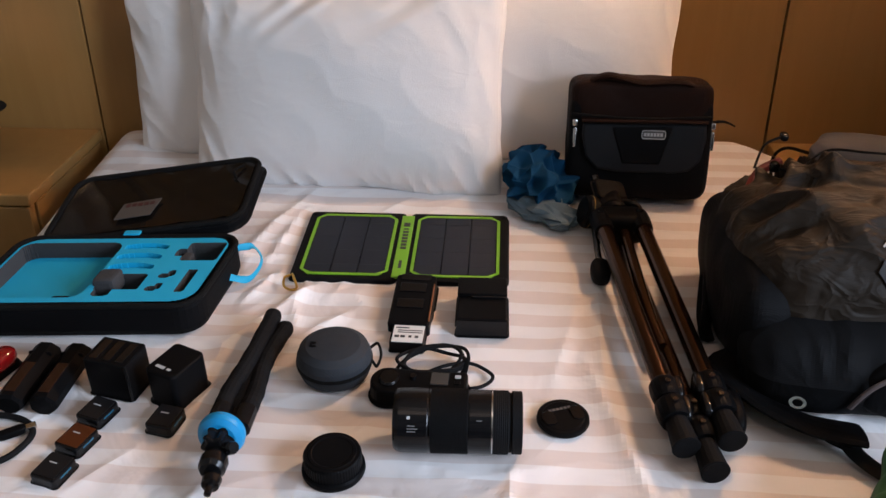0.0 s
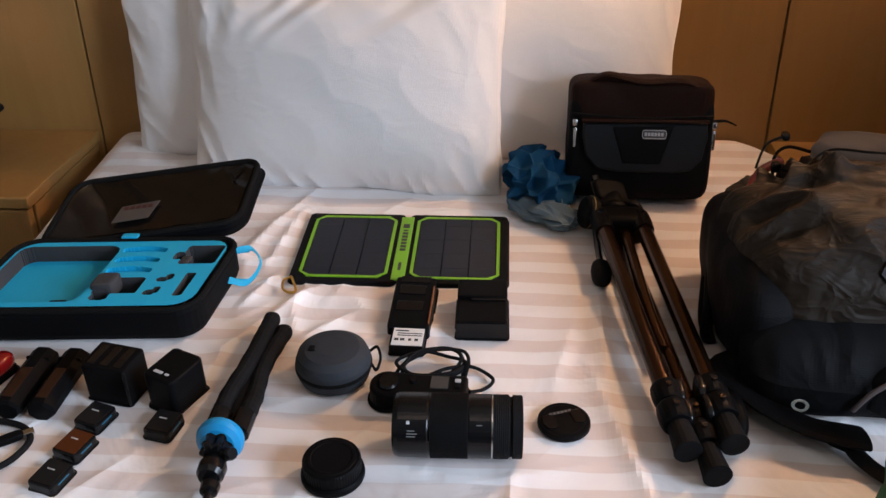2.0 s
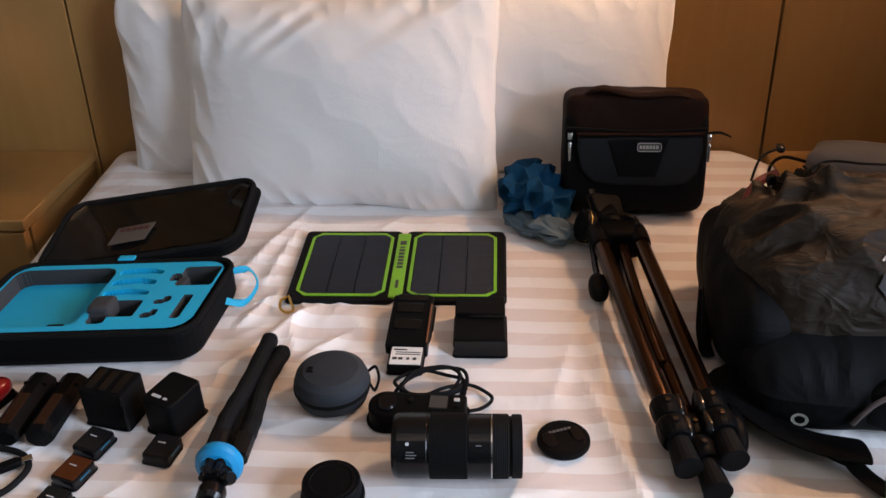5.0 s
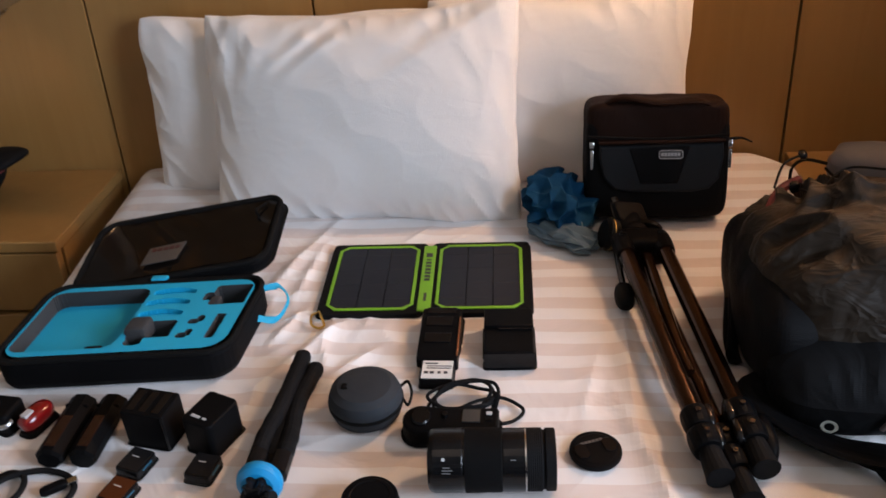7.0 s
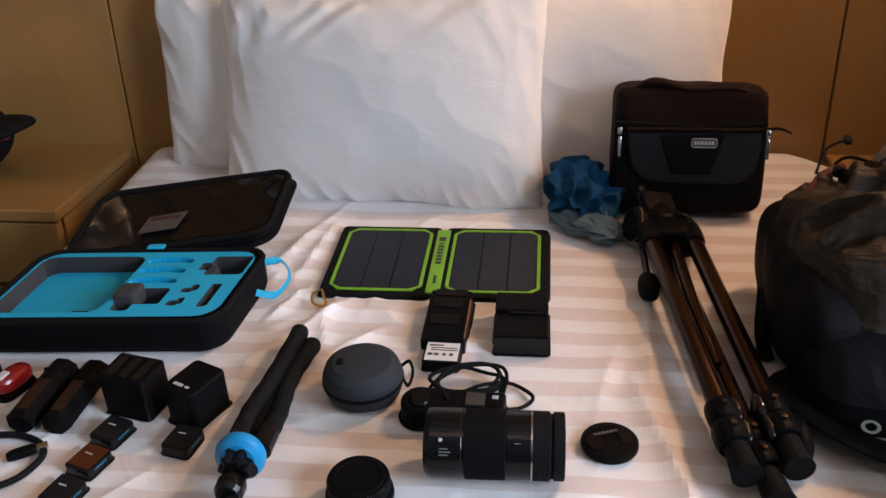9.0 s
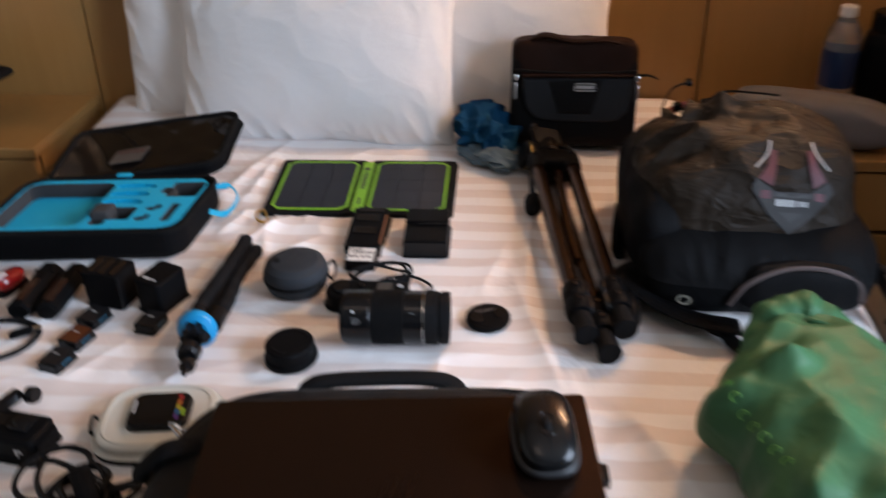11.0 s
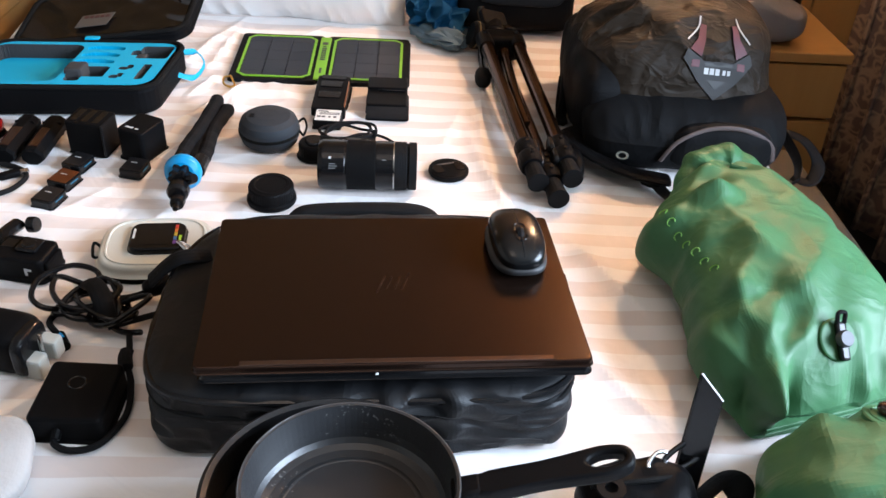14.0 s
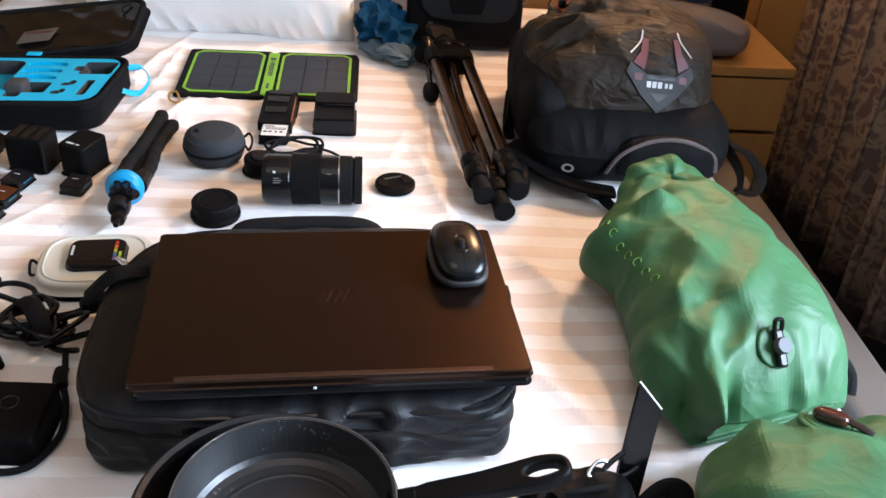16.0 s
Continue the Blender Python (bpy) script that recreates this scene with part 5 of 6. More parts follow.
    part("cord_lock", blob(0.012, 0.012, 0.014, k=3, seg=6, at=(-0.083, 0.112, 0.172)), GLOSS, root)


backpack()

DRY = wrinkled(material("green_coated_fabric", (0.038, 0.108, 0.045), 0.50, vary=0.16, scale=7, bump=0.12, bump_scale=900, spec=0.25), 9, 0.016, 0.5)


def crease_height(x, y, lines):
    """Sum of pinched cloth ridges: each line is (from, to, height, width), cusped along its crest and fading at its far end."""
    z = 0.0
    for (ax, ay), (bx, by), hh, ww in lines:
        dx, dy = bx - ax, by - ay
        k = ((x - ax) * dx + (y - ay) * dy) / (dx * dx + dy * dy)
        t = max(0.0, min(1.0, k))
        far = math.hypot(x - ax - t * dx, y - ay - t * dy)
        if far < 5 * ww:
            z += hh * (math.exp(-(far / ww) ** 1.25) - 0.35 * math.exp(-((far - 2.4 * ww) / ww) ** 2)) * (1.0 - 0.75 * t)
    return z


def stuffed_sack(secs, n, lines, seed, shear=0.0, soft=0.0022):
    """A limp filled sack lying down: cross-sections (y, left, right, height, lowest), rounded and creased."""
    bm = bmesh.new()
    keys = [Vector((a, b, c)) for a, b, c, d, e in secs]
    more = [Vector((d, e, 0)) for a, b, c, d, e in secs]
    one, two = smooth_path(keys, False, 14), smooth_path(more, False, 14)
    rows = []
    lo = secs[-1][0]
    for p, q in zip(one, two):
        y0, xl, xr = p
        high, low = q.x, q.y
        row = []
        mid, half = (xl + xr) / 2, (xr - xl) / 2
        for i in range(n):
            a = 2 * math.pi * i / n
            ca, sa = math.cos(a), math.sin(a)
            x = mid + half * math.copysign(abs(ca) ** 0.80, ca) * (1.0 if sa > 0 else 1.0 - 0.22 * abs(sa))
            belly = 0.30 * high
            z = low + (belly + (high - belly) * abs(sa) ** 0.92 if sa > 0 else belly * (1 - abs(sa) ** 0.8))
            near = max(0.0, min(1.0, (0.02 - y0) / 0.14))
            y = y0 + shear * (x - mid) * near
            row.append(bm.verts.new((x, y, max(0.0008, z))))
        rows.append(row)
    for a, b in zip(rows, rows[1:]):
        for i in range(n):
            bm.faces.new((a[i], a[(i + 1) % n], b[(i + 1) % n], b[i]))
    bm.faces.new(rows[0])
    bm.faces.new(rows[-1])
    bmesh.ops.recalc_face_normals(bm, faces=bm.faces)
    for _ in range(6):
        bmesh.ops.smooth_vert(bm, verts=bm.verts, factor=0.5, use_axis_x=True, use_axis_y=True, use_axis_z=True)
    bm.normal_update()
    moved = []
    for v in bm.verts:
        x, y, z = v.co
        bend = 0.005 * noise.noise(Vector((x * 30, y * 30, seed + 7)))
        w = crease_height(x + bend, y - bend, lines)
        w += soft * (noise.noise(Vector((x * 20, y * 15, seed))) + 1.3 * (0.35 - abs(noise.noise(Vector((x * 15 + y * 12, y * 14 - x * 6, z * 12 + seed + 4)))) * 1.4))
        w += 0.5 * soft * (0.3 - abs(noise.noise(Vector((x * 42 - y * 20, y * 40 + x * 10, z * 30 + seed + 2)))))
        moved.append(v.co + v.normal * w * max(0.0, min(1.0, (z - 0.012) / 0.03)))
    for v, co in zip(bm.verts, moved):
        v.co = co
    for _ in range(5):
        bmesh.ops.smooth_vert(bm, verts=bm.verts, factor=0.5, use_axis_x=True, use_axis_y=True, use_axis_z=True)
    return bm


def dry_bag():
    """A stuffed roll-top dry sack lying on its side, neck towards the pillows."""
    root = thing("dry_bag", "stuffed green roll-top dry bag lying on the sheet", "dry bag", B(0.430, 0.470, 0))
    secs = [(0.232, -0.046, 0.036, 0.050, 0.045), (0.218, -0.058, 0.054, 0.075, 0.025), (0.200, -0.074, 0.080, 0.096, 0.006), (0.165, -0.100, 0.102, 0.110, 0.0), (0.125, -0.124, 0.114, 0.116, 0.0), (0.095, -0.136, 0.118, 0.118, 0.0), (0.060, -0.118, 0.122, 0.120, 0.0), (0.025, -0.102, 0.126, 0.120, 0.0),
            (-0.025, -0.106, 0.130, 0.118, 0.0), (-0.065, -0.110, 0.134, 0.110, 0.0), (-0.095, -0.100, 0.136, 0.097, 0.0), (-0.120, -0.084, 0.132, 0.076, 0.0), (-0.138, -0.070, 0.126, 0.048, 0.0), (-0.146, -0.062, 0.120, 0.026, 0.004)]
    lines = [((-0.050, 0.118), (-0.132, 0.088), 0.009, 0.014), ((-0.050, 0.118), (-0.028, 0.020), 0.009, 0.014), ((-0.050, 0.118), (0.020, 0.170), 0.006, 0.013), ((-0.028, 0.030), (0.010, -0.060), 0.007, 0.013), ((-0.070, 0.190), (0.060, 0.175), 0.007, 0.009),
             ((-0.052, -0.165), (-0.034, -0.070), 0.020, 0.009), ((-0.050, -0.160), (-0.066, -0.040), 0.013, 0.010), ((-0.048, -0.158), (0.006, -0.085), 0.015, 0.008), ((-0.060, -0.150), (-0.100, -0.085), 0.012, 0.010), ((-0.060, -0.040), (-0.035, 0.000), 0.008, 0.011),
             ((0.066, -0.150), (0.052, -0.095), 0.010, 0.008), ((0.070, -0.145), (0.110, -0.070), 0.009, 0.010), ((0.000, -0.060), (0.070, 0.060), 0.007, 0.013), ((0.030, 0.200), (0.055, 0.100), 0.007, 0.012), ((-0.030, 0.205), (-0.085, 0.130), 0.008, 0.010), ((0.115, 0.060), (0.125, -0.050), 0.006, 0.012), ((-0.100, 0.020), (-0.070, 0.060), 0.008, 0.012)]
    bm = stuffed_sack(secs, 220, lines, 14.0, 0.32)
    skin = BVHTree.FromBMesh(bm)
    part("body", bm, DRY, root, "green coated fabric body with hard creases")

    def over(x, y):
        hit = skin.ray_cast(Vector((x, y, 0.4)), Vector((0, 0, -1)))
        return hit[0], hit[1]

    # neck: a rolled end curling over, with its open mouth turned aside
    def gathers(t):
        return 1.0 + 0.10 * math.sin(t * 23) + 0.06 * math.sin(t * 41 + 1)
    part("rolled_neck", tube([(-0.050, 0.190, 0.056), (-0.046, 0.214, 0.074), (-0.028, 0.230, 0.086), (-0.002, 0.236, 0.090), (0.022, 0.228, 0.082), (0.036, 0.214, 0.066)], 0.0225, flat=0.85, n=28, taper=gathers), DRY, root, "rolled and tucked neck")
    part("neck_base", blob(0.096, 0.066, 0.060, k=2.4, seg=20, bulge=lambda p, q: p + q.normalized() * 0.006 * (ridge(p.x * 2, p.z + p.y, 3.0, 20, 0.6) - 0.4), at=(-0.006, 0.202, 0.024)), DRY, root)
    part("mouth_fold", tube([(-0.004, 0.208, 0.094), (0.014, 0.199, 0.093), (0.028, 0.197, 0.082), (0.035, 0.200, 0.066), (0.033, 0.202, 0.050)], 0.0085, flat=0.5, n=12, up=(0, 1, 0.3)), DRY, root, "turned-over lip of the neck")
    part("neck_pleat", tube([(-0.030, 0.200, 0.094), (-0.012, 0.190, 0.090), (-0.004, 0.184, 0.080)], 0.006, flat=0.6, n=10), DRY, root)
    part("end_seam", slab([(-0.058, -0.158), (0.100, -0.112), (0.100, -0.128), (-0.050, -0.176)][::-1], 0.005, 0.0015, (0, 0, 0.020)), DRY, root, "welded end seam")
    spot, up = over(0.027, -0.108)
    side = Vector((1, 0.12, 0)).cross(up).normalized() * -1
    cross = side.cross(up).normalized()
    vm = Matrix(((cross.x, side.x, up.x, spot.x), (cross.y, side.y, up.y, spot.y), (cross.z, side.z, up.z, spot.z + 0.001), (0, 0, 0, 1)))
    part("valve_patch", lathe([(0, 0.0012), (0.021, 0.001), (0.0225, 0.0), (0.0225, -0.004), (0.0, -0.004)], 40, vm), DRY, root, "round welded patch")
    valve = part("valve", rbox(0.012, 0.040, 0.007, 0.003, (0, -0.002, 0)), GLOSS, root, "black plastic valve clip", m=vm @ T(0, 0, 0.001))
    part("valve_button", lathe([(0, 0.0125), (0.0075, 0.0125), (0.0088, 0.010), (0.0088, 0.005)], 28), material("grey_plastic", (0.07, 0.07, 0.08), 0.45, spec=0.2), valve, "grey round button")
    part("valve_loop", tube([(-0.004, 0.016, 0.005), (-0.004, 0.026, 0.009), (0.004, 0.026, 0.009), (0.004, 0.016, 0.005)], 0.0024), GLOSS, valve)
    lime = material("lime_print", (0.13, 0.33, 0.05), 0.5)
    for i in range(7):
        x, y = -0.112 + 0.0060 * i, 0.098 - 0.017 * i
        spot, up = over(x, y)
        if spot is None:
            continue
        q = up.to_track_quat("Z", "Y").to_matrix().to_4x4()
        part("print_mark", tube([(0.0042 * math.cos(a), 0.0052 * math.sin(a), 0.0) for a in [0.5 + 0.9 * k for k in range(6)]], 0.0007, n=5, fine=3), lime, root, "faint lime printed mark", m=Matrix.Translation(spot + up * 0.0008) @ q)
    part("edge_clip", tube([(0.120, -0.070, 0.050), (0.134, -0.085, 0.034), (0.130, -0.105, 0.018)], 0.006, flat=0.5), STRAPM, root, "black side strap")


dry_bag()


def second_dry_bag():
    root = thing("dry_bag", "stuffed green dry bag with a glossy brown valve", "dry bag", B(0.466, 0.148, 0))

    secs = [(0.142, -0.060, 0.120, 0.030, 0.006), (0.130, -0.086, 0.136, 0.066, 0.0), (0.105, -0.108, 0.144, 0.096, 0.0), (0.060, -0.128, 0.148, 0.118, 0.0), (0.0, -0.136, 0.150, 0.126, 0.0), (-0.060, -0.130, 0.146, 0.120, 0.0), (-0.100, -0.115, 0.136, 0.096, 0.0), (-0.125, -0.095, 0.120, 0.040, 0.0)]
    lines = [((-0.010, 0.120), (-0.060, 0.020), 0.010, 0.012), ((-0.060, 0.110), (-0.095, 0.000), 0.010, 0.012), ((0.050, 0.125), (0.070, 0.030), 0.009, 0.012), ((-0.120, 0.030), (-0.040, -0.020), 0.009, 0.013), ((0.000, 0.060), (0.060, -0.040), 0.007, 0.014)]
    bm = stuffed_sack(secs, 160, lines, 31.0, 0.0)
    skin = BVHTree.FromBMesh(bm)
    part("body", bm, DRY, root, "green coated fabric body with creases")
    hit = skin.ray_cast(Vector((-0.004, 0.098, 0.4)), Vector((0, 0, -1)))
    spot, up = hit[0], hit[1]
    vm = Matrix.Translation(spot) @ up.to_track_quat("Z", "Y").to_matrix().to_4x4()
    part("valve_patch", lathe([(0, 0.0014), (0.026, 0.001), (0.0275, 0.0), (0.0275, -0.004), (0, -0.004)], 40, vm), DRY, root, "round welded patch")
    part("patch_ring", lathe([(0.0195, 0.0012), (0.0202, 0.0020), (0.0212, 0.0020), (0.0220, 0.0012)], 40, vm), DRY, root)
    part("valve", blob(0.032, 0.018, 0.013, k=3, seg=10), material("brown_plastic", (0.045, 0.012, 0.007), 0.2, coat=0.5), root, "glossy brown valve plug", m=vm @ T(0, 0, 0.001) @ pose(0, 0, 0, 0, 0, -25))
    part("valve_tail", tube([(-0.014, 0.004, 0.008), (-0.026, 0.012, 0.006), (-0.034, 0.016, 0.003)], 0.005, flat=0.6), material("dark_brown_rubber", (0.012, 0.006, 0.005), 0.35), root, m=vm)


second_dry_bag()


BAGCLOTH = wrinkled(weave(material("black_bag_nylon", (0.0055, 0.0058, 0.0066), 0.48, vary=0.3, scale=10, spec=0.22), 260, 0.12), 8, 0.022, 0.30)


def laptop_bag():
    root = thing("laptop_bag", "black nylon laptop bag lying flat under the laptop", "bag", B(-0.026, 0.414, 3.5))
    w, d, h = 0.420, 0.297, 0.088

    def f(p, q):
        front = max(0.0, -q.y - 0.7) / 0.3
        pleat = (0.5 + 0.5 * math.sin(p.x * 95 + 2.5 * noise.noise(Vector((p.x * 9, 0, 2))))) ** 3 * math.exp(-((p.x - 0.03) / 0.07) ** 2)
        slack = noise.noise(Vector((p.x * 12 + p.z * 20, p.z * 10, 5)))
        side = noise.noise(Vector((p.x * 9, p.y * 9, p.z * 5)))
        # the far corner by the strap is pulled in
        p = p + Vector((0.040 * max(0.0, -q.x) * max(0.0, p.y / (d / 2)) ** 1.5, 0, 0))
        return p + Vector((0, -1, 0.3)) * front * (0.008 * pleat + 0.0025 * slack) + Vector((0, 0, 0.004)) * side * max(0, q.z) + Vector((q.x, 0, 0)) * 0.004 * side + q.normalized() * (0.0030 * noise.noise(Vector((p.x * 26 + p.z * 34, p.y * 26 - p.z * 20, p.z * 14))) + 0.0060 * max(0.0, -q.y) ** 3 * (0.5 - abs(noise.noise(Vector((p.x * 16 + p.z * 42, 3.0, p.z * 40 - p.x * 12)))) * 1.6))
    part("lower_body", blob(w - 0.008, d - 0.006, 0.064, k=9, seg=96, bulge=f), BAGCLOTH, root, "black nylon lower half with slack creases")
    part("upper_body", blob(w, d, 0.046, k=5.5, seg=100, bulge=f, at=(0, 0, h - 0.046)), BAGCLOTH, root, "padded black nylon upper half")
    rim = [(w / 2 * math.copysign(abs(math.cos(a)) ** (2 / 5.5), math.cos(a)), d / 2 * math.copysign(abs(math.sin(a)) ** (2 / 5.5), math.sin(a))) for a in [2 * math.pi * (i + 0.5) / 120 for i in range(120)]]
    rim = [(x + 0.040 * max(0.0, -x / (w / 2)) * max(0.0, y / (d / 2)) ** 1.5, y) for x, y in rim]
    part("piping", tube([(x * 0.992, y * 0.992, h - 0.011) for x, y in rim], 0.0036, closed=True, fine=1), GLOSS, root, "shiny black piping")
    part("zip", tube([(x * 0.998, y * 0.998, h - 0.030) for x, y in rim], 0.0026, closed=True, fine=1), STRAPM, root, "black zip line")
    part("handle_tab", rbox(0.022, 0.010, 0.020, 0.003, (-0.07, d / 2 + 0.002, h - 0.036)), NYLON, root)
    part("handle_tab", rbox(0.022, 0.010, 0.020, 0.003, (0.09, d / 2 + 0.002, h - 0.036)), NYLON, root)
    part("carry_handle", tube([(-0.082, d / 2 + 0.002, h - 0.034), (-0.078, d / 2 + 0.022, h - 0.024), (-0.05, d / 2 + 0.028, h - 0.020), (0.04, d / 2 + 0.030, h - 0.020), (0.075, d / 2 + 0.024, h - 0.024), (0.088, d / 2 + 0.002, h - 0.034)], 0.011, flat=0.55, n=12), RUBBER, root, "padded carry handle")
    part("side_clip", rbox(0.020, 0.024, 0.012, 0.003, (w / 2 + 0.004, 0.04, h - 0.030)), GLOSS, root)
    part("strap_ring", tube([(-w / 2 + 0.018, 0.085, h - 0.014), (-w / 2 + 0.006, 0.096, h - 0.010), (-w / 2 + 0.002, 0.106, h - 0.016), (-w / 2 + 0.014, 0.102, h - 0.020)], 0.0022, closed=True), STEEL, root, "metal strap ring")
    part("strap_lug", tube([(-w / 2 + 0.045, 0.062, h - 0.002), (-w / 2 + 0.012, 0.052, h + 0.002), (-w / 2 - 0.018, 0.044, h - 0.022)], 0.012, flat=0.35, n=12), NYLON, root, "folded strap end")


laptop_bag()

LAPTOP = material("dark_bronze_aluminium", (0.027, 0.0150, 0.0105), 0.20, metal=0.8, vary=0.06, scale=30, bump=0.05, bump_scale=900)


def laptop():
    root = thing("laptop", "closed dark bronze laptop lying on its bag", "laptop", T(0.004, 0.394, 0.0) @ pose(0, 0, 0.666, 0.4, 0, 4.6))
    part("base", slab(rrect(0.356, 0.246, 0.006), 0.009, 0.003), GLOSS, root, "dark base with a thin gap")
    part("lid", slab(rrect(0.363, 0.248, 0.006), 0.007, 0.0015, (-0.002, 0, 0.0095)), LAPTOP, root, "dark bronze metal lid")
    part("hinge", rbox(0.285, 0.006, 0.0012, 0.0004, (0.0, -0.1195, 0.0164)), material("polished_edge", (0.12, 0.085, 0.07), 0.2, metal=0.9), root, "polished strip along the lid's edge")
    part("status_light", rbox(0.003, 0.002, 0.002, 0.0006, (-0.020, -0.1235, 0.004)), material("white_led", (0.9, 0.9, 0.9), 0.3), root, "white status light")
    logo = material("polished_logo", (0.034, 0.021, 0.016), 0.28, metal=0.9)
    for k in range(4):
        part("logo_bar", rbox(0.0018, (0.030, 0.022, 0.022, 0.030)[k], 0.0004, 0, (0, 0, 0)), logo, root, smooth=False, m=T(-0.013 + 0.0085 * k, (-0.003, 0.0, 0.0, 0.003)[k], 0.0164) @ pose(0, 0, 0, 0, 0, -18))


laptop()


def mouse():
    root = thing("computer_mouse", "black wireless mouse resting on the laptop lid", "mouse", T(0.132, 0.455, 0.6835) @ pose(0, 0, 0, 0, 0, 6))

    def f(p, q):
        t = p.y / 0.05
        return Vector((p.x * (1 - 0.07 * (1 - t * t)), p.y, (p.z + 0.018) * (1.0 - 0.16 * t * t + 0.06 * t) - 0.018))
    part("skirt", blob(0.061, 0.101, 0.016, k=3.0, seg=18, at=(0, 0, 0)), material("grey_rubber", (0.009, 0.009, 0.010), 0.55), root, "dark grey rubber sides")
    bm = blob(0.0595, 0.0995, 0.036, k=2.7, seg=32, bulge=f, at=(0, 0, 0.002))
    skin = BVHTree.FromBMesh(bm)

    def top(x, y):
        return skin.ray_cast(Vector((x, y, 0.1)), Vector((0, 0, -1)))[0].z
    part("shell", bm, material("satin_black", (0.0045, 0.0048, 0.0052), 0.24, vary=0.1, spec=0.30), root, "satin black top shell")
    part("button_gap", tube([(0, -0.046 + 0.0065 * i, top(0, -0.046 + 0.0065 * i) - 0.0001) for i in range(14)], 0.0005, n=6), RUBBER, root)
    zt = top(0, -0.014)
    part("wheel", lathe([(0.004, -0.0034), (0.0085, -0.0034), (0.0095, 0), (0.0085, 0.0034), (0.004, 0.0034)], 24, T(0, -0.014, zt - 0.006) @ pose(0, 0, 0, 0, 90, 0)), RUBBER, root, "rubber scroll wheel")
    part("wheel_trim", tube([(x, y - 0.014, top(x, y - 0.014) + 0.0003) for x, y in rrect(0.012, 0.026, 0.0055, 4)], 0.0007, closed=True, fine=1, n=6), GLOSS, root)


mouse()

PANBODY = material("matt_black_pan", (0.0065, 0.0065, 0.0070), 0.45, vary=0.4, scale=30, bump=0.15, bump_scale=900, spec=0.3)
ENAMEL = scuffed(material("non_stick_coating", (0.018, 0.0184, 0.0196), 0.32, vary=0.35, scale=25, bump=0.12, bump_scale=1400, spec=0.5), 300, 0.40, (0.10, 0.098, 0.095))


def frying_pan():
    root = thing("frying_pan", "black non-stick frying pan with a hooked handle", "pan", T(-0.021, 0.141, 0.6295) @ pose(0, 0, 0, 0.5, 0, 0))
    R = 0.0865
    part("pan_body", lathe([(0, 0.0), (0.064, 0.0), (0.074, 0.003), (0.0805, 0.010), (R - 0.002, 0.040), (R, 0.0415), (R + 0.0006, 0.0422), (R, 0.0430), (R - 0.0022, 0.0425), (0.0805, 0.018), (0.0785, 0.0105), (0.0750, 0.0062), (0.069, 0.0042), (0.062, 0.0034), (0, 0.0030)], 96), ENAMEL, root, "scuffed non-stick pan body")
    part("step_ring", lathe([(0.056, 0.0032), (0.0575, 0.0038), (0.0595, 0.0038), (0.061, 0.0034)], 64), ENAMEL, root)
    part("worn_rim", tube([((R + 0.0004) * math.cos(a), (R + 0.0004) * math.sin(a), 0.0424) for a in [2 * math.pi * i / 80 for i in range(80)]], 0.0009, closed=True, fine=1, n=6), material("worn_rim_metal", (0.09, 0.09, 0.092), 0.4, vary=0.8, scale=60, metal=0.5), root, "worn bare rim")
    part("ferrule", rbox(0.026, 0.022, 0.012, 0.004), BLACKPL, root, "black handle socket", m=T(R + 0.008, 0.004, 0.026) @ pose(0, 0, 0, 0, -12, 4))
    bm = bmesh.new()
    # handle with a hanging hole
    outer = smooth_path([(0.0, -0.010, 0), (0.05, -0.012, 0), (0.09, -0.015, 0), (0.108, -0.0155, 0), (0.124, -0.011, 0), (0.129, 0.0, 0), (0.124, 0.011, 0), (0.108, 0.0155, 0), (0.09, 0.015, 0), (0.05, 0.012, 0), (0.0, 0.010, 0)], True, 4)
    ctr, rad = (0.106, 0.0), (0.0145, 0.0065)
    k = len(outer)
    o = [bm.verts.new((p.x, p.y, 0)) for p in outer]
    i = [bm.verts.new((ctr[0] + rad[0] * math.cos(math.atan2(p.y - ctr[1], p.x - ctr[0])) , ctr[1] + rad[1] * math.sin(math.atan2(p.y - ctr[1], p.x - ctr[0])), 0)) for p in outer]
    for a in range(k):
        b = (a + 1) % k
        bm.faces.new((o[a], o[b], i[b], i[a]))
    ex = bmesh.ops.extrude_face_region(bm, geom=list(bm.faces))
    bmesh.ops.translate(bm, vec=(0, 0, 0.013), verts=[g for g in ex["geom"] if isinstance(g, bmesh.types.BMVert)])
    bmesh.ops.recalc_face_normals(bm, faces=bm.faces)
    hd = part("handle", bm, BLACKPL, root, "black plastic handle with a hanging hole", m=T(R + 0.016, 0.004, 0.026) @ pose(0, 0, 0, 0, -12, 6))
    bv = hd.modifiers.new("round", "BEVEL")
    bv.width, bv.segments, bv.limit_method, bv.angle_limit = 0.004, 3, "ANGLE", radians(40)


frying_pan()


def second_pan():
    base = zb(0.144) - 0.003
    root = thing("saucepan", "larger dark pan nested beneath the frying pan", "pan", T(-0.036, 0.144, base))
    R, h = 0.105, 0.104
    part("pan_body", lathe([(0, 0.0), (0.088, 0.0), (0.097, 0.004), (R - 0.002, h - 0.012), (R + 0.001, h - 0.005), (R + 0.0005, h), (R - 0.003, h + 0.0025), (R - 0.007, h), (R - 0.008, h - 0.006), (0.094, 0.009), (0.088, 0.0045), (0, 0.0040)], 96), PANBODY, root, "dark pan body with a rounded rim")
    part("inner_lid", lathe([(0, 0.0660), (0.090, 0.0665), (0.0945, 0.068), (0.0945, 0.070), (0.090, 0.0705), (0, 0.0705)], 72), BLACKPL, root, "flat dark lid")


second_pan()


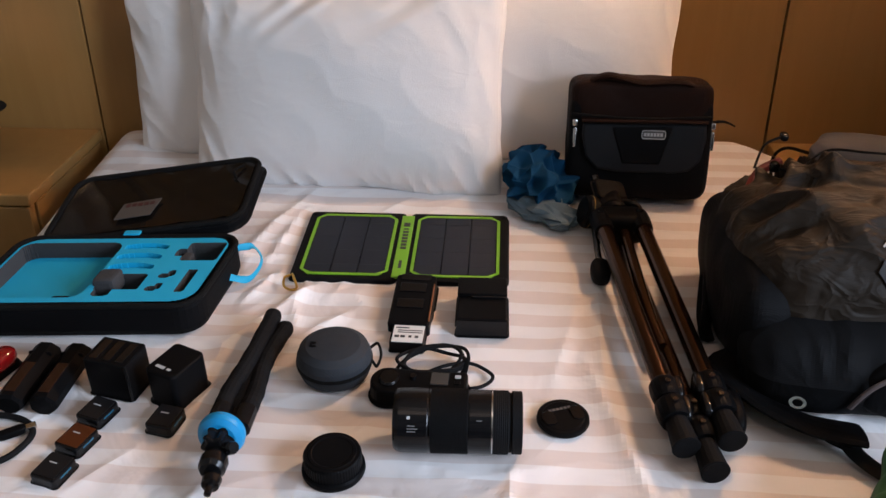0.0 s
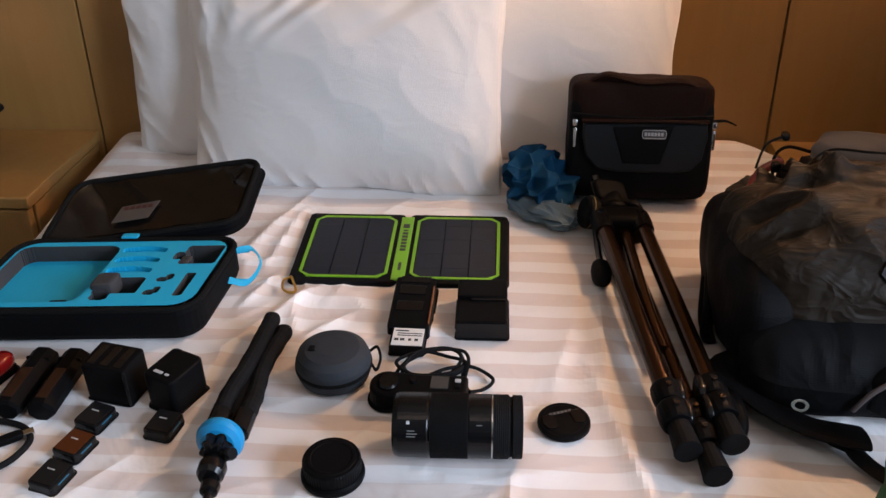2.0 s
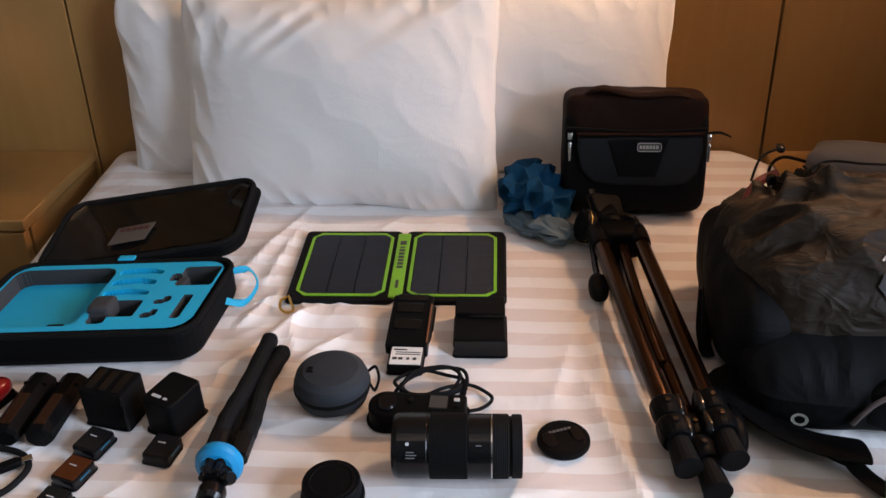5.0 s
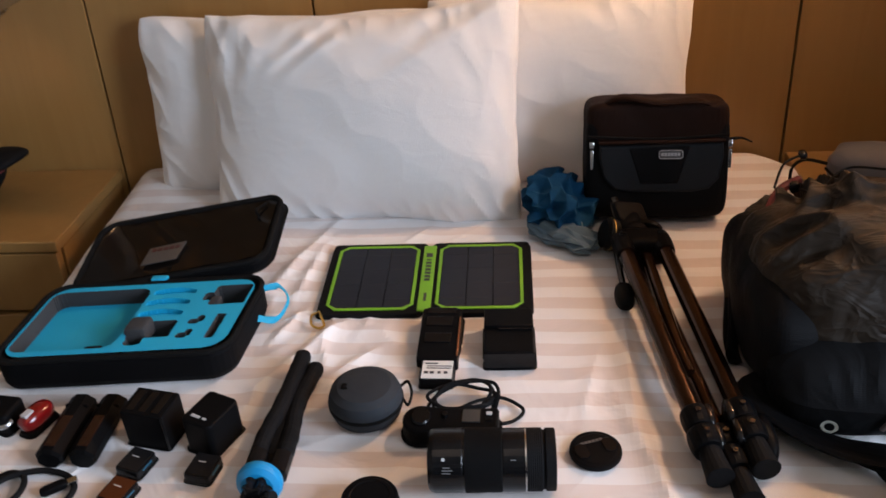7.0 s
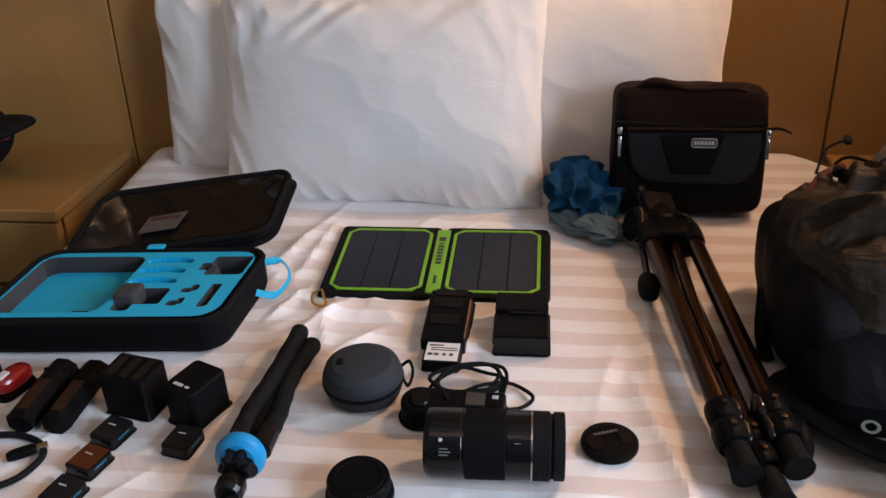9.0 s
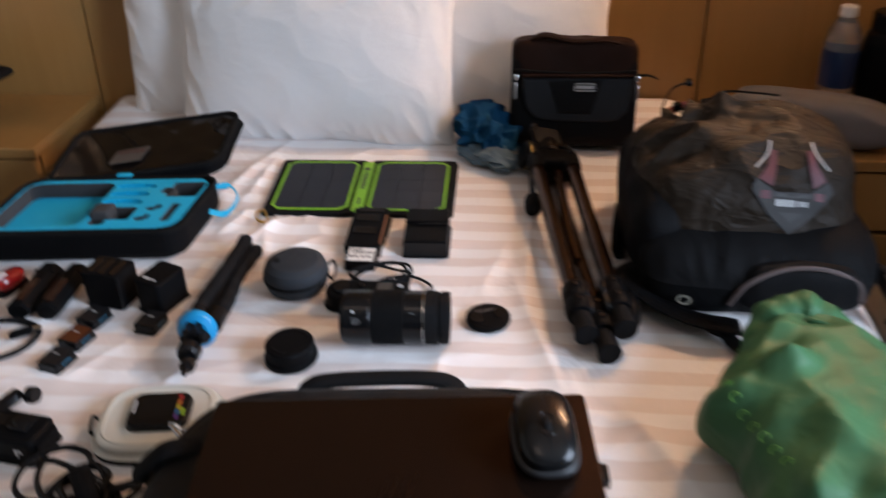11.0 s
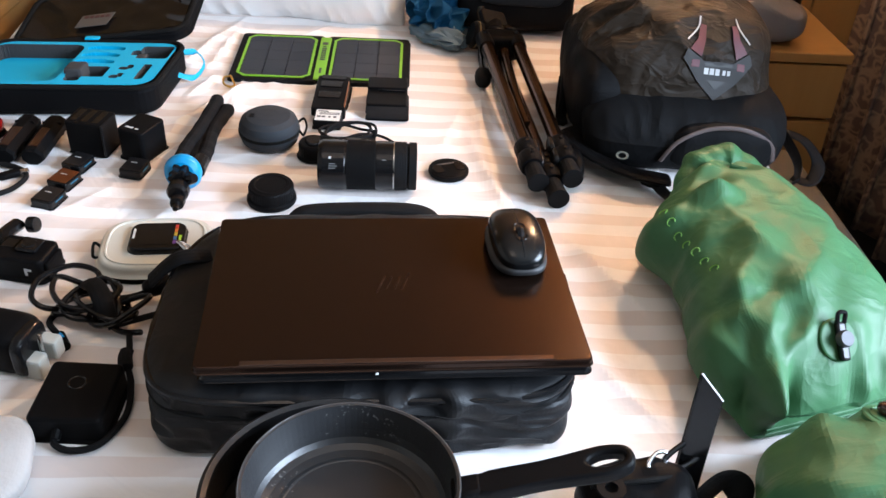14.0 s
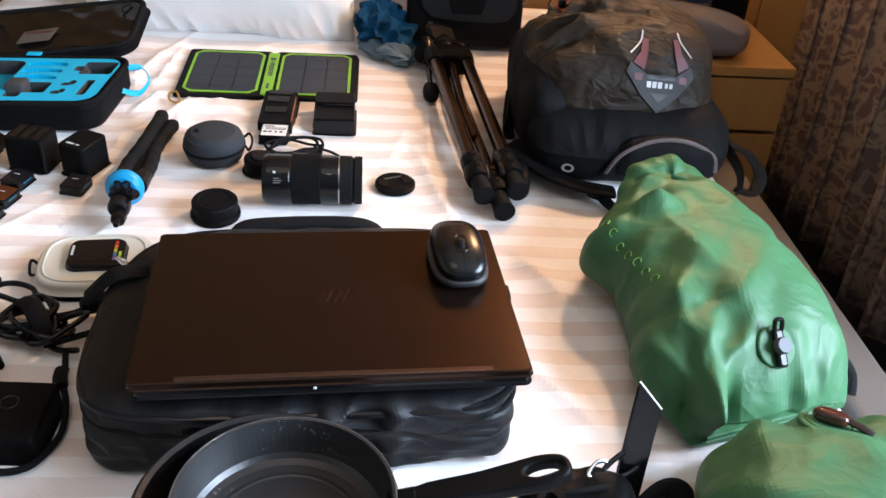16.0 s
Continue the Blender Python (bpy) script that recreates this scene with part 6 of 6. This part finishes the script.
def belt_strip():
    root = thing("knife_sheath", "flat black strip with a pale cut edge standing up", "sheath", T(0.283, 0.228, zb(0.228) + 0.002) @ pose(0, 0, 0, -16, 5, -8))
    part("strip", slab([(-0.012, 0.0), (0.013, 0.0), (0.013, 0.105), (-0.012, 0.128)], 0.004, 0.0008), GLOSS, root, "flat black strip", m=pose(0, 0, 0, 90, 0, 0) @ T(0, 0, -0.002))
    part("cut_edge", tube([(-0.012, 0.0, 0.1285), (0.013, 0.0, 0.1055)], 0.0012, n=6), PRINT, root, "pale cut edge")


belt_strip()


def small_pouch():
    root = thing("small_pouch", "small glossy black pouch with a black carabiner", "pouch", B(0.232, 0.205, 10))
    part("body", blob(0.110, 0.070, 0.055, k=3, seg=20, rough=0.005, rscale=22, seed=3), BLACKPL, root, "black pouch body")
    part("zip", tube([(-0.045, 0.005, 0.048), (0, -0.002, 0.056), (0.045, 0.004, 0.048)], 0.003), STRAPM, root)
    part("carabiner", tube([(0.030, 0.020, 0.052), (0.055, 0.034, 0.056), (0.072, 0.040, 0.050), (0.070, 0.028, 0.044), (0.045, 0.016, 0.044)], 0.0028, closed=True), GLOSS, root, "black carabiner")
    part("link", tube([(0.012, 0.014, 0.054), (0.022, 0.024, 0.058), (0.034, 0.026, 0.055), (0.026, 0.014, 0.050)], 0.002, closed=True), STEEL, root, "steel link")
    part("strap_loop", tube([(0.052, -0.01, 0.020), (0.082, 0.0, 0.040), (0.098, -0.008, 0.030), (0.088, -0.022, 0.006), (0.062, -0.022, 0.004)], 0.014, flat=0.22, n=10, up=(0, 1, 0)), STRAPM, root, "black webbing loop")
    part("grommet", lathe([(0.006, 0), (0.013, 0.001), (0.013, 0.003), (0.006, 0.003), (0.006, 0)], 24, T(-0.030, -0.006, 0.054)), BLACKPL, root)


small_pouch()


# ---- small things, foot side of the bed ----
def battery_block():
    root = thing("action_camera_battery", "tall black action camera battery block", "battery", B(-0.364, 0.812, -24))
    part("body", slab(rrect(0.043, 0.054, 0.007), 0.047, 0.003, seg=3), BLACKPL, root)
    bars([(-0.006, -0.016, 0.012, 0.004), (0.006, -0.016, 0.005, 0.003)], PRINT, root, T(0, 0, 0.0468))


battery_block()


def charging_hub():
    root = thing("charging_hub", "black charging hub with three battery slots", "charger", B(-0.436, 0.820, -12))
    part("body", slab(rrect(0.055, 0.044, 0.003), 0.050, 0.002), BLACKPL, root)
    for i in range(3):
        part("slot", rbox(0.010, 0.034, 0.002, 0.0006, (-0.017 + 0.0165 * i, 0.0, 0.0488)), GLOSS, root)
    part("corner_trim", rbox(0.003, 0.003, 0.048, 0.001, (0.0275, -0.022, 0.001)), GLOSS, root)


charging_hub()


def grip_battery(x, y, yaw):
    root = thing("torch", "short black torch-like grip with a glossy flat", "torch", B(x, y, yaw), "black grips beside the case")
    out = [(0.017 * math.cos(a), 0.013 * math.sin(a) + 0.0135) for a in [math.pi * (2 * i + 1) / 8 for i in range(8)]]
    bm = bmesh.new()
    rows = [[bm.verts.new((px * s, t, pz * s)) for px, pz in out] for t, s in ((-0.050, 0.86), (-0.047, 1.0), (0.047, 1.0), (0.050, 0.86))]
    for a, b in zip(rows, rows[1:]):
        for i in range(8):
            bm.faces.new((a[i], a[(i + 1) % 8], b[(i + 1) % 8], b[i]))
    bm.faces.new(rows[0])
    bm.faces.new(rows[-1])
    bmesh.ops.recalc_face_normals(bm, faces=bm.faces)
    part("body", bm, BLACKPL, root, smooth=False)
    # the warm reflection on the upper flat is put in as brown colour
    part("flat_panel", rbox(0.013, 0.050, 0.0016, 0.0006, (0, -0.016, 0.0252)), material("warm_reflection_tint", (0.022, 0.009, 0.005), 0.25, spec=0.25), root, "glossy flat tinted brown for its warm reflection")
    part("end_ring", rbox(0.028, 0.004, 0.022, 0.003, (0, 0.030, 0.003)), BLACKPL, root)
    return root


first = grip_battery(-0.503, 0.815, -2)
copy_thing(first, B(-0.542, 0.815, -2))


def red_light():
    root = thing("bicycle_light", "small glossy red clip-on light", "light", B(-0.590, 0.836, -20))
    part("lens", blob(0.026, 0.048, 0.024, k=2.6, seg=14, at=(0, 0, 0.003)), REDPL, root, "glossy red lens")
    part("base", slab(rrect(0.024, 0.046, 0.008), 0.006, 0.002), BLACKPL, root)
    part("clip", rbox(0.010, 0.014, 0.004, 0.0015, (0, -0.010, 0.024)), PRINT, root)


red_light()


def compact_camera():
    root = thing("compact_camera", "small black compact camera with a chrome edge", "camera", B(-0.640, 0.840, -8))
    part("body", slab(rrect(0.052, 0.040, 0.006), 0.028, 0.004, seg=3), BLACKPL, root)
    part("chrome_edge", tube([(0.010, -0.021, 0.012), (0.022, -0.020, 0.014), (0.027, -0.010, 0.016)], 0.003), STEEL, root, "chrome edge")
    part("lens_ring", lathe([(0, 0.004), (0.010, 0.004), (0.012, 0.002), (0.012, 0)], 24, T(-0.004, 0, 0.027)), GLOSS, root)


compact_camera()


def small_battery(x, y, yaw, label, tint):
    root = thing("small_battery", label, "battery", B(x, y, yaw), "small action camera batteries")
    part("body", slab(rrect(0.031, 0.036, 0.004), 0.0115, 0.002), GLOSS, root)
    part("label", rbox(0.027, 0.031, 0.0006, 0.0002, (0, 0.001, 0.0113)), tint, root, "printed label")
    bars([(-0.002, 0.004, 0.009, 0.0014)], PRINT, root, T(0, 0, 0.0118))
    part("side_print", rbox(0.0006, 0.016, 0.002, 0, (0.0156, 0, 0.006)), material("dim_blue_print", (0.01, 0.09, 0.16), 0.4), root, "blue side print", smooth=False)
    return root


DARKLAB = material("black_label", (0.010, 0.010, 0.011), 0.3, spec=0.2)
ORANGELAB = material("amber_label", (0.07, 0.020, 0.006), 0.35, spec=0.2)
small_battery(-0.444, 0.768, -18, "small black battery with a glossy top", DARKLAB)
small_battery(-0.449, 0.724, -18, "small black battery with an amber top", ORANGELAB)
small_battery(-0.455, 0.680, -16, "small black battery with faint blue print", DARKLAB)
small_battery(-0.364, 0.760, -12, "small black battery beside the tall one", DARKLAB)


def usb_cable():
    root = thing("usb_cable", "short black looped charging cable", "cable", B(-0.560, 0.720, 0))
    pts = [(-0.03, -0.035, 0.004), (-0.045, 0.005, 0.004), (-0.028, 0.032, 0.005), (-0.006, 0.026, 0.006), (0.0, 0.0, 0.007), (-0.016, -0.020, 0.006), (-0.036, -0.006, 0.009), (-0.024, 0.020, 0.010), (0.01, 0.036, 0.006), (0.042, 0.030, 0.004), (0.058, 0.010, 0.004), (0.050, -0.020, 0.004), (0.030, -0.040, 0.005)]
    part("cord", tube(pts, 0.0036, n=9), RUBBER, root)
    part("plug", blob(0.014, 0.034, 0.010, k=4, seg=8), BLACKPL, root, "moulded plug", m=T(0.014, -0.050, 0.0) @ pose(0, 0, 0, 0, 0, -55))
    part("plug", blob(0.012, 0.030, 0.009, k=4, seg=8), BLACKPL, root, m=T(0.036, 0.010, 0.002) @ pose(0, 0, 0, 0, 0, -55))
    part("plug_tip", rbox(0.009, 0.012, 0.004, 0.001), STEEL, root, "metal plug tip", m=T(0.052, 0.021, 0.004) @ pose(0, 0, 0, 0, 0, -55))


usb_cable()


def action_camera():
    root = thing("action_camera", "black action camera in its mount", "camera", B(-0.432, 0.540, -10))
    body = part("body", slab(rrect(0.064, 0.046, 0.007), 0.030, 0.004, seg=3), BLACKPL, root)
    part("lens_block", rbox(0.026, 0.026, 0.006, 0.004, (0.006, 0.004, 0.029)), GLOSS, root, "raised square lens")
    part("lens_glass", lathe([(0, 0.0015), (0.007, 0.001), (0.009, 0)], 24, T(0.006, 0.004, 0.0352)), GLOSS, root)
    part("screen", rbox(0.016, 0.016, 0.001, 0.0004, (-0.020, 0.006, 0.0295)), GLOSS, root)
    bars([(0, 0, 0.003, 0.010), (0.004, 0.003, 0.006, 0.003)], PRINT, root, T(0.012, -0.0232, 0.014) @ pose(0, 0, 0, 90, 0, 0))
    part("side_door", rbox(0.006, 0.034, 0.022, 0.002, (0.034, 0, 0.002)), BLACKPL, root)
    part("mount_arm", tube([(-0.030, 0.010, 0.016), (-0.044, 0.028, 0.020), (-0.040, 0.056, 0.020)], 0.010, flat=0.7), GLOSS, root, "plastic mount arm")
    part("thumb_screw", lathe([(0, 0.012), (0.009, 0.012), (0.010, 0.009), (0.010, 0.002), (0.006, 0)], 20, T(-0.028, 0.056, 0.020) @ pose(0, 0, 0, 0, 80, 0)), GLOSS, root)
    part("handle", tube([(-0.048, 0.020, 0.018), (-0.085, 0.0, 0.016), (-0.13, -0.02, 0.016)], 0.013), RUBBER, root, "black grip handle")
    part("mount_bolt", tube([(-0.052, -0.012, 0.012), (-0.070, -0.022, 0.010)], 0.004), STEEL, root)


action_camera()


def light_meter_box():
    """A pale rounded case with a small black screen device on top."""
    root = thing("colour_light", "pale rounded silicone case with a black screen device", "device", B(-0.288, 0.574, 6) @ Matrix.Diagonal((1.06, 1.06, 1, 1)))
    out = [(0.063 * math.copysign(abs(math.cos(a)) ** 0.62, math.cos(a)), 0.050 * math.copysign(abs(math.sin(a)) ** 0.62, math.sin(a))) for a in [2 * math.pi * i / 56 for i in range(56)]]
    pale = material("pale_silicone", (0.54, 0.53, 0.47), 0.55, vary=0.06, scale=15)
    part("base", slab(out, 0.010, 0.003), BLACKPL, root, "black base")
    part("case", slab([(x * 0.985, y * 0.985) for x, y in out], 0.013, 0.005, (0, 0, 0.008), seg=4), pale, root, "pale silicone shell")
    part("lip", tube([(x * 0.86, y * 0.86, 0.0212) for x, y in out[::2]], 0.0016, closed=True, fine=1, n=6), pale, root)
    dev = part("device", slab(rrect(0.062, 0.052, 0.012), 0.008, 0.003, (0.002, 0.002, 0.0205), seg=3), GLOSS, root, "glossy black screen device")
    part("screen", rbox(0.036, 0.036, 0.0006, 0.0002, (-0.002, 0.002, 0.0284)), GLOSS, dev)
    for i, c in enumerate(((0.35, 0.02, 0.02), (0.45, 0.12, 0.02), (0.42, 0.32, 0.02), (0.04, 0.12, 0.3), (0.12, 0.04, 0.22))):
        part("colour_mark", rbox(0.0035, 0.0062, 0.0006, 0, (0.0225, 0.018 - 0.0075 * i, 0.0284)), material("colour_mark", c, 0.4), dev, "coloured scale mark", smooth=False)
    part("colour_mark", rbox(0.003, 0.010, 0.0006, 0, (0.028, -0.004, 0.0282)), material("lime_mark", (0.3, 0.5, 0.02), 0.4), dev, "lime mark", smooth=False)
    bars([(0, 0, 0.0025, 0.018)], PRINT, dev, T(-0.024, 0.006, 0.0284))
    part("cord_loop", tube([(0.060, 0.012, 0.010), (0.072, 0.016, 0.016), (0.074, 0.002, 0.014), (0.062, -0.002, 0.010)], 0.0018, closed=True), STRAPM, root)
    part("cord_loop", tube([(-0.060, 0.0, 0.010), (-0.070, 0.006, 0.016), (-0.069, -0.012, 0.010), (-0.060, -0.010, 0.008)], 0.0018, closed=True), STRAPM, root)


light_meter_box()


def power_cord():
    root = thing("charger_cable", "bundled black power cord with gold prongs", "cable", B(-0.318, 0.462, 0))
    pts = []
    for i in range(64):
        a = i / 64 * 2 * math.pi * 8
        q = i / 64
        pts.append((-0.052 + 0.085 * q + (0.037 + 0.009 * math.sin(i * 0.9)) * math.cos(a) * (1 - 0.3 * q), 0.018 - 0.040 * q + (0.029 + 0.008 * math.sin(i * 0.6)) * math.sin(a + 0.5 * math.sin(i * 0.37)) * (1 - 0.25 * q), 0.007 + 0.011 * (1 + math.sin(a * 0.5 + 0.2 * i))))
    part("cord", tube(pts, 0.0033, n=8, fine=6), GLOSS, root, "coiled cord")
    part("cord", tube([(-0.05, 0.0, 0.006), (-0.056, -0.022, 0.006), (-0.040, -0.042, 0.006)], 0.0036, n=8), RUBBER, root)
    part("cord", tube([(0.0, 0.0, 0.020), (0.03, 0.012, 0.018), (0.045, 0.024, 0.018)], 0.0038, n=8), RUBBER, root)
    part("cord", tube([(0.01, -0.03, 0.008), (0.05, -0.012, 0.010), (0.075, 0.004, 0.008)], 0.0036, n=8), RUBBER, root)
    part("tie_band", tube([(-0.022, 0.018, 0.030), (-0.010, 0.006, 0.038), (0.004, -0.014, 0.036), (0.012, -0.028, 0.020)], 0.011, flat=0.4, n=10), NYLON, root, "hook-and-loop tie")
    plug = part("plug", blob(0.020, 0.036, 0.020, k=3, seg=12), BLACKPL, root, "moulded mains plug", m=T(0.052, 0.030, 0.010) @ pose(0, 0, 0, 0, 0, -58))
    for s in (-1, 1):
        part("prong", rbox(0.0015, 0.018, 0.006, 0.0005, (s * 0.006, 0.024, 0.010 + s * 0.002)), BRASS, plug, "gold prong")
    part("barrel_plug", tube([(-0.038, -0.044, 0.007), (-0.026, -0.062, 0.007)], 0.0062, n=12), BLACKPL, root, "barrel connector")
    part("barrel_tip", tube([(-0.036, -0.046, 0.010), (-0.031, -0.054, 0.012)], 0.003, n=10), BLUEPL, root)


power_cord()


def power_brick():
    root = thing("power_adapter", "flat black laptop power adapter", "adapter", B(-0.303, 0.318, -1.5))
    part("body", slab(rrect(0.072, 0.080, 0.006), 0.029, 0.004, seg=3), BLACKPL, root)
    ring = lathe([(0.0075, 0.0), (0.0085, 0.0005), (0.0095, 0.0)], 32, T(-0.002, 0.010, 0.0289))
    part("logo_ring", ring, GLOSS, root)
    part("cord", tube([(-0.008, -0.040, 0.012), (-0.008, -0.050, 0.006), (0.010, -0.056, 0.005), (0.034, -0.046, 0.005), (0.048, -0.010, 0.006), (0.044, 0.025, 0.012), (0.034, 0.05, 0.018), (0.028, 0.075, 0.014), (0.02, 0.10, 0.010)], 0.0034, n=8), RUBBER, root, "black output cord")
    part("cord_tie", tube([(0.036, 0.040, 0.022), (0.030, 0.056, 0.020), (0.027, 0.070, 0.016)], 0.0075, n=10, flat=0.7), NYLON, root)
    part("strain_relief", tube([(-0.008, -0.038, 0.013), (-0.008, -0.047, 0.009)], 0.0048, n=10), BLACKPL, root)


power_brick()


def travel_adapter():
    root = thing("travel_adapter", "black and white multi-country travel plug adapter", "adapter", B(-0.398, 0.388, -12))
    part("body", blob(0.070, 0.056, 0.052, k=4, seg=16), BLACKPL, root, "black adapter body")
    part("face", blob(0.016, 0.050, 0.050, k=4, seg=12, at=(0.030, -0.004, 0.001)), GLOSS, root)
    part("slider", rbox(0.026, 0.018, 0.026, 0.003, (0.038, -0.014, 0.0)), material("milky_plastic", (0.42, 0.44, 0.41), 0.35), root, "milky white slider")
    part("slider", rbox(0.022, 0.016, 0.024, 0.003, (0.046, 0.008, 0.010)), material("milky_plastic", (0.42, 0.44, 0.41), 0.35), root, "milky white slider")
    part("pin", rbox(0.004, 0.003, 0.022, 0.001, (0.046, -0.004, 0.026)), STEEL, root)
    part("pin", rbox(0.003, 0.018, 0.005, 0.001, (-0.03, 0.010, 0.050)), BRASS, root)
    part("body_lobe", blob(0.050, 0.050, 0.046, k=3, seg=12, at=(-0.052, 0.004, 0)), BLACKPL, root)


travel_adapter()


def towel():
    ob = blob(0.150, 0.120, 0.034, k=3.2, seg=26, rough=0.004, rscale=14, seed=9)
    o = part("folded_cloth", ob, material("ribbed_grey_cotton", (0.36, 0.36, 0.355), 0.8, vary=0.08, scale=20, bump=0.4, bump_scale=120))
    o.matrix_world = B(-0.395, 0.225, 12)
    tagged(o, "folded white ribbed cotton cloth on the sheet", "cloth")


towel()


# ---- on the nightstands ----
def rolled_sack():
    root = thing("stuff_sack", "grey stuffed sack lying on the nightstand", "sack", T(0.598, 1.318, 0.6345) @ pose(0, 0, 0, 0, 0, -24))
    grey = weave(material("grey_sack_cloth", (0.115, 0.115, 0.125), 0.6, vary=0.2, scale=12), 200, 0.2)

    def f(p, q):
        r = ridge(p.x * 0.4 + p.z, p.y * 1.5 + p.x * 0.2, 4.2, 12, 1.2) - 0.3
        end = max(0, -p.x / 0.15 - 0.5)
        return p * (1 - 0.25 * end) + q.normalized() * (0.003 + 0.012 * end) * r
    part("body", blob(0.290, 0.088, 0.084, k=3.0, seg=30, bulge=f), grey, root, "grey stuffed body with gathered mouth")
    part("drawcord", tube([(-0.13, -0.02, 0.050), (-0.160, -0.045, 0.062), (-0.178, -0.035, 0.040), (-0.176, -0.040, 0.010), (-0.165, -0.050, 0.004)], 0.0026), STRAPM, root, "black drawcord loop")
    part("drawcord", tube([(-0.13, -0.03, 0.046), (-0.115, -0.050, 0.044), (-0.095, -0.052, 0.034), (-0.08, -0.056, 0.018)], 0.0022), STRAPM, root)
    part("cord_lock", blob(0.012, 0.018, 0.012, k=3, seg=6, at=(-0.105, -0.050, 0.036)), GLOSS, root)


rolled_sack()


def bottle():
    root = thing("water_bottle", "clear plastic water bottle with a blue label", "bottle", T(0.675, 1.432, 0.6345))
    clear = material("clear_plastic", (0.9, 0.92, 0.95), 0.08, vary=0.02)
    clear.node_tree.nodes["Principled BSDF"].inputs["Transmission Weight"].default_value = 0.9
    part("body", lathe([(0, 0.004), (0.026, 0.0), (0.031, 0.006), (0.031, 0.04), (0.0295, 0.045), (0.031, 0.05), (0.031, 0.135), (0.026, 0.160), (0.014, 0.182), (0.0125, 0.195), (0.0, 0.195)], 36), clear, root, "clear ribbed plastic")
    part("label", lathe([(0.0313, 0.062), (0.0316, 0.063), (0.0316, 0.126), (0.0313, 0.127)], 36), material("blue_label", (0.01, 0.03, 0.10), 0.35, vary=0.3, scale=20), root, "blue label")
    part("cap", lathe([(0.0135, 0.184), (0.0150, 0.185), (0.0150, 0.200), (0.0135, 0.202), (0, 0.202)], 28), WHITEPL, root, "white cap")


bottle()


def flask():
    root = thing("flask", "black insulated flask beside the water bottle", "bottle", T(0.745, 1.425, 0.6345))
    part("body", lathe([(0, 0), (0.033, 0.0), (0.036, 0.004), (0.036, 0.140), (0.032, 0.156), (0.026, 0.162)], 36), BLACKPL, root, "matt black flask body")
    part("cap", lathe([(0.027, 0.160), (0.029, 0.163), (0.029, 0.190), (0.026, 0.194), (0, 0.194)], 30), GLOSS, root, "black cap")


flask()


def dark_hat():
    root = thing("cap", "dark peaked cap lying on the nightstand", "hat", T(-0.945, 1.39, 0.635) @ pose(0, 0, 0, 0, -8, -10))
    felt = material("black_cap_cloth", (0.005, 0.005, 0.0055), 0.8, vary=0.3, scale=20, spec=0.1)
    part("crown", blob(0.170, 0.150, 0.115, k=2.3, seg=20, rough=0.006, rscale=10, seed=5, at=(-0.03, 0.0, 0)), felt, root)
    part("peak", blob(0.120, 0.110, 0.030, k=2.2, seg=16, bulge=lambda p, q: Vector((p.x, p.y, p.z - 3.0 * p.y * p.y)), at=(0.068, -0.01, 0.062)), felt, root, "curved peak")
    part("red_tab", rbox(0.030, 0.012, 0.004, 0.001, (0.085, -0.030, 0.060)), material("dull_red", (0.10, 0.01, 0.012), 0.7), root)


dark_hat()


# ---- wall lamps ----
def sconce(x, y, z, label):
    """A chrome bracket lamp: a cup under the bulb, open at the top and sides."""
    root = thing("wall_lamp", label, "lamp", T(x, WALL, z))
    out = y - WALL
    part("backplate", lathe([(0, 0.012), (0.034, 0.012), (0.038, 0.008), (0.038, 0.0), (0, 0)], 32, T(0, 0, -0.12) @ pose(0, 0, 0, 90, 0, 0)), STEEL, root)
    part("arm", tube([(0, -0.01, -0.12), (0, out * 0.6, -0.125), (0, out, -0.11), (0, out, -0.08)], 0.007), STEEL, root, "chrome arm")
    part("cup", lathe([(0.0, -0.085), (0.020, -0.083), (0.034, -0.072), (0.037, -0.064), (0.035, -0.064), (0.020, -0.078), (0.0, -0.080)], 36, T(0, out, 0)), STEEL, root, "polished chrome cup")
    part("lamp_holder", lathe([(0.0, -0.045), (0.010, -0.045), (0.012, -0.08)], 20, T(0, out, 0)), WHITEPL, root)
    return root


sconce(0.66, 1.37, 1.47, "chrome bracket lamp on the wall above the nightstand")
left_lamp = sconce(-0.90, 1.41, 1.08, "chrome bracket lamp with a box shade above the nightstand")
LX, LY, LZ = -0.838, 1.432, 0.954
for sx, sy, px, py in ((0.004, 0.090, 0.0, 0.0), (0.004, 0.090, -0.130, 0.0), (0.134, 0.004, -0.065, 0.045), (0.134, 0.004, -0.065, -0.045)):
    part("shade", rbox(sx, sy, 0.170, 0.001, (LX + 0.90 + px, LY - WALL + py, LZ - 1.08)), STEEL, left_lamp, "polished chrome shade side")
part("shade_flange", rbox(0.014, 0.100, 0.170, 0.003, (LX + 0.90 + 0.009, LY - WALL, LZ - 1.08 + 0.002)), STEEL, left_lamp, "stepped chrome edge")
# unseen frame round the overhead fill, an added fitting
ceil = thing("ceiling_light", "unseen square frame for the added overhead fill lamp", "lamp", T(-0.2, 0.0, 2.372))
part("frame", rbox(0.56, 0.56, 0.026, 0.004), STEEL, ceil)
